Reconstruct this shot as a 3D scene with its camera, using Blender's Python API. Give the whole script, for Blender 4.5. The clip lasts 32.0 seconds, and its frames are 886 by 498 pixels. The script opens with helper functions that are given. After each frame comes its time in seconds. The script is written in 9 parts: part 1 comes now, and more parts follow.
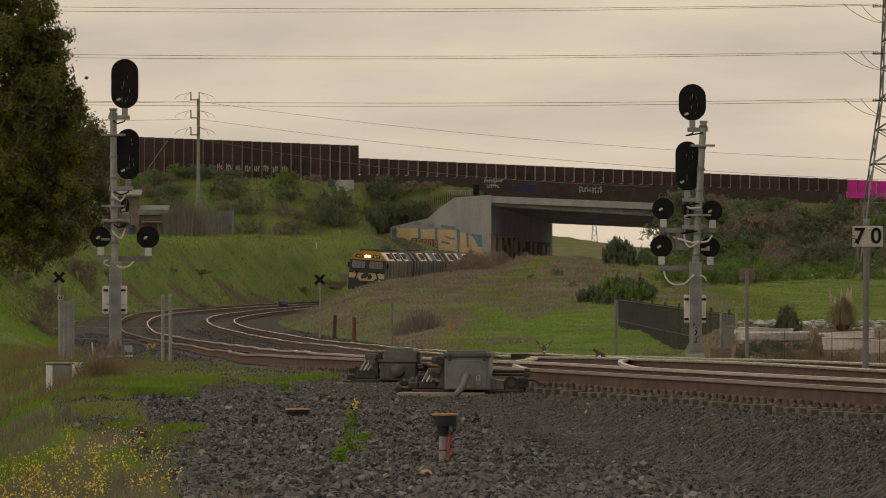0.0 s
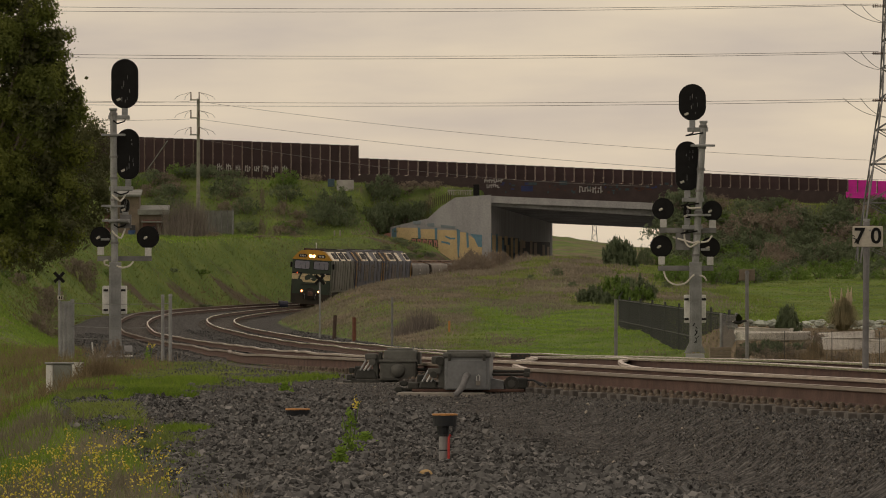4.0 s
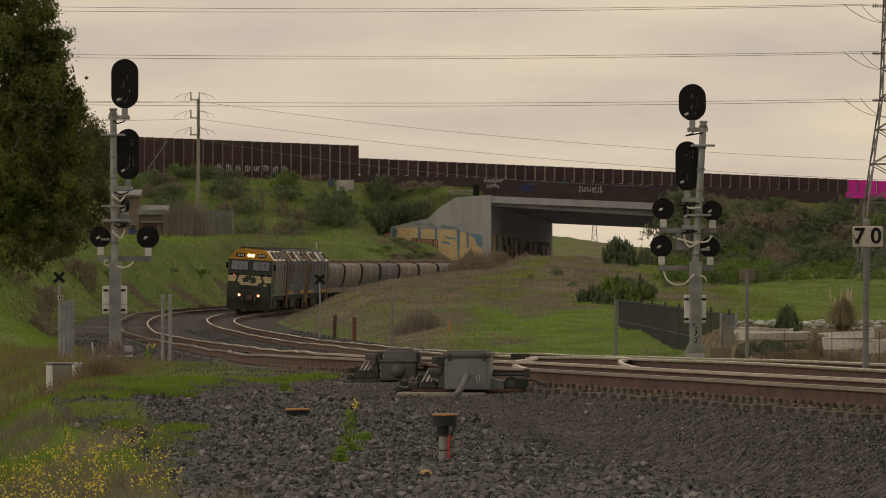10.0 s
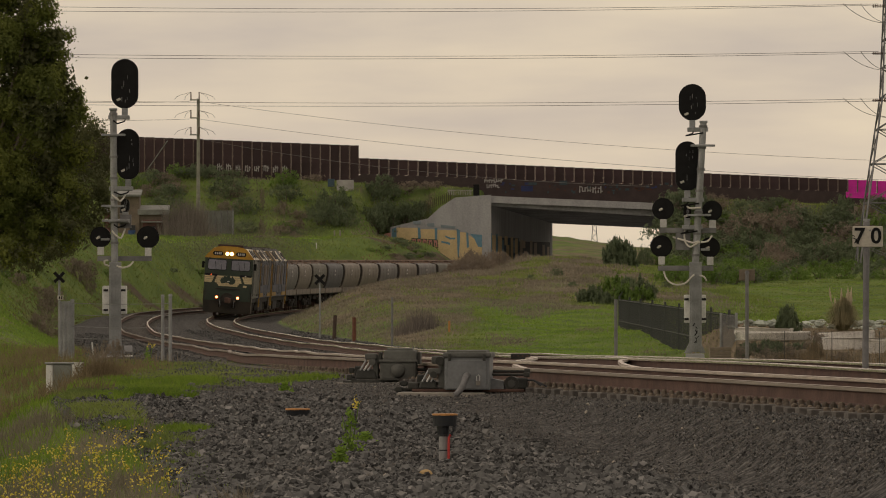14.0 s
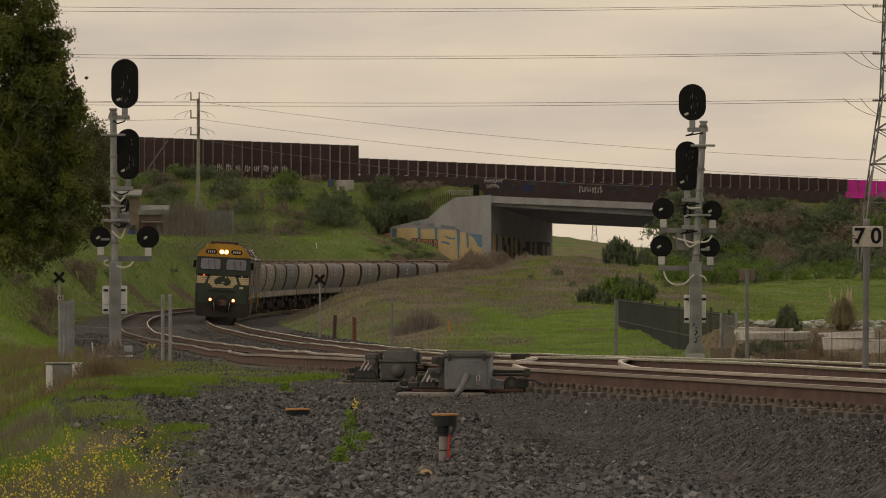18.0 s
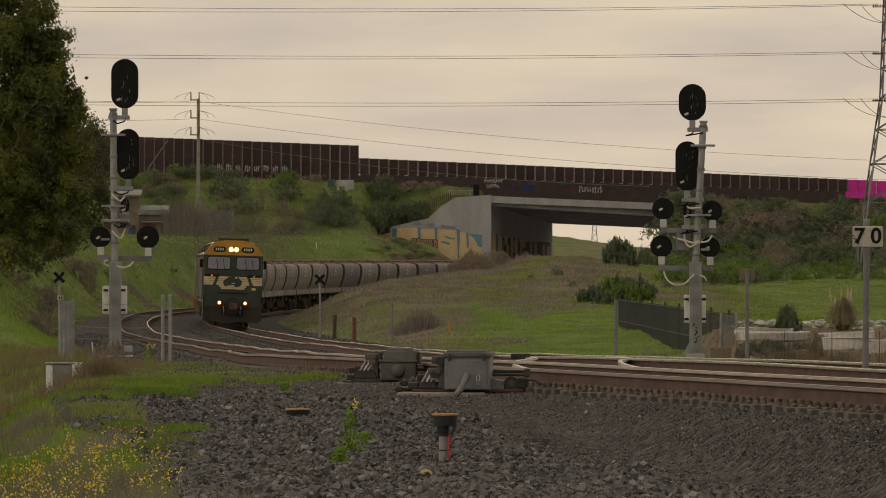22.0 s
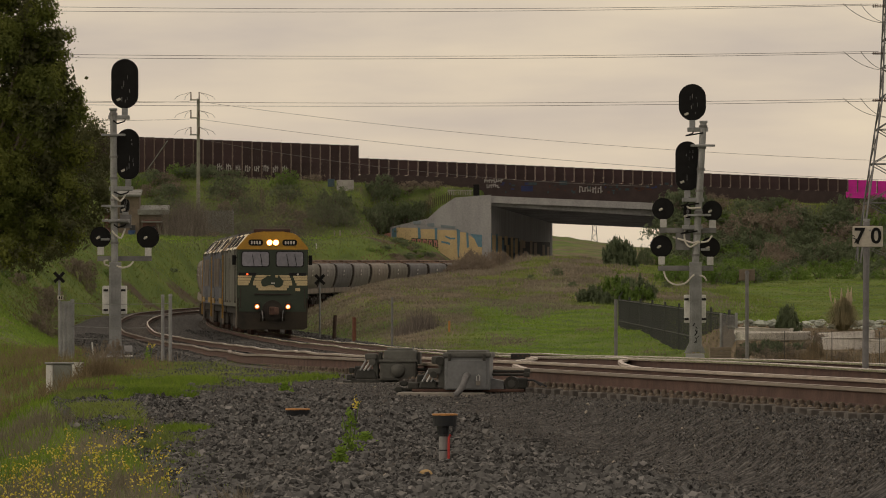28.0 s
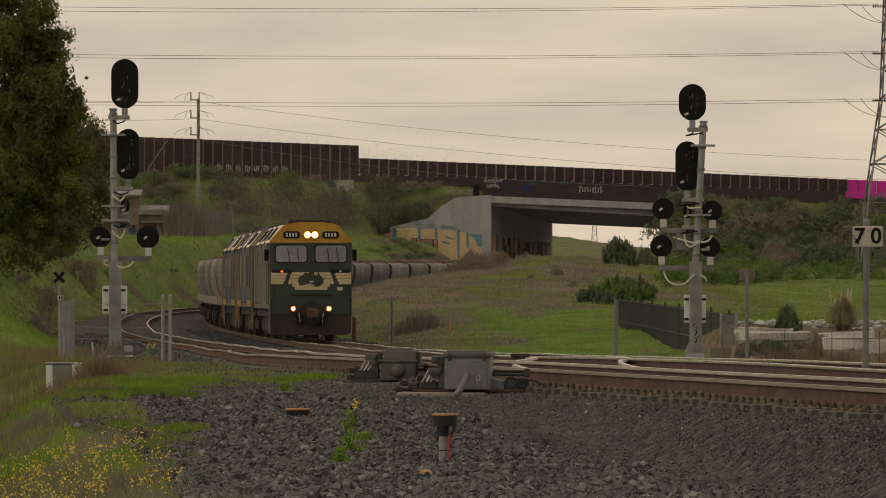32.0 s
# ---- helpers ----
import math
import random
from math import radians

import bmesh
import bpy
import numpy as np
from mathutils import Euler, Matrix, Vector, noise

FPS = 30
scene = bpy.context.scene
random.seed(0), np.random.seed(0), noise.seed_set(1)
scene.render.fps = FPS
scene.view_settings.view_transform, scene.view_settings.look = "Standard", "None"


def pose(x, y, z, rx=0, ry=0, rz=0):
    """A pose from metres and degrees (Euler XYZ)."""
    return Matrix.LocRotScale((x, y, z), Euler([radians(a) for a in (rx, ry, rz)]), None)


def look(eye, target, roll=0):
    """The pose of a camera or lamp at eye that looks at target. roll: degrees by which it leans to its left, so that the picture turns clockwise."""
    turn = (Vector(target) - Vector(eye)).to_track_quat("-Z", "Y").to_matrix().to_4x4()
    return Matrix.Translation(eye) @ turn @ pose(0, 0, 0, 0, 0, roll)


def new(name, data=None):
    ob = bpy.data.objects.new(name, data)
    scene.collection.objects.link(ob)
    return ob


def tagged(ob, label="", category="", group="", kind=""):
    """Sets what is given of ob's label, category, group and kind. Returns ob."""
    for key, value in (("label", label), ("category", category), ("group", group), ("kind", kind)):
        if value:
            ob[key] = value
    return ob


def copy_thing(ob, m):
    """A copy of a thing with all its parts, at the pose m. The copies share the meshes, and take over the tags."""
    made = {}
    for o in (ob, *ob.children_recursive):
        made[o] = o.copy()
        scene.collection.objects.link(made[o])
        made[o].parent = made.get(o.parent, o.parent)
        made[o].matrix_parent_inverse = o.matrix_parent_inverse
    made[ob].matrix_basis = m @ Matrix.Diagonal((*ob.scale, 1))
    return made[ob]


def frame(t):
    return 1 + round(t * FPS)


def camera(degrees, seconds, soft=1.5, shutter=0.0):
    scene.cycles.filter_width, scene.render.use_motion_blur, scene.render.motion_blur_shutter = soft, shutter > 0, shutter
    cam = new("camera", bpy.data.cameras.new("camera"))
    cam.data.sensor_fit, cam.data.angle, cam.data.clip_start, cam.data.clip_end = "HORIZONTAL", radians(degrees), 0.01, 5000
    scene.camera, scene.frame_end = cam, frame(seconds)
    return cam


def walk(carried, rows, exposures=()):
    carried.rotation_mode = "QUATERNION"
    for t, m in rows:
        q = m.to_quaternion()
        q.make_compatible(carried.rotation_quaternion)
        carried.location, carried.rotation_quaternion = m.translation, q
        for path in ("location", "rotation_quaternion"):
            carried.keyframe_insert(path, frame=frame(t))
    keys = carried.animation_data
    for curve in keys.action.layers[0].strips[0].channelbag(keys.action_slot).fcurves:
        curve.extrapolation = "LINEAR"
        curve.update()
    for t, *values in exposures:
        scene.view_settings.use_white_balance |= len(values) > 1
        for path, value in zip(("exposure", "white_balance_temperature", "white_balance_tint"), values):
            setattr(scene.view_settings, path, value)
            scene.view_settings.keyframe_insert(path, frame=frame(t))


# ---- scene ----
# One fixed camera on a tripod with a long lens, beside a railway junction.
cam = camera(6.902, 32.0, soft=1.0)
EYE = (0.0, 0.0, 2.42)
AIM = look(EYE, (0.0, 1000.0, 4.651))
walk(cam, [(0.0, AIM), (32.0, AIM)], exposures=[(0.0, -0.2), (32.0, -0.2)])

# ---- light: late, overcast, slightly warm sky
world = bpy.data.worlds.new("overcast_sky")
scene.world = world
world.use_nodes = True
wn, wl = world.node_tree.nodes, world.node_tree.links
wn.clear()
w_out = wn.new("ShaderNodeOutputWorld")
w_bg = wn.new("ShaderNodeBackground")
w_sky = wn.new("ShaderNodeTexSky")
w_sky.sky_type, w_sky.sun_disc = "NISHITA", False
w_sky.sun_elevation, w_sky.sun_rotation = radians(14), radians(250)
w_coord = wn.new("ShaderNodeTexCoord")
w_map = wn.new("ShaderNodeMapping")
w_map.inputs["Scale"].default_value = (5.0, 5.0, 26.0)
w_noise = wn.new("ShaderNodeTexNoise")
w_noise.inputs["Scale"].default_value = 3.2
w_noise.inputs["Detail"].default_value = 5.0
w_noise.inputs["Roughness"].default_value = 0.5
w_ramp = wn.new("ShaderNodeValToRGB")
w_ramp.color_ramp.elements[0].position, w_ramp.color_ramp.elements[0].color = 0.34, (0.60, 0.505, 0.432, 1)
w_ramp.color_ramp.elements[1].position, w_ramp.color_ramp.elements[1].color = 0.68, (0.86, 0.71, 0.52, 1)
w_mix = wn.new("ShaderNodeMix")
w_mix.data_type, w_mix.blend_type = "RGBA", "ADD"
w_mix.inputs[0].default_value = 0.015
wl.new(w_coord.outputs["Generated"], w_map.inputs["Vector"])
wl.new(w_map.outputs["Vector"], w_noise.inputs["Vector"])
wl.new(w_noise.outputs["Fac"], w_ramp.inputs["Fac"])
wl.new(w_ramp.outputs["Color"], w_mix.inputs[6])
wl.new(w_sky.outputs["Color"], w_mix.inputs[7])
wl.new(w_mix.outputs[2], w_bg.inputs["Color"])
w_bg.inputs["Strength"].default_value = 1.0
wl.new(w_bg.outputs["Background"], w_out.inputs["Surface"])
sun = new("sun", bpy.data.lights.new("sun", "SUN"))
sun.data.energy, sun.data.angle, sun.data.color = 0.5, radians(25), (1.0, 0.86, 0.68)
sun.matrix_world = look((-60.0, 10.0, 40.0), (0.0, 30.0, 0.0))


# ---- helpers of this scene
def mat(name, a, b=None, scale=8.0, rough=0.7, metal=0.0, bump=0.0, detail=6.0, emit=0.0, spread=(0.35, 0.65), var=0.0, fine=None, stretch=None):
    """A procedural surface: two colours mixed by noise at one scale, modulated by a finer one, with relief."""
    m = bpy.data.materials.new(name)
    m.use_nodes = True
    nt = m.node_tree
    bs = nt.nodes["Principled BSDF"]
    bs.inputs["Roughness"].default_value = rough
    bs.inputs["Metallic"].default_value = metal
    b = b or tuple(c * 0.75 for c in a)
    co = nt.nodes.new("ShaderNodeTexCoord")
    no = nt.nodes.new("ShaderNodeTexNoise")
    no.inputs["Scale"].default_value = scale
    no.inputs["Detail"].default_value = detail
    mp = nt.nodes.new("ShaderNodeMapping")
    mp.inputs["Scale"].default_value = stretch or (1, 1, 1)
    nt.links.new(co.outputs["Object"], mp.inputs["Vector"])
    nt.links.new(mp.outputs["Vector"], no.inputs["Vector"])
    ra = nt.nodes.new("ShaderNodeValToRGB")
    ra.color_ramp.elements[0].position, ra.color_ramp.elements[0].color = spread[0], (*a, 1)
    ra.color_ramp.elements[1].position, ra.color_ramp.elements[1].color = spread[1], (*b, 1)
    nt.links.new(no.outputs["Fac"], ra.inputs["Fac"])
    colour = ra.outputs["Color"]
    n2 = nt.nodes.new("ShaderNodeTexNoise")
    n2.inputs["Scale"].default_value = fine or scale * 9.0
    n2.inputs["Detail"].default_value = 3.0
    nt.links.new(co.outputs["Object"], n2.inputs["Vector"])
    mr = nt.nodes.new("ShaderNodeMapRange")
    mr.inputs["To Min"].default_value, mr.inputs["To Max"].default_value = 0.72, 1.28
    nt.links.new(n2.outputs["Fac"], mr.inputs["Value"])
    mx = nt.nodes.new("ShaderNodeMix")
    mx.data_type, mx.blend_type = "RGBA", "MULTIPLY"
    mx.inputs[0].default_value = 1.0
    nt.links.new(colour, mx.inputs[6])
    nt.links.new(mr.outputs["Result"], mx.inputs[7])
    colour = mx.outputs[2]
    if var:
        oi = nt.nodes.new("ShaderNodeObjectInfo")
        hv = nt.nodes.new("ShaderNodeHueSaturation")
        m2 = nt.nodes.new("ShaderNodeMapRange")
        m2.inputs["To Min"].default_value, m2.inputs["To Max"].default_value = 1 - var, 1 + var
        nt.links.new(oi.outputs["Random"], m2.inputs["Value"])
        nt.links.new(m2.outputs["Result"], hv.inputs["Value"])
        nt.links.new(colour, hv.inputs["Color"])
        colour = hv.outputs["Color"]
    nt.links.new(colour, bs.inputs["Base Color"])
    if bump:
        bu = nt.nodes.new("ShaderNodeBump")
        bu.inputs["Strength"].default_value = bump
        bu.inputs["Distance"].default_value = 0.02
        nt.links.new(n2.outputs["Fac"], bu.inputs["Height"])
        nt.links.new(bu.outputs["Normal"], bs.inputs["Normal"])
    if emit:
        bs.inputs["Emission Color"].default_value = (*a, 1)
        bs.inputs["Emission Strength"].default_value = emit
    return m


def islands(name, a, b, rough=0.9, scale=0.4, lift=0.35, thin=0.0):
    """A surface for many small pieces in one mesh: each island has its own tone between two colours. thin: the share of light that leaves let through."""
    m = bpy.data.materials.new(name)
    m.use_nodes = True
    nt = m.node_tree
    bs = nt.nodes["Principled BSDF"]
    bs.inputs["Roughness"].default_value = rough
    ge = nt.nodes.new("ShaderNodeNewGeometry")
    co = nt.nodes.new("ShaderNodeTexCoord")
    no = nt.nodes.new("ShaderNodeTexNoise")
    no.inputs["Scale"].default_value = scale
    nt.links.new(co.outputs["Object"], no.inputs["Vector"])
    ad = nt.nodes.new("ShaderNodeMath")
    ad.operation = "MULTIPLY_ADD"
    ad.inputs[1].default_value = lift
    nt.links.new(ge.outputs["Random Per Island"], ad.inputs[0])
    mu = nt.nodes.new("ShaderNodeMath")
    mu.operation = "MULTIPLY_ADD"
    mu.inputs[1].default_value, mu.inputs[2].default_value = 1.6, -0.45
    nt.links.new(no.outputs["Fac"], mu.inputs[0])
    nt.links.new(mu.outputs[0], ad.inputs[2])
    ra = nt.nodes.new("ShaderNodeValToRGB")
    ra.color_ramp.elements[0].position, ra.color_ramp.elements[0].color = 0.15, (*a, 1)
    ra.color_ramp.elements[1].position, ra.color_ramp.elements[1].color = 0.85, (*b, 1)
    nt.links.new(ad.outputs[0], ra.inputs["Fac"])
    nt.links.new(ra.outputs["Color"], bs.inputs["Base Color"])
    if thin:
        tr = nt.nodes.new("ShaderNodeBsdfTranslucent")
        nt.links.new(ra.outputs["Color"], tr.inputs["Color"])
        ms = nt.nodes.new("ShaderNodeMixShader")
        ms.inputs[0].default_value = thin
        nt.links.new(bs.outputs["BSDF"], ms.inputs[1])
        nt.links.new(tr.outputs["BSDF"], ms.inputs[2])
        nt.links.new(ms.outputs["Shader"], nt.nodes["Material Output"].inputs["Surface"])
    return m


def box(bm, size, at=(0, 0, 0), rot=(0, 0, 0), bevel=0.0, taper=1.0):
    """A block with its centre at `at`; the top may be tapered, the edges bevelled."""
    made = bmesh.ops.create_cube(bm, size=1.0)["verts"]
    for v in made:
        k = taper if v.co.z > 0 else 1.0
        v.co = Vector((v.co.x * size[0] * k, v.co.y * size[1] * k, v.co.z * size[2]))
    if bevel:
        edges = list({e for v in made for e in v.link_edges})
        made = bmesh.ops.bevel(bm, geom=edges, offset=bevel, segments=2, affect="EDGES", profile=0.6)["verts"]
    bmesh.ops.transform(bm, matrix=pose(*at, *rot), verts=made)
    return made


def tube(bm, p0, p1, r0, r1=None, seg=10):
    """A round bar from p0 to p1."""
    p0, p1 = Vector(p0), Vector(p1)
    ax = p1 - p0
    made = bmesh.ops.create_cone(bm, cap_ends=True, segments=seg, radius1=r0, radius2=r0 if r1 is None else r1, depth=ax.length)["verts"]
    m = Matrix.Translation((p0 + p1) / 2) @ ax.to_track_quat("Z", "Y").to_matrix().to_4x4()
    bmesh.ops.transform(bm, matrix=m, verts=made)
    return made


def prism(bm, outline, axis, depth, at=(0, 0, 0)):
    """A flat outline pushed out along x or y, centred on that axis. Outline: (u, z) pairs."""
    h = depth / 2
    rings = []
    for s in (-h, h):
        rings.append([bm.verts.new((at[0] + (s if axis == "x" else u), at[1] + (u if axis == "x" else s), at[2] + z)) for u, z in outline])
    n = len(outline)
    faces = [bm.faces.new(rings[0]), bm.faces.new(rings[1][::-1])]
    for i in range(n):
        j = (i + 1) % n
        faces.append(bm.faces.new((rings[0][j], rings[0][i], rings[1][i], rings[1][j])))
    bmesh.ops.recalc_face_normals(bm, faces=faces)
    return rings[0] + rings[1]


def wire(bm, points, r, seg=6):
    """One bent round bar through the points."""
    pts = [Vector(p) for p in points]
    rings = []
    for i, p in enumerate(pts):
        d = (pts[min(i + 1, len(pts) - 1)] - pts[max(i - 1, 0)]).normalized()
        u = d.cross(Vector((0.31, 0.17, 0.93))).normalized()
        w = d.cross(u)
        rings.append([bm.verts.new(p + (u * math.cos(6.2832 * k / seg) + w * math.sin(6.2832 * k / seg)) * r) for k in range(seg)])
    for a, b in zip(rings, rings[1:]):
        for k in range(seg):
            m = (k + 1) % seg
            bm.faces.new((a[k], a[m], b[m], b[k]))
    bm.faces.new(rings[0][::-1])
    bm.faces.new(rings[-1])


def part(name, bm, material, parent, label="", smooth=False):
    """Links a bmesh as one mesh object under a thing, or under a part; parent None makes it a thing."""
    me = bpy.data.meshes.new(name)
    bm.to_mesh(me)
    bm.free()
    me.materials.append(material)
    if smooth:
        me.polygons.foreach_set("use_smooth", [True] * len(me.polygons))
    ob = new(name, me)
    if parent:
        ob.parent = parent
    if label:
        ob["label"] = label
    return ob


def thing(name, at, label, category, group="", rz=0.0):
    ob = new(name)
    ob.empty_display_size = 0.2
    ob.matrix_basis = pose(*at, 0, 0, rz)
    return tagged(ob, label, category, group)


def sheet(name, verts, faces, material, parent=None):
    me = bpy.data.meshes.new(name)
    me.from_pydata(verts, [], faces)
    me.materials.append(material)
    ob = new(name, me)
    if parent:
        ob.parent = parent
    return ob


def heap(name, verts, quads, material, parent=None, smooth=False, tri=False):
    """A mesh from numpy arrays: many small pieces in one part."""
    me = bpy.data.meshes.new(name)
    k = 3 if tri else 4
    me.vertices.add(len(verts))
    me.vertices.foreach_set("co", np.asarray(verts, dtype=np.float32).ravel())
    me.loops.add(len(quads) * k)
    me.loops.foreach_set("vertex_index", np.asarray(quads, dtype=np.int32).ravel())
    me.polygons.add(len(quads))
    me.polygons.foreach_set("loop_start", np.arange(0, len(quads) * k, k, dtype=np.int32))
    me.polygons.foreach_set("use_smooth", np.full(len(quads), smooth))
    me.update(calc_edges=True)
    me.materials.append(material)
    ob = new(name, me)
    if parent:
        ob.parent = parent
    return ob


# ---- the plan of the line: centreline of the inner track, rail level and cant, by distance y
YS = np.arange(-200.0, 1500.0, 1.0)
SLOPE = np.interp(YS, [60, 110, 160, 210, 260, 300, 350, 400, 450, 500, 550, 600, 740, 850], [-0.1337, -0.0984, -0.0505, -0.0463, -0.0558, -0.0598, -0.0547, -0.0351, -0.0034, 0.0367, 0.0786, 0.1148, 0.157, 0.18])
XS = np.cumsum(SLOPE)
XS = XS - np.interp(440.0, YS, XS) - 12.98
RAIL = np.interp(YS, [0, 75, 107, 148, 200, 230, 260, 298, 348, 400, 480, 584, 740], [1.63, 1.23, 1.06, 0.641, 0.156, -0.031, -0.27, -0.41, -0.555, -0.61, -0.69, -0.62, -0.6])
RAIL = np.convolve(np.pad(RAIL, 12, "edge"), np.ones(25) / 25, "valid")


def track_b(y):
    return np.interp(y, YS, XS)


def spacing(y):
    return np.interp(y, [75, 110, 170, 260, 400], [4.296, 5.267, 3.966, 4.22, 4.751])


def track_a(y):
    return track_b(y) - spacing(y)


def rail_z(y):
    return np.interp(y, YS, RAIL)


def rail_za(y):
    """Rail level of the outer track, a little above the inner one on the curve."""
    return rail_z(y) + np.interp(y, [150, 260, 350, 450, 550], [0.036, -0.039, -0.191, 0.159, 0.084])


def cant(y):
    return np.interp(y, [300, 430], [0.0, 0.062])


def step01(a, b, v):
    t = np.clip((v - a) / (b - a), 0, 1)
    return t * t * (3 - 2 * t)


def gravel_edge(y):
    """Where the gravel shelf ends and the grass slope begins, left of the line."""
    near = np.interp(y, [50, 59, 66, 73.5, 78, 84, 92, 108, 138, 150, 165, 200, 260], [-1.4, -1.85, -2.28, -2.9, -3.75, -4.3, -4.45, -4.8, -5.2, -7.0, -8.2, -9.2, -12.4])
    return np.where(y < 260, near, track_a(y) - 3.5)


def road_z(x):
    return 11.0 - 0.046 * (x + 9.0)


def ground_z(x, y):
    """The height of the ground anywhere."""
    x, y = np.asarray(x, dtype=float), np.asarray(y, dtype=float)
    db, da = x - track_b(y), x - track_a(y)
    zr = np.where(np.abs(db) < np.abs(da), rail_z(y), rail_za(y)) - np.interp(y, [110, 150], [0.27, 0.24])
    low = zr - 0.42
    bed = np.where(y < 200, zr, zr)
    # left of the line: gravel shelf near the junction, falling to grass, rising to a cutting bank further on
    field_l = np.interp(y, [30, 60, 100, 140, 200, 300, 360, 420, 500, 600, 700, 735], [0.2, -0.3, -0.45, -0.35, 0.25, 1.3, 1.9, 3.3, 4.2, 4.5, 5.0, 5.3])
    field_l = field_l - 2.0 * step01(-14, -2, x) * step01(600, 660, y) + 0.05 * np.clip(-x - 25, 0, 30) * step01(250, 400, y)
    shelf = np.interp(y, [40, 60, 71, 84, 97, 112, 150, 170, 200], [0.35, 0.42, 0.52, 0.9, 0.86, 0.72, 0.44, 0.34, -0.1])
    shelf = np.where(y < 200, shelf, zr - 0.25)
    edge_a = -np.interp(y, [50, 118, 150, 400], [1.15, 1.2, 1.9, 2.6])
    t1 = step01(0.0, 1.1, edge_a - da)
    z_left = bed * (1 - t1) + shelf * t1
    xe = gravel_edge(y)
    t2 = step01(0.0, np.interp(y, [72, 90, 138, 160, 300, 500], [3.2, 2.1, 1.9, 3.6, 5.0, 7.5]), xe - x)
    z_left = z_left * (1 - t2) + field_l * t2
    # right of the line: a low verge, then a field that climbs to a rough mound
    field_r = np.interp(y, [30, 110, 150, 200, 250, 300, 350, 450, 560, 650, 700], [0.9, 0.5, 0.2, -0.6, -0.45, 0.0, 0.5, 1.2, 1.65, 2.25, 2.8])
    field_r = field_r + 0.95 * step01(-2, 9, x) * step01(400, 560, y)
    fill = np.interp(y, [168, 185, 200, 215, 232, 255], [-0.6, 0.25, 0.5, 0.68, 0.5, -0.5])
    field_r = np.maximum(field_r, field_r + (fill - field_r) * step01(7.6, 8.5, x) * (y > 150) * (y < 270))
    side = np.interp(y, [200, 350, 450, 600, 700], [0.3, 0.0, -0.5, -1.0, -1.7])
    field_r = field_r + side * step01(8, 22, x)
    t3 = step01(0.0, np.interp(y, [150, 300, 450, 700], [3.0, 4.5, 7.0, 7.5]), db - 2.6)
    z_right = bed * (1 - t3) + field_r * t3
    z = np.where(da < edge_a, z_left, np.where(db > 2.6, z_right, bed))
    # cant of the bed on the curve
    z = z + np.where((da > edge_a - 1) & (db < 3), -cant(y) * np.where(np.abs(db) < np.abs(da), db, da) * 0.8, 0)
    # the road embankment across the valley, with the gap under the bridge
    lip = 743.0
    bank = np.minimum(road_z(x) - 0.3, (y - 713.0) / (lip - 713.0) * (road_z(x) - 1.0) + 1.0)
    # above the bridge's wing wall the bank rises from the top of the wall
    wall_top = np.interp(x, [-9.0, -7.4, -5.3, -1.5, -0.34, 1.2, 5.0, 5.6], [14, 8.0, 6.3, 7.0, 8.1, 8.9, 9.3, 14])
    bank = np.where(y > 739, np.minimum(bank, wall_top + 0.75 * (y - 740.6)), bank)
    bank = np.where(y > 790, np.maximum(road_z(x) - 0.3 - (y - 790) * 0.45, 1.5), bank)
    left_face = 4.5 + 0.16 * (y - 740) - 0.9 * np.clip(y - 786, 0, 40)
    gap = step01(-2.3, -1.1, x - left_face) * step01(-0.1, 0.6, 4.5 + 0.16 * (y - 740) + 19.0 - x)
    wing = step01(-8.5, -5.4, x) * step01(5.2, 4.4, x) * (y < 740)
    under = 1 - np.maximum(gap, wing)
    on = np.where((y > 713) & (y < 815), under, 0)
    z = np.where(on > 0, np.maximum(z, bank * on + z * (1 - on)), z)
    # the end of the cutting bank, an earth spur before the bridge
    spur = np.interp(x - track_a(y) + 2.4, [-30, -14, -5, -1.8, 0.2, 0.95], [4.6, 4.9, 5.0, 4.3, 2.9, -1.0])
    spur_on = step01(625, 672, y) * step01(708, 695, y)
    z = np.where((spur_on > 0) & (x - track_a(y) < -1.45), np.maximum(z, spur * spur_on - 1.0 * (1 - spur_on)), z)
    # gentle hills beyond the road
    beyond = step01(800, 900, y)
    hill = 2.0 + 5.4 * np.exp(-((x + 5) / 34) ** 2 - ((y - 1080) / 150) ** 2) + 2.2 * np.exp(-((y - 1500) / 500) ** 2)
    z = z * (1 - beyond) + np.where(y < 900, np.minimum(z, hill), hill) * beyond
    # unevenness
    rough = 0.05 * np.sin(x * 1.7 + y * 0.31) * np.sin(y * 0.53 - x * 0.6) + 0.1 * np.sin(x * 0.5 + 1.3) * np.sin(y * 0.11)
    off = np.clip((np.maximum(edge_a - da, db - 2.6)) / 4, 0, 1) * np.clip((y - 60) / 200, 0.15, 1.6)
    # small heaps in the tipped ballast of the shelf
    heaps = np.sin(x * 2.9 + 0.7 * y) * np.sin(y * 0.83 - x * 1.1) + 0.7 * np.sin(x * 5.3 - 0.9 * y + 1.0) * np.sin(y * 1.9 + x * 2.3)
    shelf_on = step01(0.9, 2.2, edge_a - da + 0.4) * step01(-0.5, 0.6, x - xe) * step01(122, 108, y)
    return z + rough * off + 0.026 * heaps * shelf_on


def gz(x, y):
    return float(ground_z(x, y))


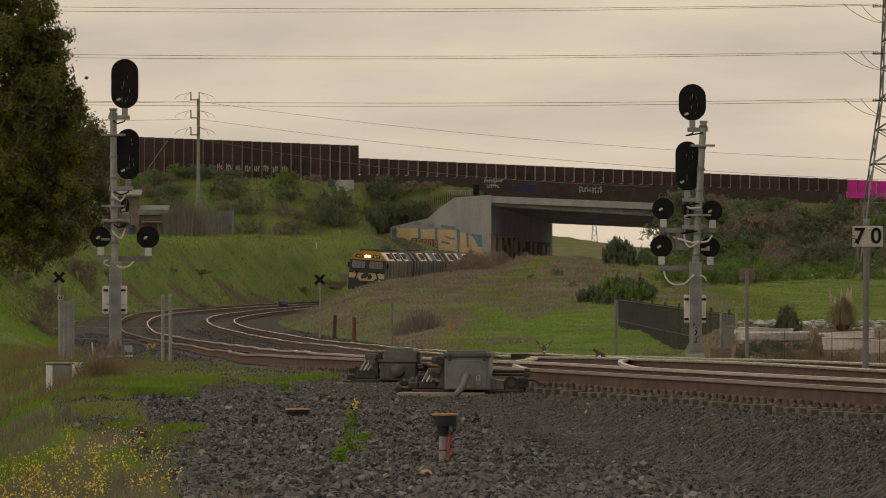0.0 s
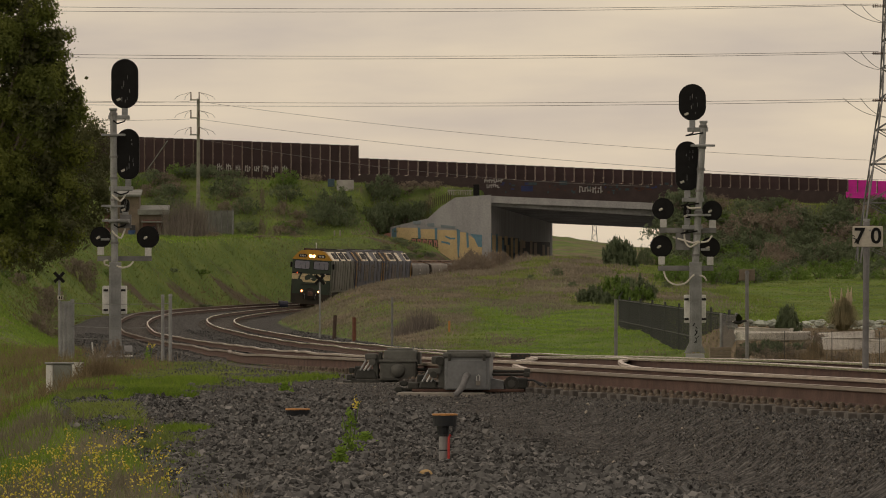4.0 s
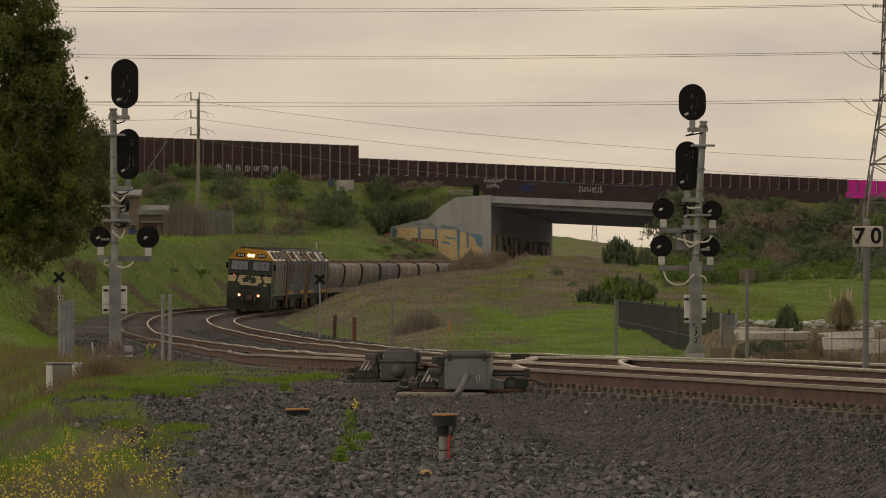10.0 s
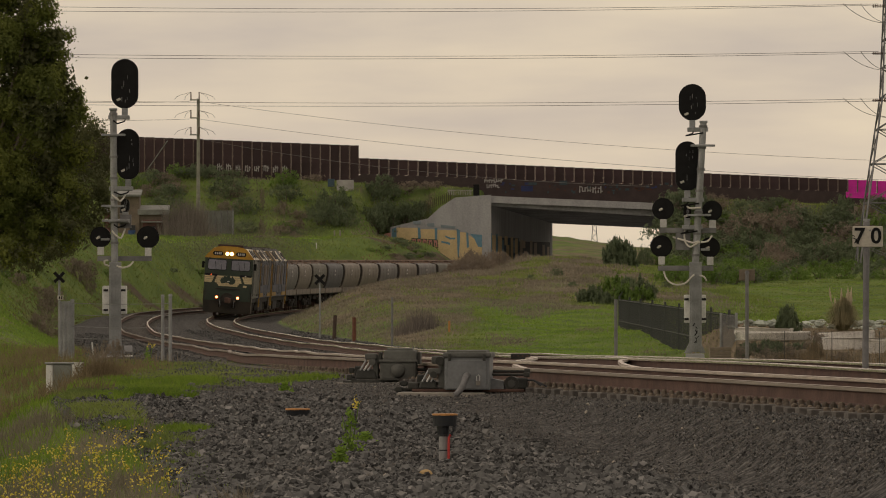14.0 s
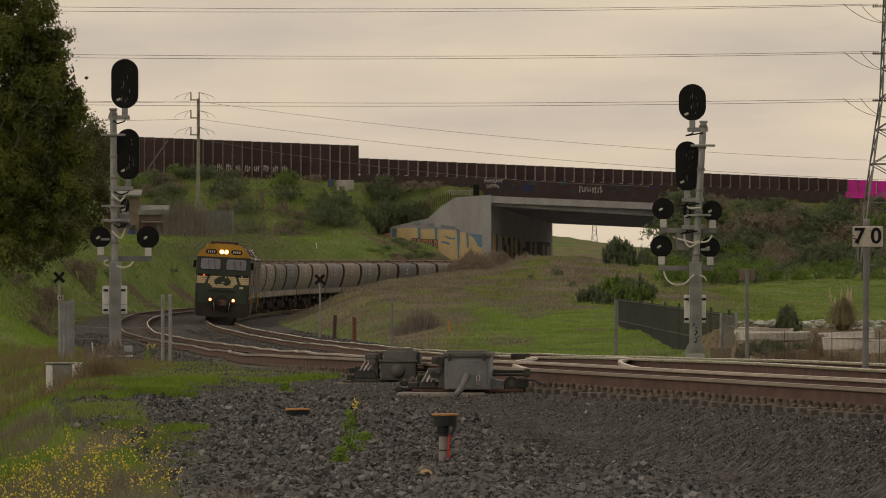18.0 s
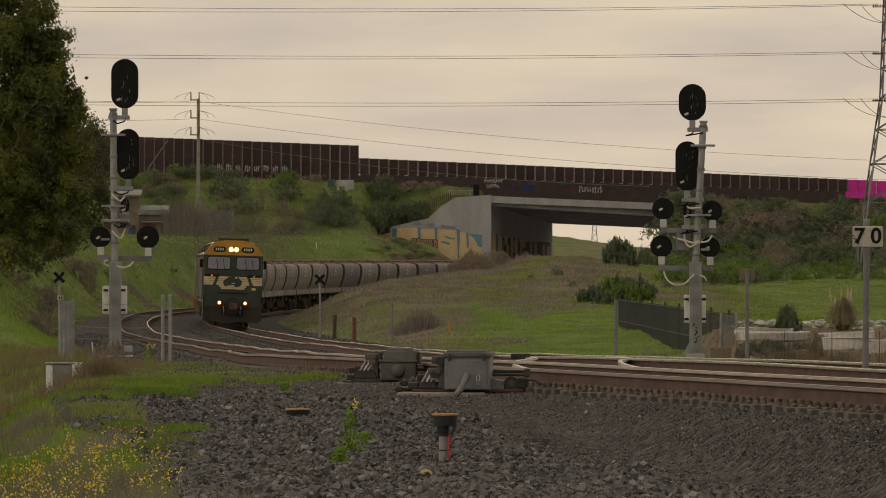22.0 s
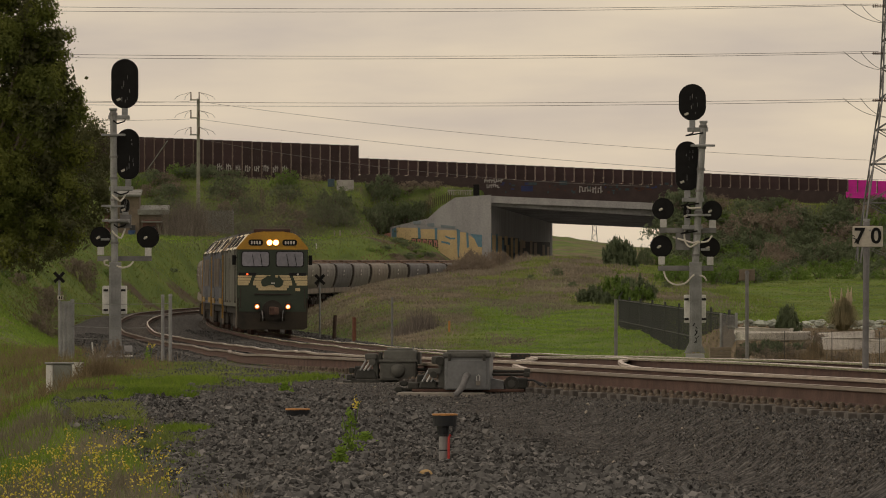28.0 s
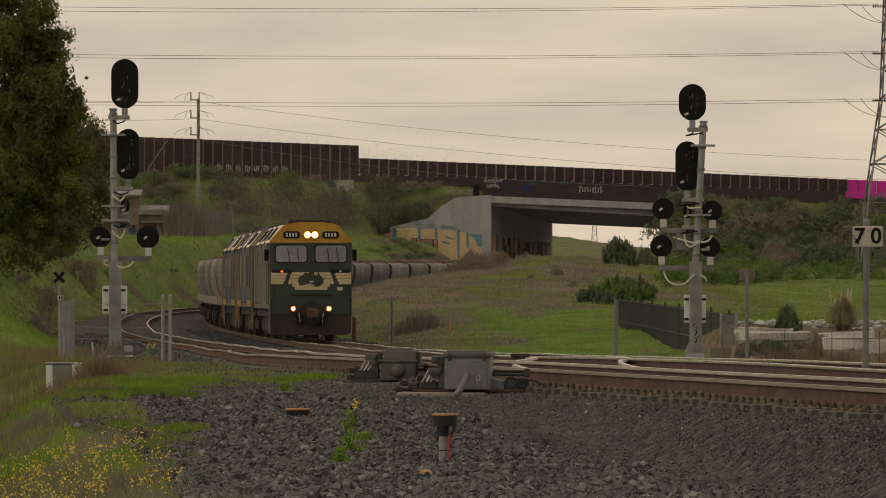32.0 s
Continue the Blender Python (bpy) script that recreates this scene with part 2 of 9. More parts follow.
# ---- materials
M_STEEL = mat("galvanised_steel", (0.30, 0.31, 0.32), (0.20, 0.205, 0.21), 3.0, 0.5, 0.6, 0.05)
M_POST = mat("weathered_grey_post", (0.20, 0.20, 0.205), (0.13, 0.13, 0.135), 4.0, 0.7, 0.2, 0.1)
M_BLACK = mat("black_enamel", (0.004, 0.004, 0.005), (0.008, 0.008, 0.009), 5.0, 0.55)
M_BLACK.node_tree.nodes["Principled BSDF"].inputs["Specular IOR Level"].default_value = 0.18
M_WHITE = mat("white_painted_metal", (0.55, 0.55, 0.54), (0.42, 0.42, 0.42), 3.0, 0.6)
M_CABLE = mat("pale_cable", (0.55, 0.53, 0.48), (0.4, 0.38, 0.34), 4.0, 0.6)
M_RUST = mat("rusty_steel", (0.066, 0.035, 0.028), (0.110, 0.062, 0.048), 3.0, 0.85, 0.1, 0.3)
M_RAILTOP = mat("worn_rail_head", (0.50, 0.42, 0.36), (0.36, 0.30, 0.25), 2.0, 0.35, 0.35, 0.0)
M_RAILDULL = mat("dull_rail_head", (0.235, 0.195, 0.155), (0.165, 0.135, 0.108), 1.2, 0.5, 0.2, 0.0)
M_RAILBRIGHT = mat("polished_rail_head", (0.62, 0.58, 0.48), (0.50, 0.46, 0.38), 2.0, 0.22, 0.85, 0.0)
M_SLEEPER = mat("dusty_timber", (0.062, 0.056, 0.051), (0.105, 0.096, 0.089), 4.0, 0.9, 0.0, 0.6, var=0.25)
M_CONC = mat("weathered_concrete", (0.355, 0.356, 0.366), (0.282, 0.283, 0.293), 0.9, 0.9, 0.0, 0.15, stretch=(1, 1, 0.2))
M_DARKCONC = mat("shaded_concrete", (0.26, 0.26, 0.268), (0.19, 0.19, 0.197), 0.4, 0.9, 0.0, 0.1)
M_WALLPANEL = mat("dark_red_brown_panel", (0.050, 0.029, 0.031), (0.033, 0.019, 0.021), 0.8, 0.9, 0.0, 0.1, var=0.22)
M_WALLPOST = mat("wall_post", (0.150, 0.112, 0.092), (0.105, 0.078, 0.066), 2.0, 0.9)
M_WALLBASE = mat("wall_base", (0.050, 0.034, 0.033), (0.036, 0.025, 0.025), 1.0, 0.9, 0.0, 0.1)
M_PINK = mat("magenta_panel", (0.62, 0.010, 0.36), (0.52, 0.008, 0.30), 1.0, 0.6)
M_TIMBER = mat("weathered_timber_pole", (0.27, 0.27, 0.225), (0.19, 0.19, 0.16), 2.0, 0.9, 0.0, 0.3)
M_WIRE = mat("power_line", (0.16, 0.15, 0.145), (0.12, 0.115, 0.11), 1.0, 0.6, 0.3)
M_LATTICE = mat("lattice_steel", (0.19, 0.19, 0.20), (0.14, 0.14, 0.15), 1.0, 0.6, 0.5)


def ground_material():
    """Grass, dry grass and gravel, mixed by where each grows, with blotches at several sizes."""
    m = bpy.data.materials.new("ground_cover")
    m.use_nodes = True
    nt = m.node_tree
    bs = nt.nodes["Principled BSDF"]
    bs.inputs["Roughness"].default_value = 0.95
    bs.inputs["Specular IOR Level"].default_value = 0.15
    co = nt.nodes.new("ShaderNodeTexCoord")

    def tex(scale, detail=5.0, stretch=(1, 1, 1)):
        mp = nt.nodes.new("ShaderNodeMapping")
        mp.inputs["Scale"].default_value = stretch
        nt.links.new(co.outputs["Object"], mp.inputs["Vector"])
        no = nt.nodes.new("ShaderNodeTexNoise")
        no.inputs["Scale"].default_value, no.inputs["Detail"].default_value = scale, detail
        nt.links.new(mp.outputs["Vector"], no.inputs["Vector"])
        return no.outputs["Fac"]

    def ramp(fac, stops):
        ra = nt.nodes.new("ShaderNodeValToRGB")
        els = ra.color_ramp.elements
        while len(els) < len(stops):
            els.new(0.5)
        for e, (p, c) in zip(els, stops):
            e.position, e.color = p, (*c, 1)
        nt.links.new(fac, ra.inputs["Fac"])
        return ra.outputs["Color"]

    def blend(fac, a, b):
        mx = nt.nodes.new("ShaderNodeMix")
        mx.data_type = "RGBA"
        nt.links.new(fac, mx.inputs[0])
        nt.links.new(a, mx.inputs[6])
        nt.links.new(b, mx.inputs[7])
        return mx.outputs[2]

    def mask(name, soft, scale, stretch=(1, 1, 1)):
        at = nt.nodes.new("ShaderNodeAttribute")
        at.attribute_name = name
        ma = nt.nodes.new("ShaderNodeMath")
        ma.operation = "MULTIPLY_ADD"
        ma.inputs[1].default_value = soft
        nt.links.new(tex(scale, 6.0, stretch), ma.inputs[0])
        ad = nt.nodes.new("ShaderNodeMath")
        ad.operation = "ADD"
        nt.links.new(at.outputs["Fac"], ma.inputs[2])
        nt.links.new(ma.outputs[0], ad.inputs[0])
        ad.inputs[1].default_value = -soft * 0.5
        rr = nt.nodes.new("ShaderNodeMapRange")
        rr.inputs["From Min"].default_value, rr.inputs["From Max"].default_value = 0.4, 0.6
        nt.links.new(ad.outputs[0], rr.inputs["Value"])
        return rr.outputs["Result"]

    grass = ramp(tex(0.35, 8.0, (1, 0.35, 1)), [(0.3, (0.068, 0.104, 0.024)), (0.5, (0.106, 0.156, 0.034)), (0.7, (0.152, 0.188, 0.048))])
    dry = ramp(tex(0.8, 8.0, (1, 0.3, 1)), [(0.3, (0.095, 0.082, 0.050)), (0.5, (0.160, 0.128, 0.086)), (0.72, (0.21, 0.168, 0.12))])
    gravel = ramp(tex(9.0, 8.0), [(0.36, (0.018, 0.018, 0.0185)), (0.5, (0.053, 0.051, 0.051)), (0.66, (0.130, 0.125, 0.121))])
    scrub = ramp(tex(0.9, 8.0), [(0.3, (0.034, 0.044, 0.022)), (0.55, (0.078, 0.088, 0.042)), (0.72, (0.140, 0.108, 0.078))])
    c = blend(mask("dry", 0.9, 0.25, (1, 0.3, 1)), grass, dry)
    c = blend(mask("scrub", 0.7, 0.3), c, scrub)
    earth = ramp(tex(1.3, 8.0), [(0.3, (0.055, 0.044, 0.032)), (0.52, (0.105, 0.082, 0.058)), (0.74, (0.080, 0.085, 0.034))])
    c = blend(mask("earth", 1.0, 0.5, (1, 0.6, 1)), c, earth)
    c = blend(mask("gravel", 0.8, 1.6), c, gravel)
    nt.links.new(c, bs.inputs["Base Color"])
    bu = nt.nodes.new("ShaderNodeBump")
    bu.inputs["Strength"].default_value, bu.inputs["Distance"].default_value = 0.6, 0.06
    nt.links.new(tex(14.0, 4.0), bu.inputs["Height"])
    nt.links.new(bu.outputs["Normal"], bs.inputs["Normal"])
    return m


M_GROUND = ground_material()


def bank_bare(x, y):
    """Bare earth on the cutting bank, 0 to 1: slips down the face and a worn strip along its foot."""
    up = gravel_edge(y) - x
    face = step01(0.3, 1.2, up) * step01(8.5, 6.0, up) * step01(300, 350, y) * step01(705, 690, y)
    slip = step01(0.4, 1.1, np.sin(0.16 * y + 1.4 * np.sin(0.047 * y) + 0.22 * up) + 0.45 * np.sin(0.43 * y + 0.9 * up)) * step01(430, 500, y)
    foot = step01(3.6, 1.0, up + 0.9 * np.sin(0.21 * y + 1.0))
    return face * np.clip(0.62 * slip * step01(7.5, 4.5, up + 1.5 * np.sin(y * 0.09)) + 0.6 * foot, 0, 1)


# ---- the ground: one sheet to the horizon
def build_ground():
    gx = np.concatenate([[-4500, -2000, -900, -400, -200, -120, -80, -60], np.arange(-48, -20, 1.0), np.arange(-20, -6, 0.4), np.arange(-6, 5, 0.2), np.arange(5, 24, 0.4), np.arange(24, 60, 1.5), [70, 90, 130, 220, 420, 900, 2000, 4500]])
    gy = np.concatenate([[-900, -300, -80, -20, 10, 30], np.arange(40, 58, 0.6), np.arange(58, 80, 0.3), np.arange(80, 130, 0.6), np.arange(130, 260, 1.2), np.arange(260, 820, 2.4), [830, 850, 880, 920, 960, 1000, 1040, 1080, 1120, 1180, 1260, 1400, 1600, 2000, 2600, 3400, 4900]])
    x, y = np.meshgrid(gx, gy)
    z = ground_z(x, y)
    nx, ny = len(gx), len(gy)
    idx = np.arange(nx * ny).reshape(ny, nx)
    quads = np.stack([idx[:-1, :-1], idx[:-1, 1:], idx[1:, 1:], idx[1:, :-1]], -1).reshape(-1, 4)
    ob = heap("ground", np.stack([x, y, z], -1).reshape(-1, 3), quads, M_GROUND, smooth=True)
    db, da = x - track_b(y), x - track_a(y)
    xe = gravel_edge(y) + 0.1
    right = np.interp(y, [60, 150, 260, 500], [4.2, 4.0, 3.4, 3.2])
    gravel = step01(-0.7, 0.7, x - xe) * step01(-0.7, 0.7, right - db) * (y < 830)
    spur = (y > 640) & (y < 716) & (da < -1.4)
    gravel = np.where(spur, 0.0, gravel)
    dry = np.interp(y, [60, 120, 200, 280, 330, 380, 700], [0.35, 0.5, 0.3, 0.0, 0.08, 0.55, 0.68]) * step01(2, 6, db)
    dry = np.maximum(dry, step01(1, 3, xe - x) * step01(9, 4, xe - x) * np.interp(y, [60, 100, 130, 300, 420, 700], [0.1, 0.25, 0.6, 0.4, 0.3, 0.2]))
    dry = np.where((x > 10) & (y > 200) & (y < 640), dry * (1 - 0.85 * step01(12, 17, x)), dry)
    dry = np.maximum(dry, 0.9 * step01(7.4, 8.2, x) * (y > 160) * (y < 240))
    dry = np.maximum(dry, 0.50 * step01(2.6, 0.4, x) * step01(2, 5, db) * step01(236, 262, y) * (y < 420))
    dry = np.where(spur & (da > -3.4), 0.40, dry)
    # dry tone beyond the road stands in for the haze over the hills
    dry = np.where(y > 830, 0.5, dry)
    scrub = step01(714, 730, y) * (y < 860) * np.where(x > 15, 0.62, 0.46)
    earth = 0.68 * bank_bare(x, y)
    earth = np.where(spur & (da > -3.4), 0.58, earth)
    for nm, a in (("gravel", gravel), ("dry", dry), ("scrub", scrub), ("earth", earth)):
        att = ob.data.attributes.new(nm, "FLOAT", "POINT")
        att.data.foreach_set("value", a.astype(np.float32).ravel())
    return tagged(ob, "green and dry grass with a grey gravel railway bed", "ground", kind="structure")


ground = build_ground()


# ---- the tracks
RAIL_OUT = [(-0.07, -0.172), (-0.07, -0.158), (-0.012, -0.145), (-0.009, -0.045), (-0.035, -0.036), (-0.035, -0.004), (0.035, -0.004), (0.035, -0.036), (0.009, -0.045), (0.012, -0.145), (0.07, -0.158), (0.07, -0.172)]
RAIL_CAP = [(-0.030, -0.041), (-0.038, -0.034), (-0.037, -0.010), (-0.028, 0.0), (0.028, 0.0), (0.037, -0.010), (0.038, -0.034), (0.030, -0.041)]


def sweep(name, outline, xs, ys, zs, tilt, material, parent):
    """A rail section carried along a line."""
    n, k = len(ys), len(outline)
    dx, dy = np.gradient(xs), np.gradient(ys)
    ln = np.hypot(dx, dy)
    px, py = -dy / ln, dx / ln
    v = np.empty((n, k, 3))
    for j, (u, w) in enumerate(outline):
        v[:, j, 0] = xs - px * u
        v[:, j, 1] = ys - py * u
        v[:, j, 2] = zs + w
    idx = np.arange(n * k).reshape(n, k)
    nxt = np.roll(idx, -1, axis=1)
    quads = np.stack([idx[:-1], nxt[:-1], nxt[1:], idx[1:]], -1).reshape(-1, 4)
    return heap(name, v.reshape(-1, 3), quads, material, parent)


def wobble(y, seed):
    """Slack joints: the rail head dips a little along the older part of the line."""
    amp = np.interp(y, [70, 110, 150, 250, 330], [0.002, 0.008, 0.018, 0.016, 0.005])
    return amp * np.sin(y / 9.7 + seed) * np.sin(y / 4.6 + 2 * seed)


def lay_rail(name, xfun, zfun, y0, y1, off, parent, seed=0.0, step=1.0, head=M_RAILTOP):
    ys = np.arange(y0, y1, step)
    xs = xfun(ys)
    m = np.gradient(xs, ys)
    n = np.sqrt(1 + m * m)
    xr, yr = xs + off / n, ys - off * m / n
    zr = zfun(yr) - cant(yr) * off + wobble(yr, seed)
    rail = sweep(name, RAIL_OUT, xr, yr, zr, 0, M_RUST, parent)
    sweep("rail_head", RAIL_CAP, xr, yr, zr, 0, head, rail)
    return rail


GAUGE = 1.505 / 2
line_a = tagged(thing("track_a", (0, 0, 0), "", ""), "rusty steel rails on timber sleepers in grey ballast", "track", kind="structure")
line_b = tagged(thing("track_b", (0, 0, 0), "", ""), "curving steel rails on sleepers in grey ballast", "track", kind="structure")
for off, sd in ((-GAUGE, 0.3), (GAUGE, 1.7)):
    lay_rail("rail", track_a, rail_za, 35, 780, off, line_a, sd, head=M_RAILDULL if off < 0 else M_RAILTOP)
    lay_rail("rail", track_b, rail_z, 35, 780, off, line_b, sd + 0.6, head=M_RAILBRIGHT)


# crossover between the tracks, through the junction
def cross_x(y):
    t = step01(78, 134, np.asarray(y, dtype=float))
    return track_a(y) * (1 - t) + track_b(y) * t


crossover = tagged(thing("track_crossover", (0, 0, 0), "", ""), "crossover rails linking the two tracks", "track", kind="structure")
for off, sd in ((-GAUGE, 0.9), (GAUGE, 2.2)):
    lay_rail("rail", cross_x, lambda y: rail_z(y) - 0.012, 82, 131, off, crossover, sd)


def lay_sleepers(xfun, zfun, y0, y1, parent, half=1.3):
    bm = bmesh.new()
    box(bm, (2 * half, 0.24, 0.16), (0, 0, -0.10), bevel=0.015)
    me = bpy.data.meshes.new("sleeper")
    bm.to_mesh(me)
    bm.free()
    me.materials.append(M_SLEEPER)
    rnd = random.Random(5)
    y = y0
    while y < y1:
        x = float(xfun(y))
        m = float(xfun(y + 0.5) - xfun(y - 0.5))
        ob = new("sleeper", me)
        ob.parent = parent
        ob.matrix_basis = pose(x, y, float(zfun(y)) - 0.18 + rnd.uniform(-0.012, 0.006), 0, math.degrees(float(cant(y))), -math.degrees(math.atan(m)) + rnd.uniform(-0.6, 0.6))
        y += 0.62


lay_sleepers(track_a, rail_za, 52, 200, line_a, 1.15)
lay_sleepers(track_b, rail_z, 88, 150, line_b)
lay_sleepers(cross_x, rail_z, 92, 122, crossover, 1.2)


def far_sleepers(xfun, zfun, y0, y1, parent):
    ys = np.arange(y0, y1, 0.62)
    xs = xfun(ys)
    c = np.array([[-1, -1, 0], [1, -1, 0], [1, 1, 0], [-1, 1, 0], [-1, -1, 1], [1, -1, 1], [1, 1, 1], [-1, 1, 1]], dtype=float) * [1.25, 0.12, 1.0]
    v = np.repeat(c[None], len(ys), 0)
    tilt = cant(ys)[:, None] * v[..., 0]
    v = np.stack([v[..., 0] + xs[:, None], v[..., 1] + ys[:, None], (zfun(ys) - 0.335)[:, None] + v[..., 2] * 0.12 - tilt], -1)
    f = np.array([[0, 1, 5, 4], [1, 2, 6, 5], [2, 3, 7, 6], [3, 0, 4, 7], [4, 5, 6, 7]])
    q = (f[None] + (np.arange(len(ys)) * 8)[:, None, None]).reshape(-1, 4)
    ob = heap("sleepers", v.reshape(-1, 3), q, M_SLEEPER, parent)
    ob["kind"] = "stuff"


far_sleepers(track_a, rail_za, 200, 640, line_a)
far_sleepers(track_b, rail_z, 150, 700, line_b)


# ---- the road bridge, its walls and the long fence wall on the embankment
def bridge():
    b = thing("road_bridge", (4.5, 740.0, 0.0), "grey concrete road bridge over the railway with painted abutment", "bridge")
    w = 16.6
    # near deck: fascia beam and slab, falling gently to one side
    bm = bmesh.new()
    prism(bm, [(-1.2, 9.478), (w + 6, 9.478 - 1.02), (w + 6, 8.795 - 1.02), (-1.2, 8.795)], "y", 0.5, (0, -0.2, 0))
    part("parapet_beam", bm, M_CONC, b, "pale grey concrete edge beam")
    # darker concrete colour carries the shade below the parapet beam
    bm = bmesh.new()
    prism(bm, [(-0.6, 8.824), (w + 6, 8.824 - 1.0), (w + 6, 7.998 - 1.0), (-0.6, 8.454)], "y", 0.9, (0, 0.5, 0))
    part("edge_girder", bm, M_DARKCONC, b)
    # deck of long girders laid side by side, with narrow slots between them
    # the slots are made up: they let skylight through onto the abutment
    front, back = 8.511, 7.039
    n = 34
    for i in range(n):
        y0 = 0.8 + i * 45.2 / n
        y1 = y0 + 45.2 / n - 0.62
        bm = bmesh.new()
        v = []
        for x, y in ((-0.6 + 0.075 * y0, y0), (w + 12, y0), (w + 14, y1), (-0.6 + 0.075 * y1, y1)):
            u = (y - 0.8) / 45.2
            z = front + (back - front) * u + 0.03 - (1.33 * (1 - u) + 1.2 * u) * (x > w)
            v.append((bm.verts.new((x, y, z)), bm.verts.new((x, y, z + 0.9))))
        for q in range(4):
            p, r = v[q], v[(q + 1) % 4]
            bm.faces.new((p[0], r[0], r[1], p[1]))
        bm.faces.new([p[0] for p in v])
        bm.faces.new([p[1] for p in v])
        bmesh.ops.recalc_face_normals(bm, faces=bm.faces)
        part("deck_girder", bm, M_SOFFIT, b, "dark grey girder")
    # abutment face, running back beside the track
    bm = bmesh.new()
    v = []
    for (x, y) in ((0, 0), (7.2, 45), (5.0, 45), (-2.2, 0)):
        v.append((bm.verts.new((x, y, -1.5)), bm.verts.new((x, y, 8.7 if y < 10 else 7.2))))
    for a in range(4):
        p, q = v[a], v[(a + 1) % 4]
        bm.faces.new((p[0], q[0], q[1], p[1]))
    bm.faces.new([p[1] for p in v])
    bmesh.ops.recalc_face_normals(bm, faces=bm.faces)
    part("abutment", bm, M_CONC, b)
    # wing wall, stepping down the slope
    bm = bmesh.new()
    prism(bm, [(0.35, -1.5), (0.35, 9.535), (-3.302, 9.251), (-4.838, 8.226), (-6.034, 7.145), (-9.791, 6.291), (-9.791, -1.0)], "y", 0.6, (0, -0.35, 0))
    part("wing_wall", bm, M_CONC, b, "grey concrete wing wall")
    bm = bmesh.new()
    box(bm, (0.626, 0.8, 1.195), (-1.138, -0.2, 9.991), bevel=0.05)
    part("end_block", bm, M_BLACK, b)
    return b


M_SOFFIT = mat("dark_soffit", (0.19, 0.19, 0.195), (0.13, 0.13, 0.135), 0.4, 0.95)


def barrier_wall():
    """The dark panelled fence wall on the embankment: base course, posts and panels."""
    y = 752.0
    wall = tagged(thing("wall_roadside", (0, y, 0), "", ""), "long dark red-brown panelled wall with slim posts", "wall", kind="structure")
    k = 752 / 13000

    def top(x):
        return 15.725 - (1.041) * (x + 34.8) / 26.2 if x < -8.56 else 13.411 - (2.198) * (x + 8.56) / 50.0

    def foot(x):
        return 11.56 - (0.578) * (x + 34.8) / 26.2 if x < -8.56 else 11.791 - (1.851) * (x + 8.56) / 50.0

    bm = bmesh.new()
    xs = np.linspace(-48, 60, 80)
    for x0, x1 in zip(xs, xs[1:]):
        prism(bm, [(x0, road_z(x0) - 1.6), (x1, road_z(x1) - 1.6), (x1, foot(x1)), (x0, foot(x0))], "y", 0.34)
    bmesh.ops.remove_doubles(bm, verts=bm.verts, dist=0.001)
    part("wall_base", bm, M_WALLBASE, wall, "dark lower wall with faded paint")
    bm = bmesh.new()
    prism(bm, [(41.25, 9.35), (48.0, 9.05), (48.0, foot(48.0)), (41.25, foot(41.25))], "y", 0.02, (0, -0.19, 0))
    part("painted_base", bm, M_PINK, wall, "magenta paint over the lower wall")
    n, pitch = 104, 1.0
    for i in range(n):
        x = -46.56 + i * pitch + 0.0
        xc = x + pitch / 2
        t0, f0 = top(xc), foot(xc)
        pink = xc > 41.244 and xc < 48
        bm = bmesh.new()
        box(bm, (pitch - 0.13, 0.07, t0 - f0), (0, 0, 0))
        p = part("panel", bm, M_PINK if pink else M_WALLPANEL, wall, "bright magenta panel" if pink else "")
        p.location = (xc, 0.04, (t0 + f0) / 2)
        bm = bmesh.new()
        box(bm, (0.12, 0.14, t0 - f0 + 0.05), (0, 0, 0))
        p = part("post", bm, M_WALLPOST, wall)
        p.location = (x, -0.03, (t0 + f0) / 2)
    return wall


bridge()
barrier_wall()


# ---- power line pole, pylon and wires
def power_pole():
    Y = 705
    p = thing("power_pole", (-23.482, 705, 7.03), "weathered timber power pole with three short crossarms", "power pole")
    bm = bmesh.new()
    tube(bm, (0, 0, -1.0), (0, 0, 11.4), 0.2, 0.15, 10)
    part("pole", bm, M_TIMBER, p)
    for dy in (178, 210, 240):
        z = 20.879 - dy * 0.054
        bm = bmesh.new()
        box(bm, (0.976, 0.12, 0.12), (-0.325, -0.18, z), bevel=0.01)
        arm = part("crossarm", bm, M_TIMBER, p)
        for dx in (-13, 1.5):
            bm = bmesh.new()
            tube(bm, (dx * 0.054, -0.18, z), (dx * 0.054, -0.18, z + 0.75), 0.06, 0.05, 8)
            part("insulator", bm, M_RUST, arm)
        for s0, s1, hh in ((-42, -13, 12), (-24, -13, 9), (1.5, 30, 12), (1.5, 18, 9)):
            bm = bmesh.new()
            pts = []
            for q in range(9):
                u = q / 8
                xx = (s0 + (s1 - s0) * u) * 0.0542
                up = 0.72 * (u if s0 < -12 and s1 == -13 else 1 - u) ** 0.45 if True else 0
                pts.append((xx, -0.2, z + max(0.0, up)))
            wire(bm, pts, 0.018, 5)
            part("jumper_wire", bm, M_WIRE, arm)
    return p


power_pole()


def cable(name, a, b, sag, r, label):
    bm = bmesh.new()
    a, b = Vector(a), Vector(b)
    pts = []
    for i in range(25):
        u = i / 24
        q = a.lerp(b, u)
        q.z -= sag * 4 * u * (1 - u)
        pts.append(q)
    wire(bm, pts, r, 5)
    return tagged(part(name, bm, M_WIRE, None), label, "power line", "overhead wires")


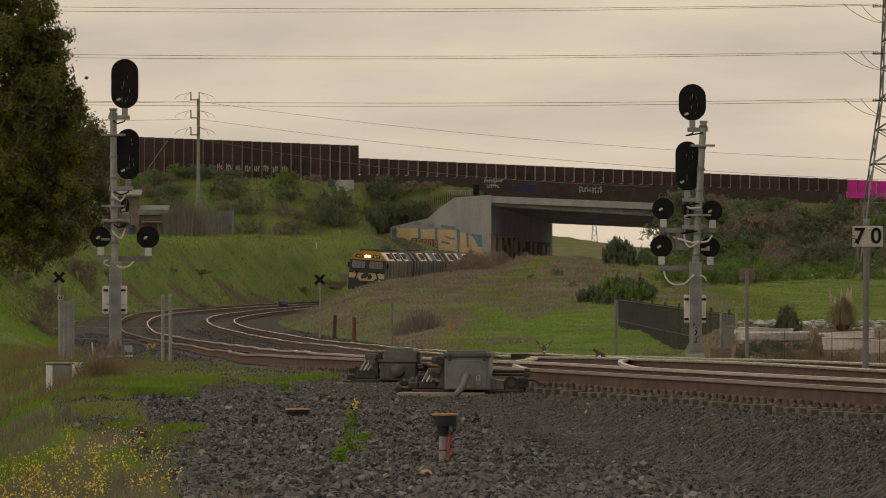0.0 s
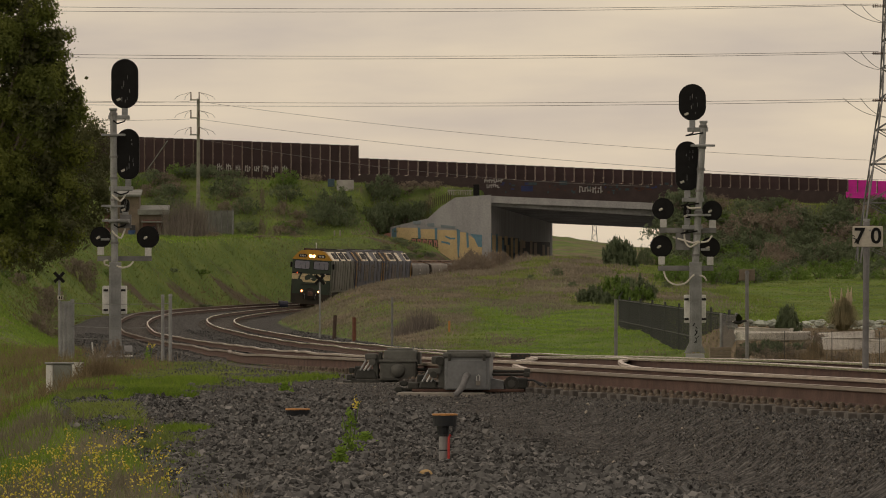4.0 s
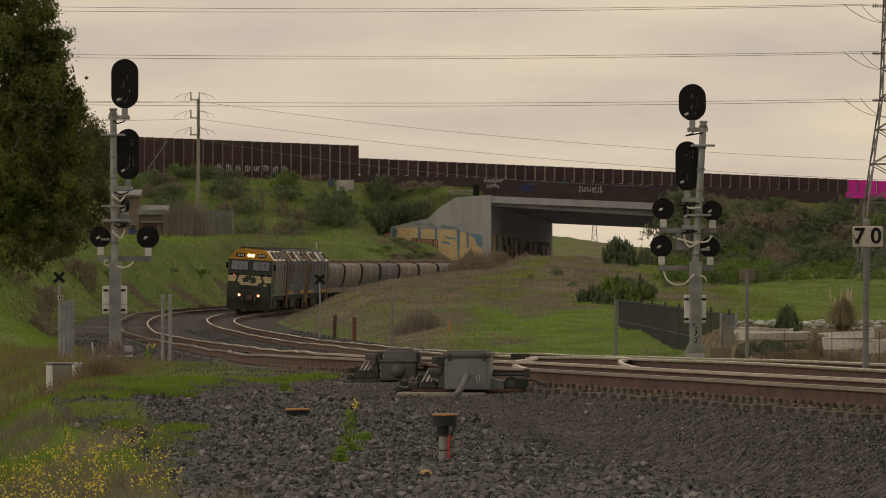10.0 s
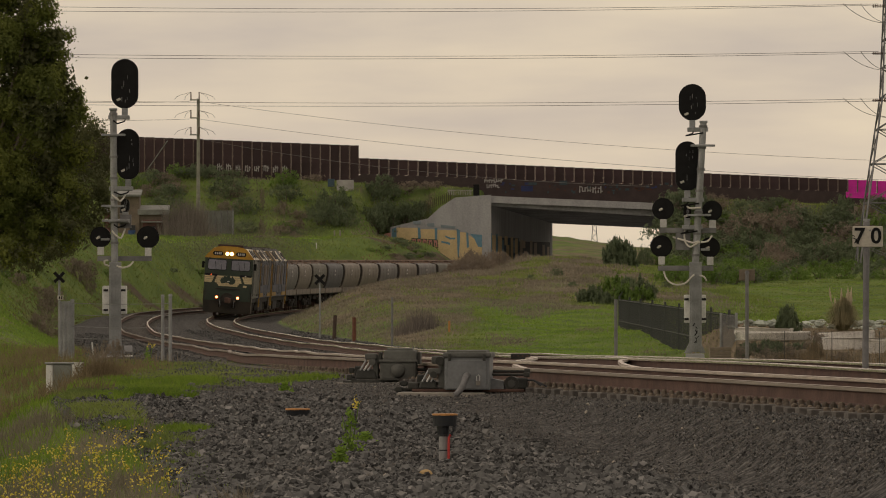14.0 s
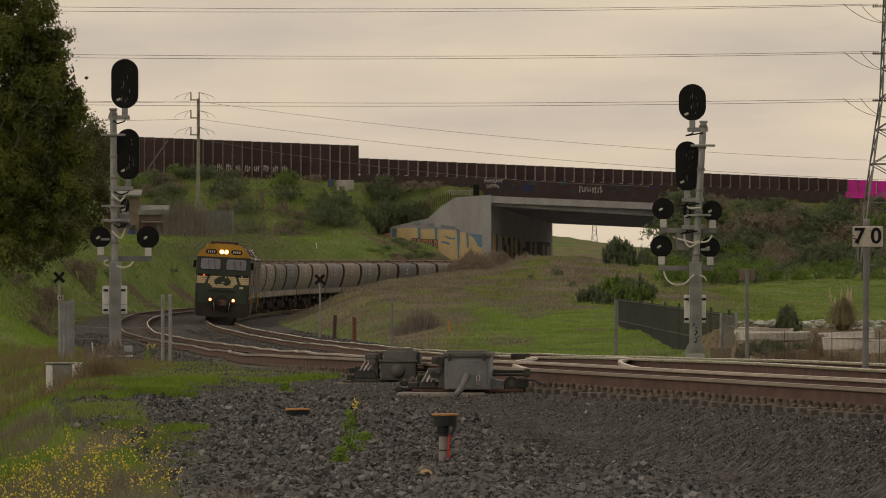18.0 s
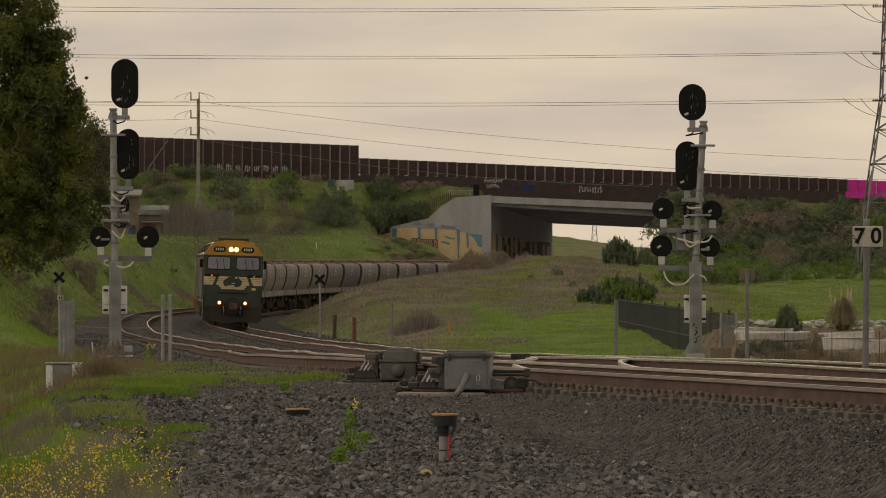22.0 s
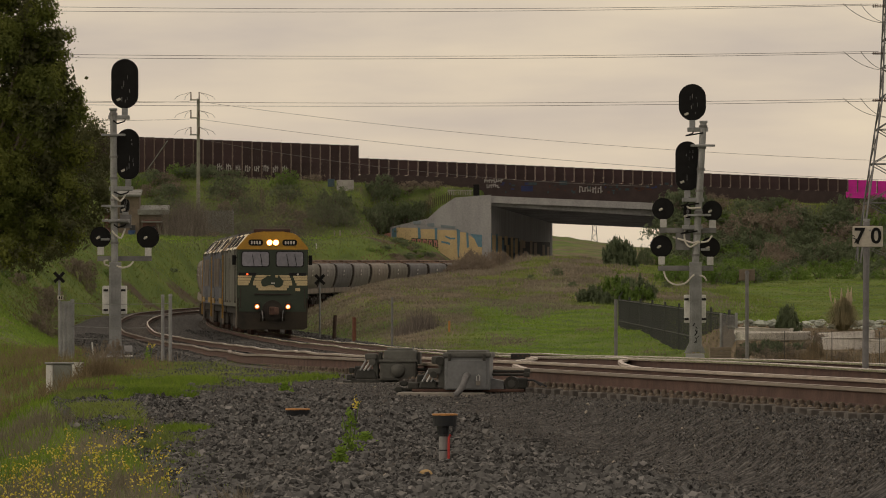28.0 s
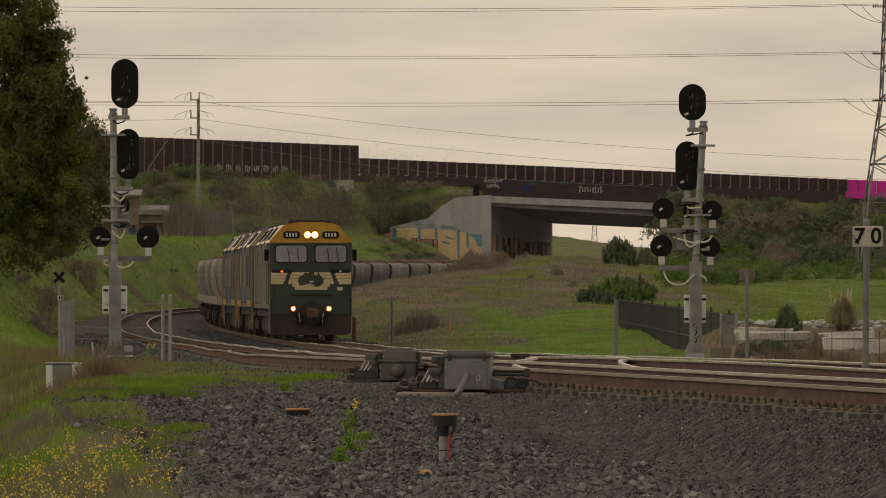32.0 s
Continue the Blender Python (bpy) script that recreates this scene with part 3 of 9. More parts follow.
for y0, y1 in ((22, 1), (14, -1), (104, 86), (98, 83), (187, 171), (180, 167)):
    cable("power_line", (-41.551, 640, 2.42 - (y0 - 474) * 0.0492), (37.957, 640, 2.42 - (y1 + 8 - 470) * 0.0492), 0.35, 0.019, "thin overhead power line against the sky")
for y0, x1, y1 in ((180, 1600, 286), (211, 1600, 320), (246, 1150, 330)):
    cable("power_line", (-23.428, 705, 2.42 - (y0 - 470) * 0.05423), ((x1 - 784) * 0.0492, 640, 2.42 - (y1 - 470) * 0.0492), 0.85, 0.016, "sagging overhead power line from the timber pole")
for y0, y1 in ((180, 176), (211, 209), (246, 236)):
    cable("power_line", (-24.35, 705, 2.42 - (y0 - 470) * 0.05423), (-44.686, 705, 2.42 - (y1 - 470) * 0.05423), 0.2, 0.016, "overhead power line running off from the timber pole")


def pylon():
    Y, k = 640, 0.0492
    p = thing("pylon", (40.172, Y, 0.648), "tall grey steel lattice pylon carrying power lines", "pylon")
    H0 = 34.0
    levels = [0, 3.6, 7.2, 10.6, 13.6, 16.4, 19.0, 21.4, 23.7, 25.9, 28.1, 30.3, 32.4, 34]

    def half(z):
        return float(np.interp(z, [0, 16.4, 34], [4.3, 2.0, 1.35]))

    corners = ((-1, -1), (1, -1), (1, 1), (-1, 1))
    for cx, cy in corners:
        bm = bmesh.new()
        wire(bm, [(cx * half(a), cy * half(a), a) for a in levels], 0.085, 4)
        part("leg", bm, M_LATTICE, p)
    for a, b in zip(levels, levels[1:]):
        for i in range(4):
            (c0, d0), (c1, d1) = corners[i], corners[(i + 1) % 4]
            ha, hb = half(a), half(b)
            for e0, e1 in (((c0 * ha, d0 * ha, a), (c1 * hb, d1 * hb, b)), ((c1 * ha, d1 * ha, a), (c0 * hb, d0 * hb, b)), ((c0 * hb, d0 * hb, b), (c1 * hb, d1 * hb, b))):
                bm = bmesh.new()
                tube(bm, e0, e1, 0.04, seg=4)
                part("brace", bm, M_LATTICE, p)
    for py in (11, 95, 178):
        z = 25.558 - 0.648 - py * k
        bm = bmesh.new()
        for i in range(9):
            x = -2.7 + i * 0.16
            tube(bm, (x, 0, z), (x + 0.07, 0, z), 0.14, seg=8)
        tube(bm, (-2.8, 0, z), (-1.2, 0, z), 0.03, seg=6)
        part("insulator_string", bm, M_RUST, p)
        for x0 in (-5.3, -3.8):
            bm = bmesh.new()
            wire(bm, [(x0 + (-1.0 - x0) * u, 0, z + 0.2 - 1.7 * (1 - (1 - u) ** 2.4)) for u in np.linspace(0, 1, 9)], 0.025, 5)
            part("jumper_wire", bm, M_WIRE, p)
    return p


pylon()


# ---- signals, seen from behind
def oval(bm, w, h, t, at):
    """A thick plate with round ends (or a disc), its back towards -y."""
    r = w / 2
    pts = []
    for i in range(17):
        a = math.pi * i / 16
        pts.append((r * math.cos(a), h / 2 - r + r * math.sin(a)))
    for i in range(17):
        a = math.pi + math.pi * i / 16
        pts.append((r * math.cos(a), -(h / 2 - r) + r * math.sin(a)))
    made = prism(bm, pts, "y", t, at)
    return made


K = 160 / 13000


def signal(px, base_py, pole_px, heads, discs, arms, label, lean):
    """A galvanised signal post with black heads, seen from the rear."""
    X, Y, Z = (px - 784) * K, 160.0, 2.42 - (base_py - 470) * K
    s = thing("railway_signal", (X, Y, Z), label, "railway signal", "junction signals")

    def at(u, v, dy=0.0):
        return ((u - px) * K, dy, (base_py - v) * K)

    top_u, top_v = pole_px
    case_py = 531 if px < 784 else 547
    bm = bmesh.new()
    tube(bm, at(px, 480), at(top_u, top_v), 0.078, 0.072, 16)
    box(bm, (0.17, 0.17, 0.05), at(top_u, top_v), bevel=0.01)
    part("pole", bm, M_STEEL, s, "galvanised pole", smooth=False)
    bm = bmesh.new()
    box(bm, (0.26, 0.22, (base_py - 468) * K), at(px + 1, (base_py - 8 + 468) / 2), bevel=0.012)
    for sx in (-0.09, 0.0, 0.09):
        box(bm, (0.02, 0.03, (base_py - 485) * K), (at(px + 1, 0)[0] + sx, -0.12, (base_py - 490) * K / 2), bevel=0.004)
    base = part("lower_post", bm, M_STEEL, s)
    if px > 784:
        rs = random.Random(2)
        for q in range(12):
            bm = bmesh.new()
            box(bm, (0.01 + 0.012 * rs.random(), 0.004, 0.03 + 0.05 * rs.random()), at(px + 1 + rs.uniform(-4, 5), 572 + rs.uniform(0, 34), -0.142), (0, rs.uniform(-50, 50), 0))
            part("scribble", bm, M_BLACK, base, "dark scribbled mark")
    bm = bmesh.new()
    box(bm, (0.40, 0.42, 0.9), (0, 0, -0.44), bevel=0.02)
    part("footing", bm, M_CONC, s)
    for sx in (-1, 1):
        for sy in (-1, 1):
            bm = bmesh.new()
            prism(bm, [(0, 0), (0.13 * sx, 0), (0, 0.3)], "y", 0.02, (0.1 * sx, 0.08 * sy, 0.02))
            part("base_gusset", bm, M_STEEL, base)
    for sx in (-1, 1):
        bm = bmesh.new()
        box(bm, (0.2 if px < 784 else 0.15, 0.3, 0.615), (sx * (0.165 if px < 784 else 0.16), 0.06, (base_py - case_py) * K), bevel=0.03)
        cab = part("cabinet", bm, M_WHITE, s, "white equipment case")
        for dv in (case_py - 17, case_py + 18):
            bm = bmesh.new()
            box(bm, (0.1, 0.02, 0.05), (sx * 0.19, -0.095, (base_py - dv) * K), bevel=0.004)
            part("handle", bm, M_BLACK, cab)
    for u, v, w, h, stem in heads:
        bm = bmesh.new()
        oval(bm, w * K, h * K, 0.16, at(u, v, 0.26))
        bmesh.ops.bevel(bm, geom=[e for e in bm.edges if abs((e.verts[0].co - e.verts[1].co).y) < 0.01], offset=0.02, segments=2, affect="EDGES")
        head = part("signal_head", bm, M_BLACK, s, "black oval signal head seen from behind", smooth=False)
        # grey slivers laid on the back imitate streaked reflections in the black enamel
        rs = random.Random(int(u + v))
        for q in range(7):
            bm = bmesh.new()
            box(bm, (0.006 + 0.01 * rs.random(), 0.004, 0.03 + 0.1 * rs.random()), at(u + rs.uniform(-0.12, 0.25) * w, v + rs.uniform(-0.32, 0.36) * h, 0.178), bevel=0.001)
            part("scuff", bm, M_POST, head)
        bm = bmesh.new()
        box(bm, (0.09, 0.02, 0.05), at(u - 0.22 * w, v + 0.32 * h, 0.172), (0, -25, 0), bevel=0.01)
        part("latch", bm, M_CABLE, head)
        bm = bmesh.new()
        box(bm, (0.13, 0.13, 0.2), at(u, v + h / 2 + 7, 0.26), bevel=0.015)
        part("head_mount", bm, M_STEEL, head)
        bm = bmesh.new()
        x0 = at(u, 0)[0]
        pu = pole_at(px, base_py, top_u, top_v, v + h / 2 + 16)
        x1 = at(pu, 0)[0]
        box(bm, (abs(x1 - x0) + 0.22, 0.36, 0.09), ((x0 + x1) / 2, 0.14, at(0, v + h / 2 + 16)[2]), bevel=0.01)
        part("head_bracket", bm, M_STEEL, s)
        bm = bmesh.new()
        wire(bm, [at(u + 4, v + h / 2 + 12, 0.2), at(u, v + h / 2 + 23, 0.1), at(u - 12, v + h / 2 + 27, -0.02), at(pu, v + h / 2 + 22, -0.1)], 0.016, 6)
        part("cable", bm, M_BLACK, s)
    for u, v, r in discs:
        bm = bmesh.new()
        tube(bm, at(u, v, 0.2), at(u, v, 0.32), r * K, seg=28)
        bmesh.ops.bevel(bm, geom=[e for e in bm.edges if abs((e.verts[0].co - e.verts[1].co).y) < 0.01], offset=0.02, segments=2, affect="EDGES")
        d = part("route_disc", bm, M_BLACK, s, "round black signal head seen from behind")
        bm = bmesh.new()
        box(bm, (0.14, 0.13, 0.18), at(u + 0.5, v + r + 6, 0.24), bevel=0.012)
        part("disc_mount", bm, M_WHITE, d)
        bm = bmesh.new()
        tube(bm, at(u - 7, v + 3, 0.18), at(u - 1, v - 1, 0.185), 0.022, seg=6)
        box(bm, (0.05, 0.02, 0.05), at(u - 4, v + 1, 0.19), bevel=0.005)
        part("back_latch", bm, M_CABLE, d)
    for u0, u1, v, th in arms:
        bm = bmesh.new()
        box(bm, ((u1 - u0) * K, 0.1, th * K), at((u0 + u1) / 2, v, 0.16 if th > 8 else -0.08), bevel=0.008)
        part("crossarm", bm, M_POST if th > 8 else M_STEEL, s)
    for v in range(int(top_v) + 8, 470, 38):
        pu = pole_at(px, base_py, top_u, top_v, v)
        bm = bmesh.new()
        tube(bm, at(pu, v - 2, 0), at(pu, v + 2, 0), 0.092, seg=16)
        part("band", bm, M_POST, s)
    return s, at


def pole_at(px, base_py, top_u, top_v, v):
    return px + (top_u - px) * min(1.0, max(0.0, (480 - v) / (480 - top_v)))


left_signal, at_l = signal(
    203, 628, (200.5, 194),
    [(220, 148, 48, 88, 0), (226, 273, 40, 90, 0), (221, 364, 15, 24, 0)],
    [(177, 420, 18.5), (261, 420, 20)],
    [(172, 268, 458, 9), (180, 222, 239, 4), (180, 220, 365, 4), (181, 228, 391, 4), (179, 194, 424, 4), (212, 232, 392, 24)],
    "tall grey signal post with black oval and round heads", 0)
right_signal, at_r = signal(
    1230, 627, (1245, 216),
    [(1226, 181, 48, 65, 0), (1217, 294, 42, 88, 0), (1217, 375, 14, 24, 0)],
    [(1174, 370, 19.5), (1261, 373, 18), (1171, 436, 19.5), (1257, 438, 18)],
    [(1168, 1268, 408, 9), (1165, 1263, 475, 9), (1222, 1265, 258, 4), (1216, 1258, 381, 4), (1240, 1256, 442, 4), (1196, 1222, 428, 30)],
    "tall leaning grey signal post with six black heads", 0)


def add_cable(s, at, pts):
    bm = bmesh.new()
    # smooth run through the given points
    pts = [Vector(at(*p)) for p in pts]
    run = []
    for i in range(len(pts) - 1):
        p0, p1, p2, p3 = pts[max(i - 1, 0)], pts[i], pts[i + 1], pts[min(i + 2, len(pts) - 1)]
        for j in range(6):
            t = j / 6
            run.append(0.5 * (2 * p1 + (p2 - p0) * t + (2 * p0 - 5 * p1 + 4 * p2 - p3) * t * t + (3 * p1 - p0 - 3 * p2 + p3) * t ** 3))
    run.append(pts[-1])
    wire(bm, run, 0.021, 6)
    part("white_cable", bm, M_CABLE, s, "pale hanging cable")


add_cable(left_signal, at_l, [(199, 345, -0.1), (207, 352, -0.14), (214, 356, -0.1), (221, 346, 0.1)])
add_cable(left_signal, at_l, [(199, 409, -0.1), (207, 418, -0.14), (215, 421, -0.1), (221, 405, 0.1)])
add_cable(left_signal, at_l, [(194, 471, -0.1), (186, 468, -0.12), (186, 462, -0.1), (191, 461, -0.05)])
add_cable(left_signal, at_l, [(207, 471, -0.1), (218, 474, -0.14), (229, 471, -0.1), (235, 464, 0.1)])
add_cable(right_signal, at_r, [(1172, 470, 0.2), (1180, 494, 0.1), (1195, 504, 0), (1212, 502, -0.1), (1224, 490, -0.13), (1228, 487, -0.1)])
add_cable(right_signal, at_r, [(1237, 488, -0.1), (1245, 490, -0.1), (1250, 497, -0.05)])
add_cable(right_signal, at_r, [(1192, 420, 0.2), (1212, 426, 0.0), (1226, 430, -0.12), (1236, 427, -0.1)])
add_cable(right_signal, at_r, [(1240, 429, -0.1), (1252, 427, -0.1), (1260, 418, 0.1)])
add_cable(right_signal, at_r, [(1212, 408, 0.1), (1212, 426, 0), (1220, 437, -0.1), (1230, 433, -0.12), (1238, 428, -0.1)])
add_cable(right_signal, at_r, [(1216, 365, 0.1), (1222, 369, -0.1), (1240, 368, -0.1)])


# ---- the train
M_LOCO_GREEN = mat("dark_green_paint", (0.013, 0.027, 0.015), (0.022, 0.034, 0.021), 1.5, 0.5, 0.0, 0.05)
M_LOCO_GOLD = mat("golden_yellow_paint", (0.45, 0.25, 0.018), (0.34, 0.18, 0.014), 1.5, 0.45)
M_DULLGOLD = mat("grimy_gold_paint", (0.40, 0.23, 0.035), (0.24, 0.14, 0.028), 1.5, 0.6)
M_CREAM = mat("dirty_cream_paint", (0.56, 0.46, 0.27), (0.42, 0.34, 0.20), 2.0, 0.6, 0.0, 0.05)
M_LOCOSIDE = mat("dusty_grey_green_side", (0.128, 0.126, 0.108), (0.078, 0.077, 0.066), 2.4, 0.6, 0.0, 0.1, stretch=(1, 1, 0.15))
M_ROOFPALE = mat("sun_bleached_roof_panel", (0.84, 0.77, 0.63), (0.66, 0.59, 0.48), 1.5, 0.6)
M_ROOFDARK = mat("black_roof_grille", (0.012, 0.012, 0.015), (0.022, 0.022, 0.026), 4.0, 0.7)
M_ROOFDARK.node_tree.nodes["Principled BSDF"].inputs["Specular IOR Level"].default_value = 0.15
M_ROOFRED = mat("oxide_roof_unit", (0.042, 0.018, 0.017), (0.025, 0.012, 0.012), 2.0, 0.8)
M_RIB = mat("grimy_side_rib", (0.085, 0.082, 0.072), (0.055, 0.053, 0.047), 2.0, 0.7)
M_SOOTSHADE = mat("sooty_shaded_underframe", (0.020, 0.017, 0.015), (0.040, 0.033, 0.028), 2.0, 0.9, 0.0, 0.2)
M_PILOT = mat("grimy_nose_skirt", (0.010, 0.010, 0.008), (0.030, 0.023, 0.015), 1.4, 0.8, 0.0, 0.2)
M_GLASS = mat("cab_window", (0.22, 0.22, 0.27), (0.17, 0.17, 0.21), 1.0, 0.1)
M_LAMP = mat("headlamp", (1.0, 0.70, 0.30), (1.0, 0.70, 0.30), 1.0, 0.3, emit=11.0)
# emissive colours that stand in for the glare halo around the lamps
M_GLOW = mat("amber_glare", (1.0, 0.40, 0.06), (1.0, 0.40, 0.06), 1.0, 0.3, emit=0.85)
M_REDGLOW = mat("red_amber_glare", (1.0, 0.22, 0.04), (1.0, 0.22, 0.04), 1.0, 0.3, emit=0.5)
M_DITCH = mat("ditch_lamp", (1.0, 0.50, 0.20), (1.0, 0.50, 0.20), 1.0, 0.3, emit=8.0)
M_REDLAMP = mat("red_marker", (1.0, 0.12, 0.03), (1.0, 0.12, 0.03), 1.0, 0.3, emit=1.6)
M_BLUE = mat("dark_blue_paint", (0.020, 0.022, 0.050), (0.030, 0.032, 0.060), 1.5, 0.5)
M_BLUESIDE = mat("dusty_blue_grey_side", (0.076, 0.084, 0.122), (0.040, 0.045, 0.072), 2.4, 0.6, 0.0, 0.1, stretch=(1, 1, 0.15))


def hopper_paint(name, a, b):
    return mat(name, a, b, 0.8, 0.65, 0.0, 0.1, stretch=(1, 1, 0.3), spread=(0.36, 0.66), fine=9.0)


M_HOPTAN = hopper_paint("dusty_tan_hopper_paint", (0.230, 0.196, 0.160), (0.150, 0.130, 0.110))
M_HOPGREY = hopper_paint("weathered_hopper_grey", (0.200, 0.188, 0.178), (0.112, 0.106, 0.102))
M_HOPSLATE = hopper_paint("sooty_slate_hopper_paint", (0.122, 0.122, 0.128), (0.070, 0.070, 0.076))
M_HOPOLIVE = hopper_paint("grimy_olive_hopper_paint", (0.155, 0.146, 0.118), (0.092, 0.086, 0.070))
M_SILL = mat("pale_side_sill", (0.235, 0.20, 0.165), (0.150, 0.128, 0.108), 1.2, 0.8, 0.0, 0.1, var=0.15)
M_HOPTOP = mat("rusty_roof", (0.15, 0.085, 0.050), (0.075, 0.048, 0.036), 1.0, 0.9, 0.0, 0.2, var=0.3)
M_STENCIL = mat("faded_white_stencil", (0.55, 0.53, 0.50), (0.40, 0.38, 0.36), 6.0, 0.7)

V0, ACC, Y_FRONT = 10.467, -0.01978, 583.6
ARC = np.concatenate([[0], np.cumsum(np.hypot(np.diff(XS), np.diff(YS)))])


def arc_of_y(y):
    return float(np.interp(y, YS, ARC))


def y_of_arc(s):
    return float(np.interp(s, ARC, YS))


S_FRONT = arc_of_y(Y_FRONT)


def ride(back, half, t):
    """The pose of a vehicle whose middle runs `back` metres behind the train's nose, on bogies `half` metres from its middle."""
    s = S_FRONT - (V0 * t + 0.5 * ACC * t * t) + back
    y0, y1 = y_of_arc(s - half), y_of_arc(s + half)
    p0 = Vector((float(track_b(y0)), y0, float(rail_z(y0))))
    p1 = Vector((float(track_b(y1)), y1, float(rail_z(y1))))
    d = p1 - p0
    yaw = math.degrees(math.atan2(-d.x, d.y))
    pitch = math.degrees(math.atan2(d.z, math.hypot(d.x, d.y)))
    roll = math.degrees(float(cant((y0 + y1) / 2)))
    c = (p0 + p1) / 2
    return pose(c.x, c.y, c.z) @ Euler((0, 0, radians(yaw))).to_matrix().to_4x4() @ Euler((radians(pitch), radians(roll), 0)).to_matrix().to_4x4()


def bogie(parent, y, axles, wb):
    bm = bmesh.new()
    for sx in (-1, 1):
        box(bm, (0.14, wb * (axles - 1) + 1.1, 0.28), (sx * 1.02, y, 0.66), bevel=0.03)
        for i in range(axles):
            box(bm, (0.22, 0.36, 0.36), (sx * 1.06, y + (i - (axles - 1) / 2) * wb, 0.5), bevel=0.04)
        for i in range(axles - 1):
            tube(bm, (sx * 1.08, y + (i - (axles - 2) / 2) * wb, 0.34), (sx * 1.08, y + (i - (axles - 2) / 2) * wb, 0.86), 0.11, seg=8)
    box(bm, (1.9, 0.5, 0.3), (0, y, 0.65), bevel=0.02)
    b = part("bogie", bm, M_SOOTSHADE, parent)
    for i in range(axles):
        yy = y + (i - (axles - 1) / 2) * wb
        bm = bmesh.new()
        for sx in (-1, 1):
            tube(bm, (sx * 0.70, yy, 0.47), (sx * 0.84, yy, 0.47), 0.47, seg=20)
            tube(bm, (sx * 0.84, yy, 0.47), (sx * 0.90, yy, 0.47), 0.16, seg=10)
        tube(bm, (-0.8, yy, 0.47), (0.8, yy, 0.47), 0.09, seg=8)
        part("wheelset", bm, M_RUST, b)
    return b


LOCO_LEN = 20.2
HALF = LOCO_LEN / 2 - 0.45


def rounded(bm, w, h, t, at, r=0.1):
    """A flat plate with round corners, facing -y."""
    pts = []
    for cx, cz, a0 in ((1, 1, 0), (-1, 1, 90), (-1, -1, 180), (1, -1, 270)):
        for k in range(5):
            a = radians(a0 + k * 22.5)
            pts.append((cx * (w / 2 - r) + r * math.cos(a), cz * (h / 2 - r) + r * math.sin(a)))
    return prism(bm, pts, "y", t, at)


def roof_panels(L, plan):
    """Panels laid on both slopes of the roof shoulders. plan: (from, to) metres behind the nose, and the surface."""
    ang = math.atan2(0.70, 0.56)
    for y0, y1, m, nm in plan:
        for sx in (-1, 1):
            bm = bmesh.new()
            box(bm, (0.80, y1 - y0 - 0.05, 0.05), (0, 0, 0), bevel=0.012)
            p = part(nm, bm, m, L)
            p.matrix_basis = pose(sx * 1.175, -HALF + (y0 + y1) / 2, 3.80, 0, sx * math.degrees(ang), 0)
            if nm == "roof_hatch":
                bm = bmesh.new()
                box(bm, (0.54, (y1 - y0) * 0.66, 0.04), (0.0, 0, 0.04), bevel=0.01)
                part("hatch_grille", bm, M_ROOFDARK, p)


def loco_shell(L, side_mat, roof_mat):
    side = [(-1.43, 1.15), (1.43, 1.15), (1.43, 3.44), (0.88, 4.12), (0.4, 4.2), (-0.4, 4.2), (-0.88, 4.12), (-1.43, 3.44)]
    bm = bmesh.new()
    prism(bm, side, "y", 2 * HALF - 0.5, (0, 0.2, 0))
    part("body", bm, side_mat, L)
    bm = bmesh.new()
    box(bm, (1.5, 2 * HALF - 3, 0.12), (0, 1.0, 4.2), bevel=0.03)
    part("roof", bm, roof_mat, L)
    for y in (-2.5, 1.0, 4.0):
        bm = bmesh.new()
        tube(bm, (0, y, 4.2), (0, y, 4.32), 0.55, 0.5, 18)
        part("fan_shroud", bm, M_ROOFDARK, L)
    bm = bmesh.new()
    box(bm, (2.6, 2 * HALF - 0.6, 0.35), (0, 0.2, 1.02), bevel=0.03)
    part("underframe", bm, M_SOOTSHADE, L)
    bm = bmesh.new()
    box(bm, (2.5, 5.0, 0.7), (0, 0, 0.62), bevel=0.12)
    part("fuel_tank", bm, M_SOOTSHADE, L)
    for y in (-6.3, 6.3):
        bogie(L, y, 3, 1.7)
    # doors and ribs down the sides
    for sx in (-1, 1):
        for y, w in ((-7.6, 0.7), (-5.2, 1.5), (-3.3, 1.5), (-1.4, 1.5), (0.5, 1.5), (2.4, 1.5), (4.4, 1.7), (7.4, 1.6)):
            bm = bmesh.new()
            box(bm, (0.05, w, 2.0), (sx * 1.44, y, 2.38), bevel=0.012)
            box(bm, (0.02, w * 0.7, 0.5), (sx * 1.468, y, 2.9), bevel=0.004)
            part("side_door", bm, side_mat, L)
        for y in (-8.3, -6.6, -0.45, 3.45, 5.7, 8.6):
            bm = bmesh.new()
            box(bm, (0.06, 0.09, 2.2), (sx * 1.445, y, 2.4), bevel=0.01)
            part("rib", bm, M_RIB, L)


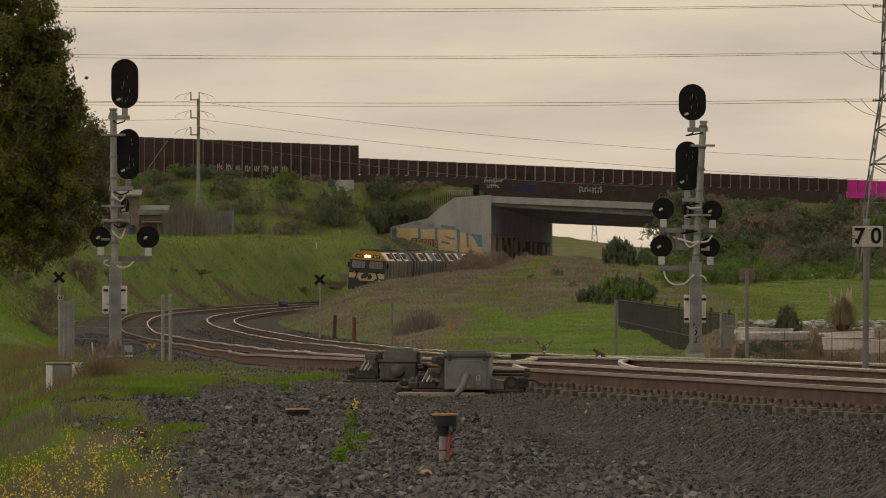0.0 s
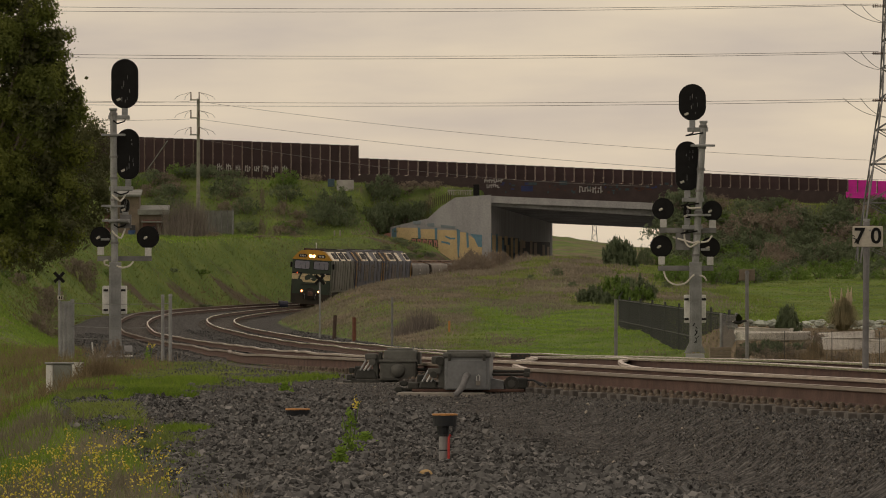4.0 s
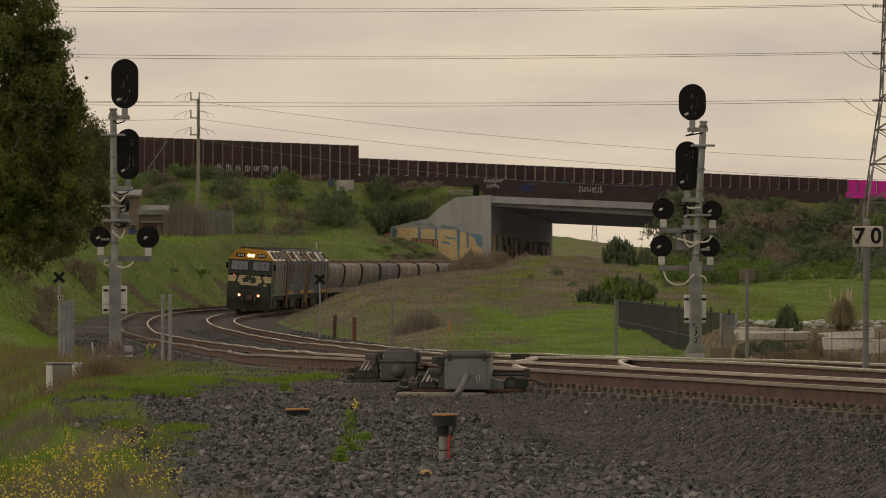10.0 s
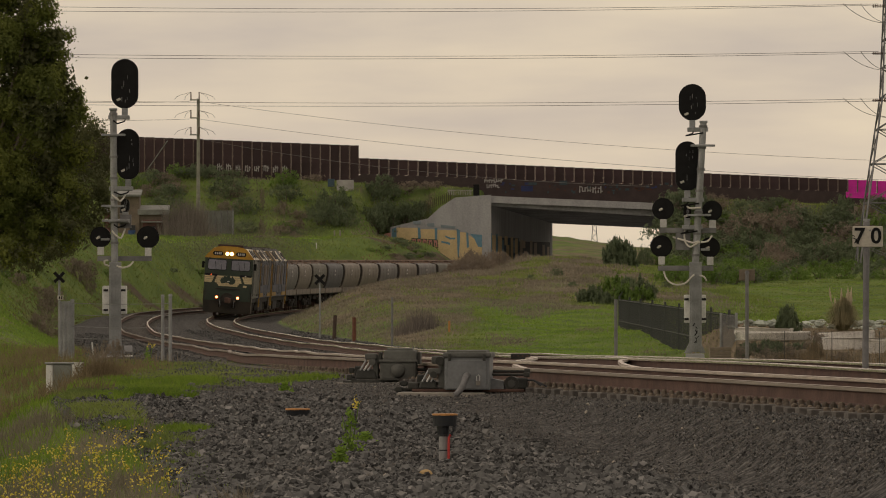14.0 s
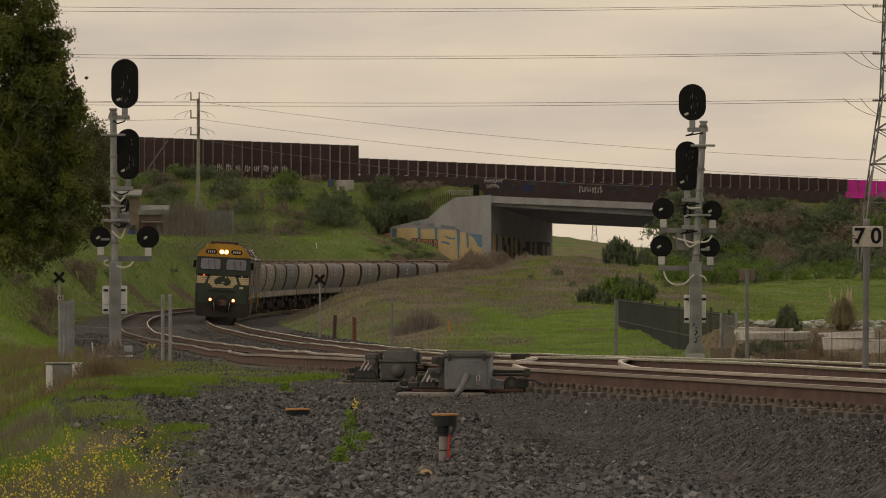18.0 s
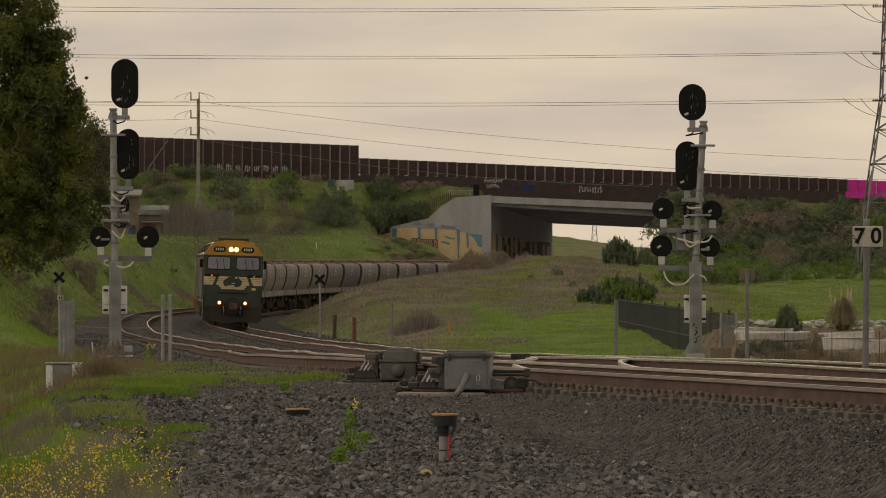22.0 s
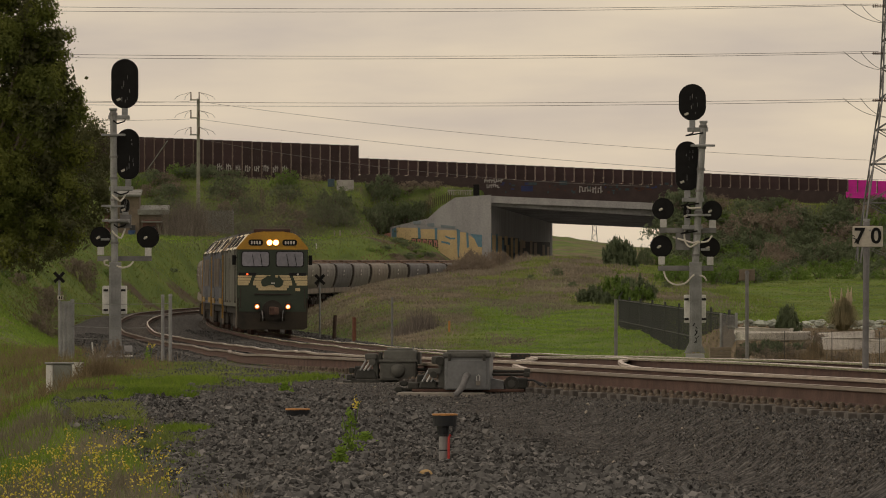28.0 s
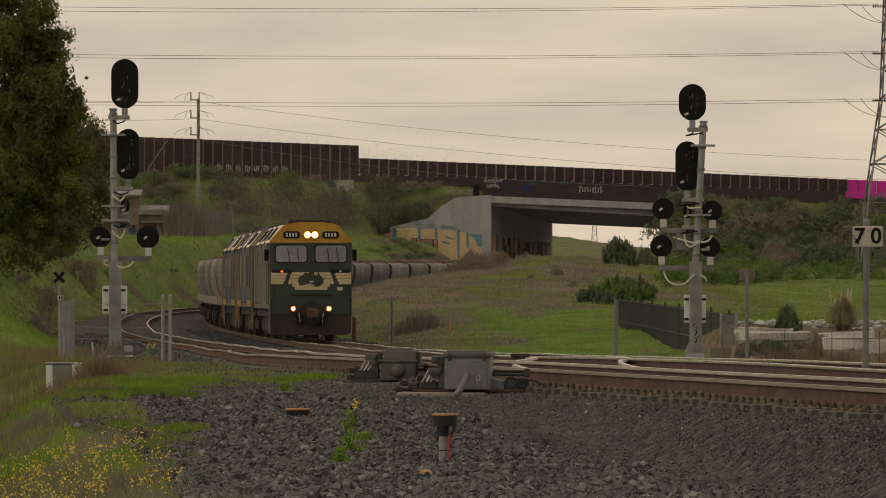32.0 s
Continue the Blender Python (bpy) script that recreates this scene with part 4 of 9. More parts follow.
def locomotive_lead():
    """A flat-nosed cab locomotive, 4.2 m high and 2.9 m wide; its nose points along -y."""
    L = thing("locomotive", (0, 0, 0), "dark green and cream diesel locomotive with gold brow and lit headlamps", "locomotive", "train locomotives")
    loco_shell(L, M_LOCOSIDE, M_SOOTSHADE)
    n = -HALF
    bm = bmesh.new()
    prism(bm, [(-1.44, 0.95), (1.44, 0.95), (1.44, 3.5), (-1.44, 3.5)], "y", 1.0, (0, n + 0.45, 0))
    bmesh.ops.bevel(bm, geom=[e for e in bm.edges if abs(e.verts[0].co.z - e.verts[1].co.z) > 1 and e.verts[0].co.y < n], offset=0.07, segments=3, affect="EDGES")
    part("cab_front", bm, M_LOCO_GREEN, L, "dark green cab front")
    bm = bmesh.new()
    prism(bm, [(-1.46, 3.48), (1.46, 3.48), (1.44, 3.56), (1.0, 4.06), (0.8, 4.15), (0.4, 4.21), (-0.4, 4.21), (-0.8, 4.15), (-1.0, 4.06), (-1.44, 3.56)], "y", 0.95, (0, n + 0.40, 0))
    part("brow", bm, M_LOCO_GOLD, L, "gold painted brow over the cab windows")
    bm = bmesh.new()
    box(bm, (1.5, 1.6, 0.16), (0, n + 1.6, 4.24), bevel=0.05)
    part("roof_unit", bm, M_ROOFRED, L, "dull red roof unit")
    y = n - 0.06
    # windows
    for sx in (-1, 1):
        bm = bmesh.new()
        rounded(bm, 1.16, 0.66, 0.03, (sx * 0.70, y + 0.005, 3.09), 0.12)
        fr = part("window_frame", bm, M_ROOFDARK, L)
        bm = bmesh.new()
        rounded(bm, 1.08, 0.58, 0.03, (sx * 0.70, y - 0.012, 3.09), 0.1)
        part("window", bm, M_GLASS, fr, "cab window reflecting the sky")
        for u in (0.05, 0.38):
            bm = bmesh.new()
            wire(bm, [(sx * 0.70 - 0.1 + u, y - 0.05, 2.78), (sx * 0.70 - 0.18 + u, y - 0.05, 3.28)], 0.012, 5)
            part("wiper", bm, M_BLACK, fr)
        bm = bmesh.new()
        rounded(bm, 0.60, 0.25, 0.04, (sx * 0.69, y - 0.03, 3.76), 0.11)
        nb = part("number_board", bm, M_BLACK, L, "black number board with pale bars")
        for k in range(4):
            bm = bmesh.new()
            box(bm, (0.065, 0.012, 0.13), (sx * 0.69 - 0.165 + k * 0.11, y - 0.055, 3.76), bevel=0.004)
            part("bar", bm, M_STENCIL, nb)
        bm = bmesh.new()
        tube(bm, (sx * 0.135, y - 0.07, 3.76), (sx * 0.135, y + 0.05, 3.76), 0.150, seg=18)
        hl = part("headlamp_housing", bm, M_ROOFDARK, L)
        # glowing ring imitates the amber halo round the headlamp
        bm = bmesh.new()
        tube(bm, (sx * 0.135, y - 0.080, 3.76), (sx * 0.135, y - 0.068, 3.76), 0.135, seg=18)
        part("reflector", bm, M_GLOW, hl, "emissive amber ring for the headlamp glare")
        bm = bmesh.new()
        tube(bm, (sx * 0.125, y - 0.095, 3.76), (sx * 0.125, y - 0.078, 3.76), 0.095, seg=18)
        part("headlamp", bm, M_LAMP, hl, "lit headlamp")
        bm = bmesh.new()
        box(bm, (0.72, 0.03, 0.13), (sx * 1.02, y + 0.0, 2.47), bevel=0.01)
        mk = part("marker_housing", bm, M_ROOFDARK, L)
        bm = bmesh.new()
        tube(bm, (sx * 1.03, y - 0.045, 2.47), (sx * 1.03, y - 0.01, 2.47), 0.042, seg=12)
        part("marker_lamp", bm, M_REDLAMP if sx < 0 else M_STENCIL, mk, "glowing red marker lamp" if sx < 0 else "pale marker lamp")
        bm = bmesh.new()
        box(bm, (0.26, 0.14, 0.3), (sx * 0.63, y + 0.0, 1.17), bevel=0.03)
        dl = part("ditch_lamp_housing", bm, M_SOOTSHADE, L)
        # a smaller glowing ring imitates the red-amber halo here
        bm = bmesh.new()
        tube(bm, (sx * 0.63, y - 0.09, 1.15), (sx * 0.63, y - 0.07, 1.15), 0.10, seg=16)
        part("reflector", bm, M_REDGLOW, dl, "emissive red-amber ring for the lamp glare")
        bm = bmesh.new()
        tube(bm, (sx * 0.63, y - 0.105, 1.15), (sx * 0.63, y - 0.085, 1.15), 0.06, seg=16)
        part("ditch_lamp", bm, M_DITCH, dl, "lit amber lamp")
        # cream stripes either side of the emblem
        for k, (z, w0, w1) in enumerate(((2.385, 0.84, 1.42), (2.275, 0.88, 1.42), (2.165, 0.92, 1.42), (2.065, 0.98, 1.42))):
            bm = bmesh.new()
            box(bm, (w1 - w0, 0.02, 0.097), (sx * (w0 + w1) / 2, y - 0.004, z), bevel=0.004)
            part("cream_stripe", bm, M_CREAM, L)
        # mirrors, grab rails, hoses
        bm = bmesh.new()
        box(bm, (0.16, 0.10, 0.40), (sx * 1.56, n + 0.5, 3.05), bevel=0.03)
        box(bm, (0.2, 0.04, 0.04), (sx * 1.48, n + 0.5, 3.15))
        part("mirror", bm, M_BLACK, L)
        bm = bmesh.new()
        wire(bm, [(sx * 1.30, y - 0.02, 1.1), (sx * 1.30, y - 0.08, 1.12), (sx * 1.30, y - 0.08, 1.9), (sx * 1.30, y, 1.92)], 0.016, 6)
        part("grab_rail", bm, M_SOOTSHADE, L)
        for k in range(3):
            bm = bmesh.new()
            u = sx * (0.36 + k * 0.075)
            wire(bm, [(u, y, 1.0), (u - sx * 0.02, y - 0.16, 0.86), (u - sx * 0.04, y - 0.17, 0.7), (u - sx * 0.03, y - 0.05, 0.58)], 0.022, 6)
            part("air_hose", bm, M_STEEL if k == 1 else M_BLACK, L)
        for k in range(4):
            bm = bmesh.new()
            box(bm, (0.06, 0.5, 0.04), (sx * 1.40, n + 1.55, 0.45 + k * 0.28), bevel=0.008)
            part("step", bm, M_STEEL, L)
        bm = bmesh.new()
        for yy in (n + 1.28, n + 1.82):
            box(bm, (0.05, 0.06, 1.2), (sx * 1.42, yy, 0.85), bevel=0.01)
        part("step_stringer", bm, M_SILL, L)
    # central stripes with a stepped lower edge
    for z, w in ((2.385, 0.70), (2.275, 0.74), (2.165, 0.78), (2.065, 0.80), (1.965, 0.66), (1.865, 0.58)):
        bm = bmesh.new()
        box(bm, (2 * w, 0.02, 0.097), (0, y - 0.004, z), bevel=0.004)
        part("cream_stripe", bm, M_CREAM, L)
    emblem = [(-0.47, 2.12), (-0.45, 2.26), (-0.30, 2.33), (-0.22, 2.43), (-0.10, 2.40), (-0.04, 2.47), (0.10, 2.44), (0.12, 2.34), (0.20, 2.32), (0.25, 2.46), (0.31, 2.34), (0.45, 2.20), (0.42, 2.05), (0.30, 1.94), (0.14, 1.93), (0.02, 2.04), (-0.18, 2.02), (-0.30, 1.97), (-0.42, 1.98)]
    bm = bmesh.new()
    prism(bm, emblem, "y", 0.02, (0, y - 0.022, 0.0))
    em = part("emblem", bm, M_LOCO_GREEN, L, "dark green emblem on the cream stripes")
    bm = bmesh.new()
    box(bm, (0.16, 0.01, 0.05), (0.02, y - 0.037, 2.11), bevel=0.004)
    part("emblem_bar", bm, M_STENCIL, em)
    bm = bmesh.new()
    box(bm, (0.2, 0.02, 0.12), (1.02, y - 0.004, 1.85), bevel=0.02)
    part("builder_plate", bm, M_CREAM, L)
    # coupler and skirt
    bm = bmesh.new()
    prism(bm, [(-1.42, 0.30), (-1.25, 0.22), (1.25, 0.22), (1.42, 0.30), (1.44, 1.5), (-1.44, 1.5)], "y", 0.24, (0, n + 0.1, 0))
    part("nose_skirt", bm, M_PILOT, L, "grimy black nose skirt")
    bm = bmesh.new()
    tube(bm, (0, y + 0.02, 1.0), (0, y - 0.06, 1.0), 0.42, seg=20)
    part("coupler_pocket", bm, M_SOOTSHADE, L)
    bm = bmesh.new()
    box(bm, (0.26, 0.5, 0.34), (0, y - 0.25, 0.98), bevel=0.05)
    box(bm, (0.16, 0.22, 0.30), (0.14, y - 0.46, 0.98), (0, 0, 20), bevel=0.05)
    part("coupler", bm, M_RUST, L)
    bm = bmesh.new()
    box(bm, (1.5, 0.1, 0.05), (0, y - 0.02, 1.66), bevel=0.01)
    part("walkway_lip", bm, M_SOOTSHADE, L)
    roof_panels(L, ((0.95, 2.6, M_ROOFPALE, "roof_panel"), (2.6, 6.2, M_ROOFPALE, "roof_hatch"), (6.2, 7.8, M_ROOFDARK, "roof_grille"), (7.8, 11.2, M_ROOFPALE, "roof_hatch"), (11.2, 12.8, M_ROOFDARK, "roof_grille"), (12.8, 16.0, M_ROOFPALE, "roof_hatch"), (16.0, 18.6, M_BLUE, "roof_panel")))
    return L


def locomotive_trailing():
    L = thing("locomotive", (0, 0, 0), "dusty blue-grey diesel locomotive with yellow ends and pale roof panels", "locomotive", "train locomotives")
    loco_shell(L, M_BLUESIDE, M_BLUE)
    n = -HALF
    for e in (-1, 1):
        bm = bmesh.new()
        prism(bm, [(-1.44, 1.1), (1.44, 1.1), (1.44, 3.45), (0.88, 4.13), (-0.88, 4.13), (-1.44, 3.45)], "y", 0.5, (0, e * (HALF - 0.2), 0))
        part("end_wall", bm, M_BLUE if e < 0 else M_BLUESIDE, L)
        for sx in (-1, 1):
            bm = bmesh.new()
            box(bm, (0.08, 0.12, 2.75), (sx * 1.45, e * (HALF - 0.24), 1.95), bevel=0.01)
            part("yellow_end_post", bm, M_DULLGOLD, L, "yellow end stripe")
            bm = bmesh.new()
            box(bm, (0.06, 0.4, 1.1), (sx * 1.40, e * (HALF - 1.2), 0.85), bevel=0.01)
            part("step_stringer", bm, M_SILL, L)
        bm = bmesh.new()
        box(bm, (0.26, 0.7, 0.34), (0, e * (HALF + 0.25), 0.98), bevel=0.05)
        part("coupler", bm, M_RUST, L)
    for sx in (-1, 1):
        for e in (-1, 1):
            bm = bmesh.new()
            box(bm, (0.05, 5.0, 0.42), (sx * 1.455, e * (HALF - 3.6), 1.68), bevel=0.01)
            part("blue_band", bm, M_BLUE, L, "dark blue lower band")
            bm = bmesh.new()
            box(bm, (0.05, 4.4, 0.24), (sx * 1.45, e * (HALF - 3.6), 1.32), bevel=0.01)
            part("yellow_band", bm, M_DULLGOLD, L, "yellow lower band")
        for y in (-4.0, -2.9, -1.8, 1.2, 2.2):
            bm = bmesh.new()
            tube(bm, (sx * 1.49, y, 1.95), (sx * 1.49, y, 3.2), 0.05, seg=8)
            part("side_pipe", bm, M_SILL, L, "pale vertical pipe")
        bm = bmesh.new()
        rounded(bm, 0.8, 0.6, 0.03, (0, 0, 0), 0.08)
        wdw = part("cab_side_window", bm, M_GLASS, L)
        wdw.matrix_basis = pose(sx * 1.475, n + 2.2, 3.0, 0, 0, 90)
    roof_panels(L, ((0.3, 0.9, M_LOCO_GOLD, "roof_panel"), (0.9, 3.4, M_ROOFDARK, "roof_grille"), (3.4, 4.4, M_LOCO_GOLD, "roof_panel"), (4.4, 8.4, M_ROOFPALE, "roof_hatch"), (8.4, 10.4, M_ROOFDARK, "roof_grille"), (10.4, 12.4, M_ROOFPALE, "roof_panel"), (12.4, 15.6, M_BLUE, "roof_panel"), (15.6, 18.6, M_ROOFPALE, "roof_hatch")))
    return L


lead = locomotive_lead()
second = locomotive_trailing()
third = copy_thing(second, pose(0, 0, 0))


def hopper(body_mat, label):
    w = thing("grain_hopper_wagon", (0, 0, 0), label, "freight wagon", "hopper wagons")
    h = 5.75
    half = [(1.14, 1.46), (1.22, 1.62), (1.31, 1.85), (1.38, 2.15), (1.42, 2.45), (1.42, 2.7), (1.39, 2.95), (1.33, 3.13), (1.24, 3.22), (0.95, 3.27)]
    side = half + [(-u, z) for u, z in half[::-1]]
    bm = bmesh.new()
    prism(bm, side, "y", 2 * h, (0, 0, 0))
    part("hopper_body", bm, body_mat, w, smooth=False)
    for e in (-1, 1):
        bm = bmesh.new()
        prism(bm, [(u * 1.006, z + 0.004) for u, z in side], "y", 0.06, (0, e * (h - 0.35), 0))
        part("end_rim", bm, body_mat, w)
        # the end takes the dark underframe colour to give the shaded gap between wagons
        bm = bmesh.new()
        prism(bm, [(u * 0.97, z - 0.01) for u, z in side], "y", 0.16, (0, e * (h + 0.07), 0))
        part("end_bulkhead", bm, M_SOOTSHADE, w, "slatted wagon end, coloured dark for the shade between wagons")
        bm = bmesh.new()
        box(bm, (2.5, 0.7, 0.12), (0, e * (h + 0.45), 1.16), bevel=0.02)
        part("end_platform", bm, M_SOOTSHADE, w)
        bm = bmesh.new()
        box(bm, (0.26, 0.8, 0.3), (0, e * (h + 0.85), 0.95), bevel=0.04)
        part("coupler", bm, M_RUST, w)
        bm = bmesh.new()
        for sx in (-0.22, 0.22):
            tube(bm, (0.9 + sx, e * (h + 0.36), 1.1), (0.9 + sx, e * (h + 0.3), 3.2), 0.02, seg=5)
        for k in range(7):
            tube(bm, (0.68, e * (h + 0.34), 1.3 + k * 0.3), (1.12, e * (h + 0.34), 1.3 + k * 0.3), 0.016, seg=5)
        part("ladder", bm, M_SILL, w)
    for sx in (-1, 1):
        bm = bmesh.new()
        box(bm, (0.10, 2 * h + 1.1, 0.36), (sx * 1.28, 0, 1.31), bevel=0.012)
        part("side_sill", bm, M_SILL, w, "pale side sill")
        for y in (-4.2, -2.1, 0, 2.1, 4.2):
            bm = bmesh.new()
            box(bm, (0.012, 0.05, 0.7), (sx * 1.424, y, 2.55), bevel=0.004)
            part("side_rib", bm, body_mat, w)
        bm = bmesh.new()
        box(bm, (0.012, 0.5, 0.16), (sx * 1.432, -0.9, 2.75), bevel=0.003)
        box(bm, (0.012, 0.7, 0.09), (sx * 1.432, -0.9, 2.45), bevel=0.003)
        part("stencil_bars", bm, M_STENCIL, w)
    bm = bmesh.new()
    box(bm, (1.7, 2 * h - 0.1, 0.1), (0, 0, 3.30), bevel=0.03)
    roof = part("roof_deck", bm, M_HOPTOP, w, "rusty roof deck")
    for y in (-4.05, -1.35, 1.35, 4.05):
        bm = bmesh.new()
        box(bm, (0.9, 2.4, 0.12), (0, y, 3.40), bevel=0.03)
        part("roof_hatch", bm, M_HOPTOP, roof)
    for y in (-2.2, 2.2):
        bm = bmesh.new()
        box(bm, (1.9, 2.6, 0.75), (0, y, 1.05), bevel=0.02, taper=1.0)
        part("discharge_chute", bm, M_SOOTSHADE, w)
    bm = bmesh.new()
    box(bm, (2.3, 2 * h + 1.4, 0.22), (0, 0, 1.14), bevel=0.02)
    part("underframe", bm, M_SOOTSHADE, w)
    for y in (-4.75, 4.75):
        bogie(w, y, 2, 1.75)
    return w


# thin exhaust over the engines: specks of soot that drift with them
M_EXHAUST = mat("thin_exhaust", (0.13, 0.115, 0.095), (0.10, 0.088, 0.072), 1.0, 1.0)


def exhaust_plume(seed, n, wide, deep, high):
    rg = np.random.default_rng(seed)
    c = np.concatenate([rg.normal(size=(n // 5, 3)) * [wide * q, deep * 0.3, high * q] + [a, b, h] for a, b, h, q in ((0.0, -0.2 * deep, -0.5 * high, 0.55), (-0.5 * wide, 0.1 * deep, 0.1 * high, 0.8), (0.6 * wide, 0.2 * deep, 0.4 * high, 0.9), (-0.9 * wide, 0.4 * deep, 1.0 * high, 1.0), (0.3 * wide, 0.6 * deep, 1.2 * high, 1.1))])
    u = rg.normal(size=(len(c), 3))
    u /= np.linalg.norm(u, axis=1)[:, None]
    w = np.cross(u, rg.normal(size=(len(c), 3)))
    w /= np.linalg.norm(w, axis=1)[:, None]
    v = np.stack([c - u * 0.014, c + w * 0.014, c + u * 0.014, c - w * 0.014], 1)
    p = heap("exhaust_smoke", v.reshape(-1, 3), np.arange(4 * len(c)).reshape(-1, 4), M_EXHAUST)
    return tagged(p, "thin brown-grey diesel exhaust drifting over the engines", "smoke", kind="stuff")


plumes = [exhaust_plume(3, 32000, 2.0, 9.0, 0.75), exhaust_plume(4, 32000, 2.3, 9.0, 0.8)]

WAGON_LEN = 13.45
KINDS = [hopper(M_HOPTAN, "dusty tan grain hopper wagon with gently curved sides"), hopper(M_HOPGREY, "weathered grey grain hopper wagon with curved sides"), hopper(M_HOPSLATE, "sooty slate-grey grain hopper wagon with curved sides"), hopper(M_HOPOLIVE, "grimy olive-grey grain hopper wagon with curved sides")]
wagons = [KINDS[1], KINDS[0], KINDS[3], KINDS[2]]
for k in "001013213121032213102231203120":
    wagons.append(copy_thing(KINDS[int(k)], pose(0, 0, 0)))


# ---- beside the line: point machines, posts, boxes, signs, fences
M_MACHINE = mat("grey_machine_paint", (0.185, 0.195, 0.205), (0.14, 0.148, 0.156), 3.0, 0.55, 0.1, 0.08)
M_MACHINEDK = mat("oily_iron", (0.020, 0.022, 0.020), (0.045, 0.045, 0.040), 6.0, 0.6, 0.3, 0.2)
M_SLAB = mat("pale_bearer", (0.30, 0.28, 0.25), (0.20, 0.185, 0.165), 3.0, 0.9, 0.0, 0.3)
M_ORANGE = mat("faded_orange_plastic", (0.42, 0.20, 0.05), (0.32, 0.14, 0.035), 4.0, 0.6)
M_BLACKPL = mat("black_plastic", (0.012, 0.015, 0.020), (0.020, 0.023, 0.028), 5.0, 0.45)
M_PVC = mat("grey_plastic_pipe", (0.25, 0.245, 0.245), (0.19, 0.185, 0.185), 4.0, 0.5)
M_REDCABLE = mat("red_cable", (0.45, 0.035, 0.03), (0.35, 0.03, 0.025), 5.0, 0.5)
M_MESH = mat("dark_fence_mesh", (0.040, 0.046, 0.044), (0.026, 0.030, 0.029), 2.0, 0.7)
M_SIGN = mat("aged_white_sign", (0.50, 0.47, 0.41), (0.40, 0.37, 0.32), 3.0, 0.6)
M_RUBBLE = mat("broken_pale_concrete", (0.66, 0.64, 0.60), (0.46, 0.44, 0.41), 1.2, 0.95, 0.0, 0.3)
M_ROCK = mat("lichened_rock", (0.42, 0.45, 0.40), (0.22, 0.25, 0.21), 2.5, 0.95, 0.0, 0.4, var=0.3)
M_BRICKRED = mat("dull_red_cladding", (0.15, 0.070, 0.060), (0.10, 0.050, 0.045), 1.5, 0.9)
P_TUB = mat("blue_plastic", (0.03, 0.07, 0.20), (0.025, 0.055, 0.15), 3.0, 0.5)
M_SHACK = mat("weathered_brown_wall", (0.19, 0.155, 0.120), (0.13, 0.105, 0.082), 1.2, 0.9, 0.0, 0.2)
M_TIN = mat("old_tin_sheet", (0.24, 0.25, 0.235), (0.16, 0.165, 0.155), 1.0, 0.7, 0.2, 0.1)
M_STUB = mat("old_brown_timber", (0.075, 0.050, 0.038), (0.045, 0.030, 0.024), 5.0, 0.9, 0.0, 0.3)
M_RUSTPOST = mat("rust_red_post", (0.16, 0.065, 0.040), (0.11, 0.045, 0.030), 5.0, 0.9, 0.0, 0.2)


M_MACHINEOLD = mat("grimy_machine_paint", (0.105, 0.108, 0.100), (0.068, 0.069, 0.063), 3.0, 0.7, 0.1, 0.1)


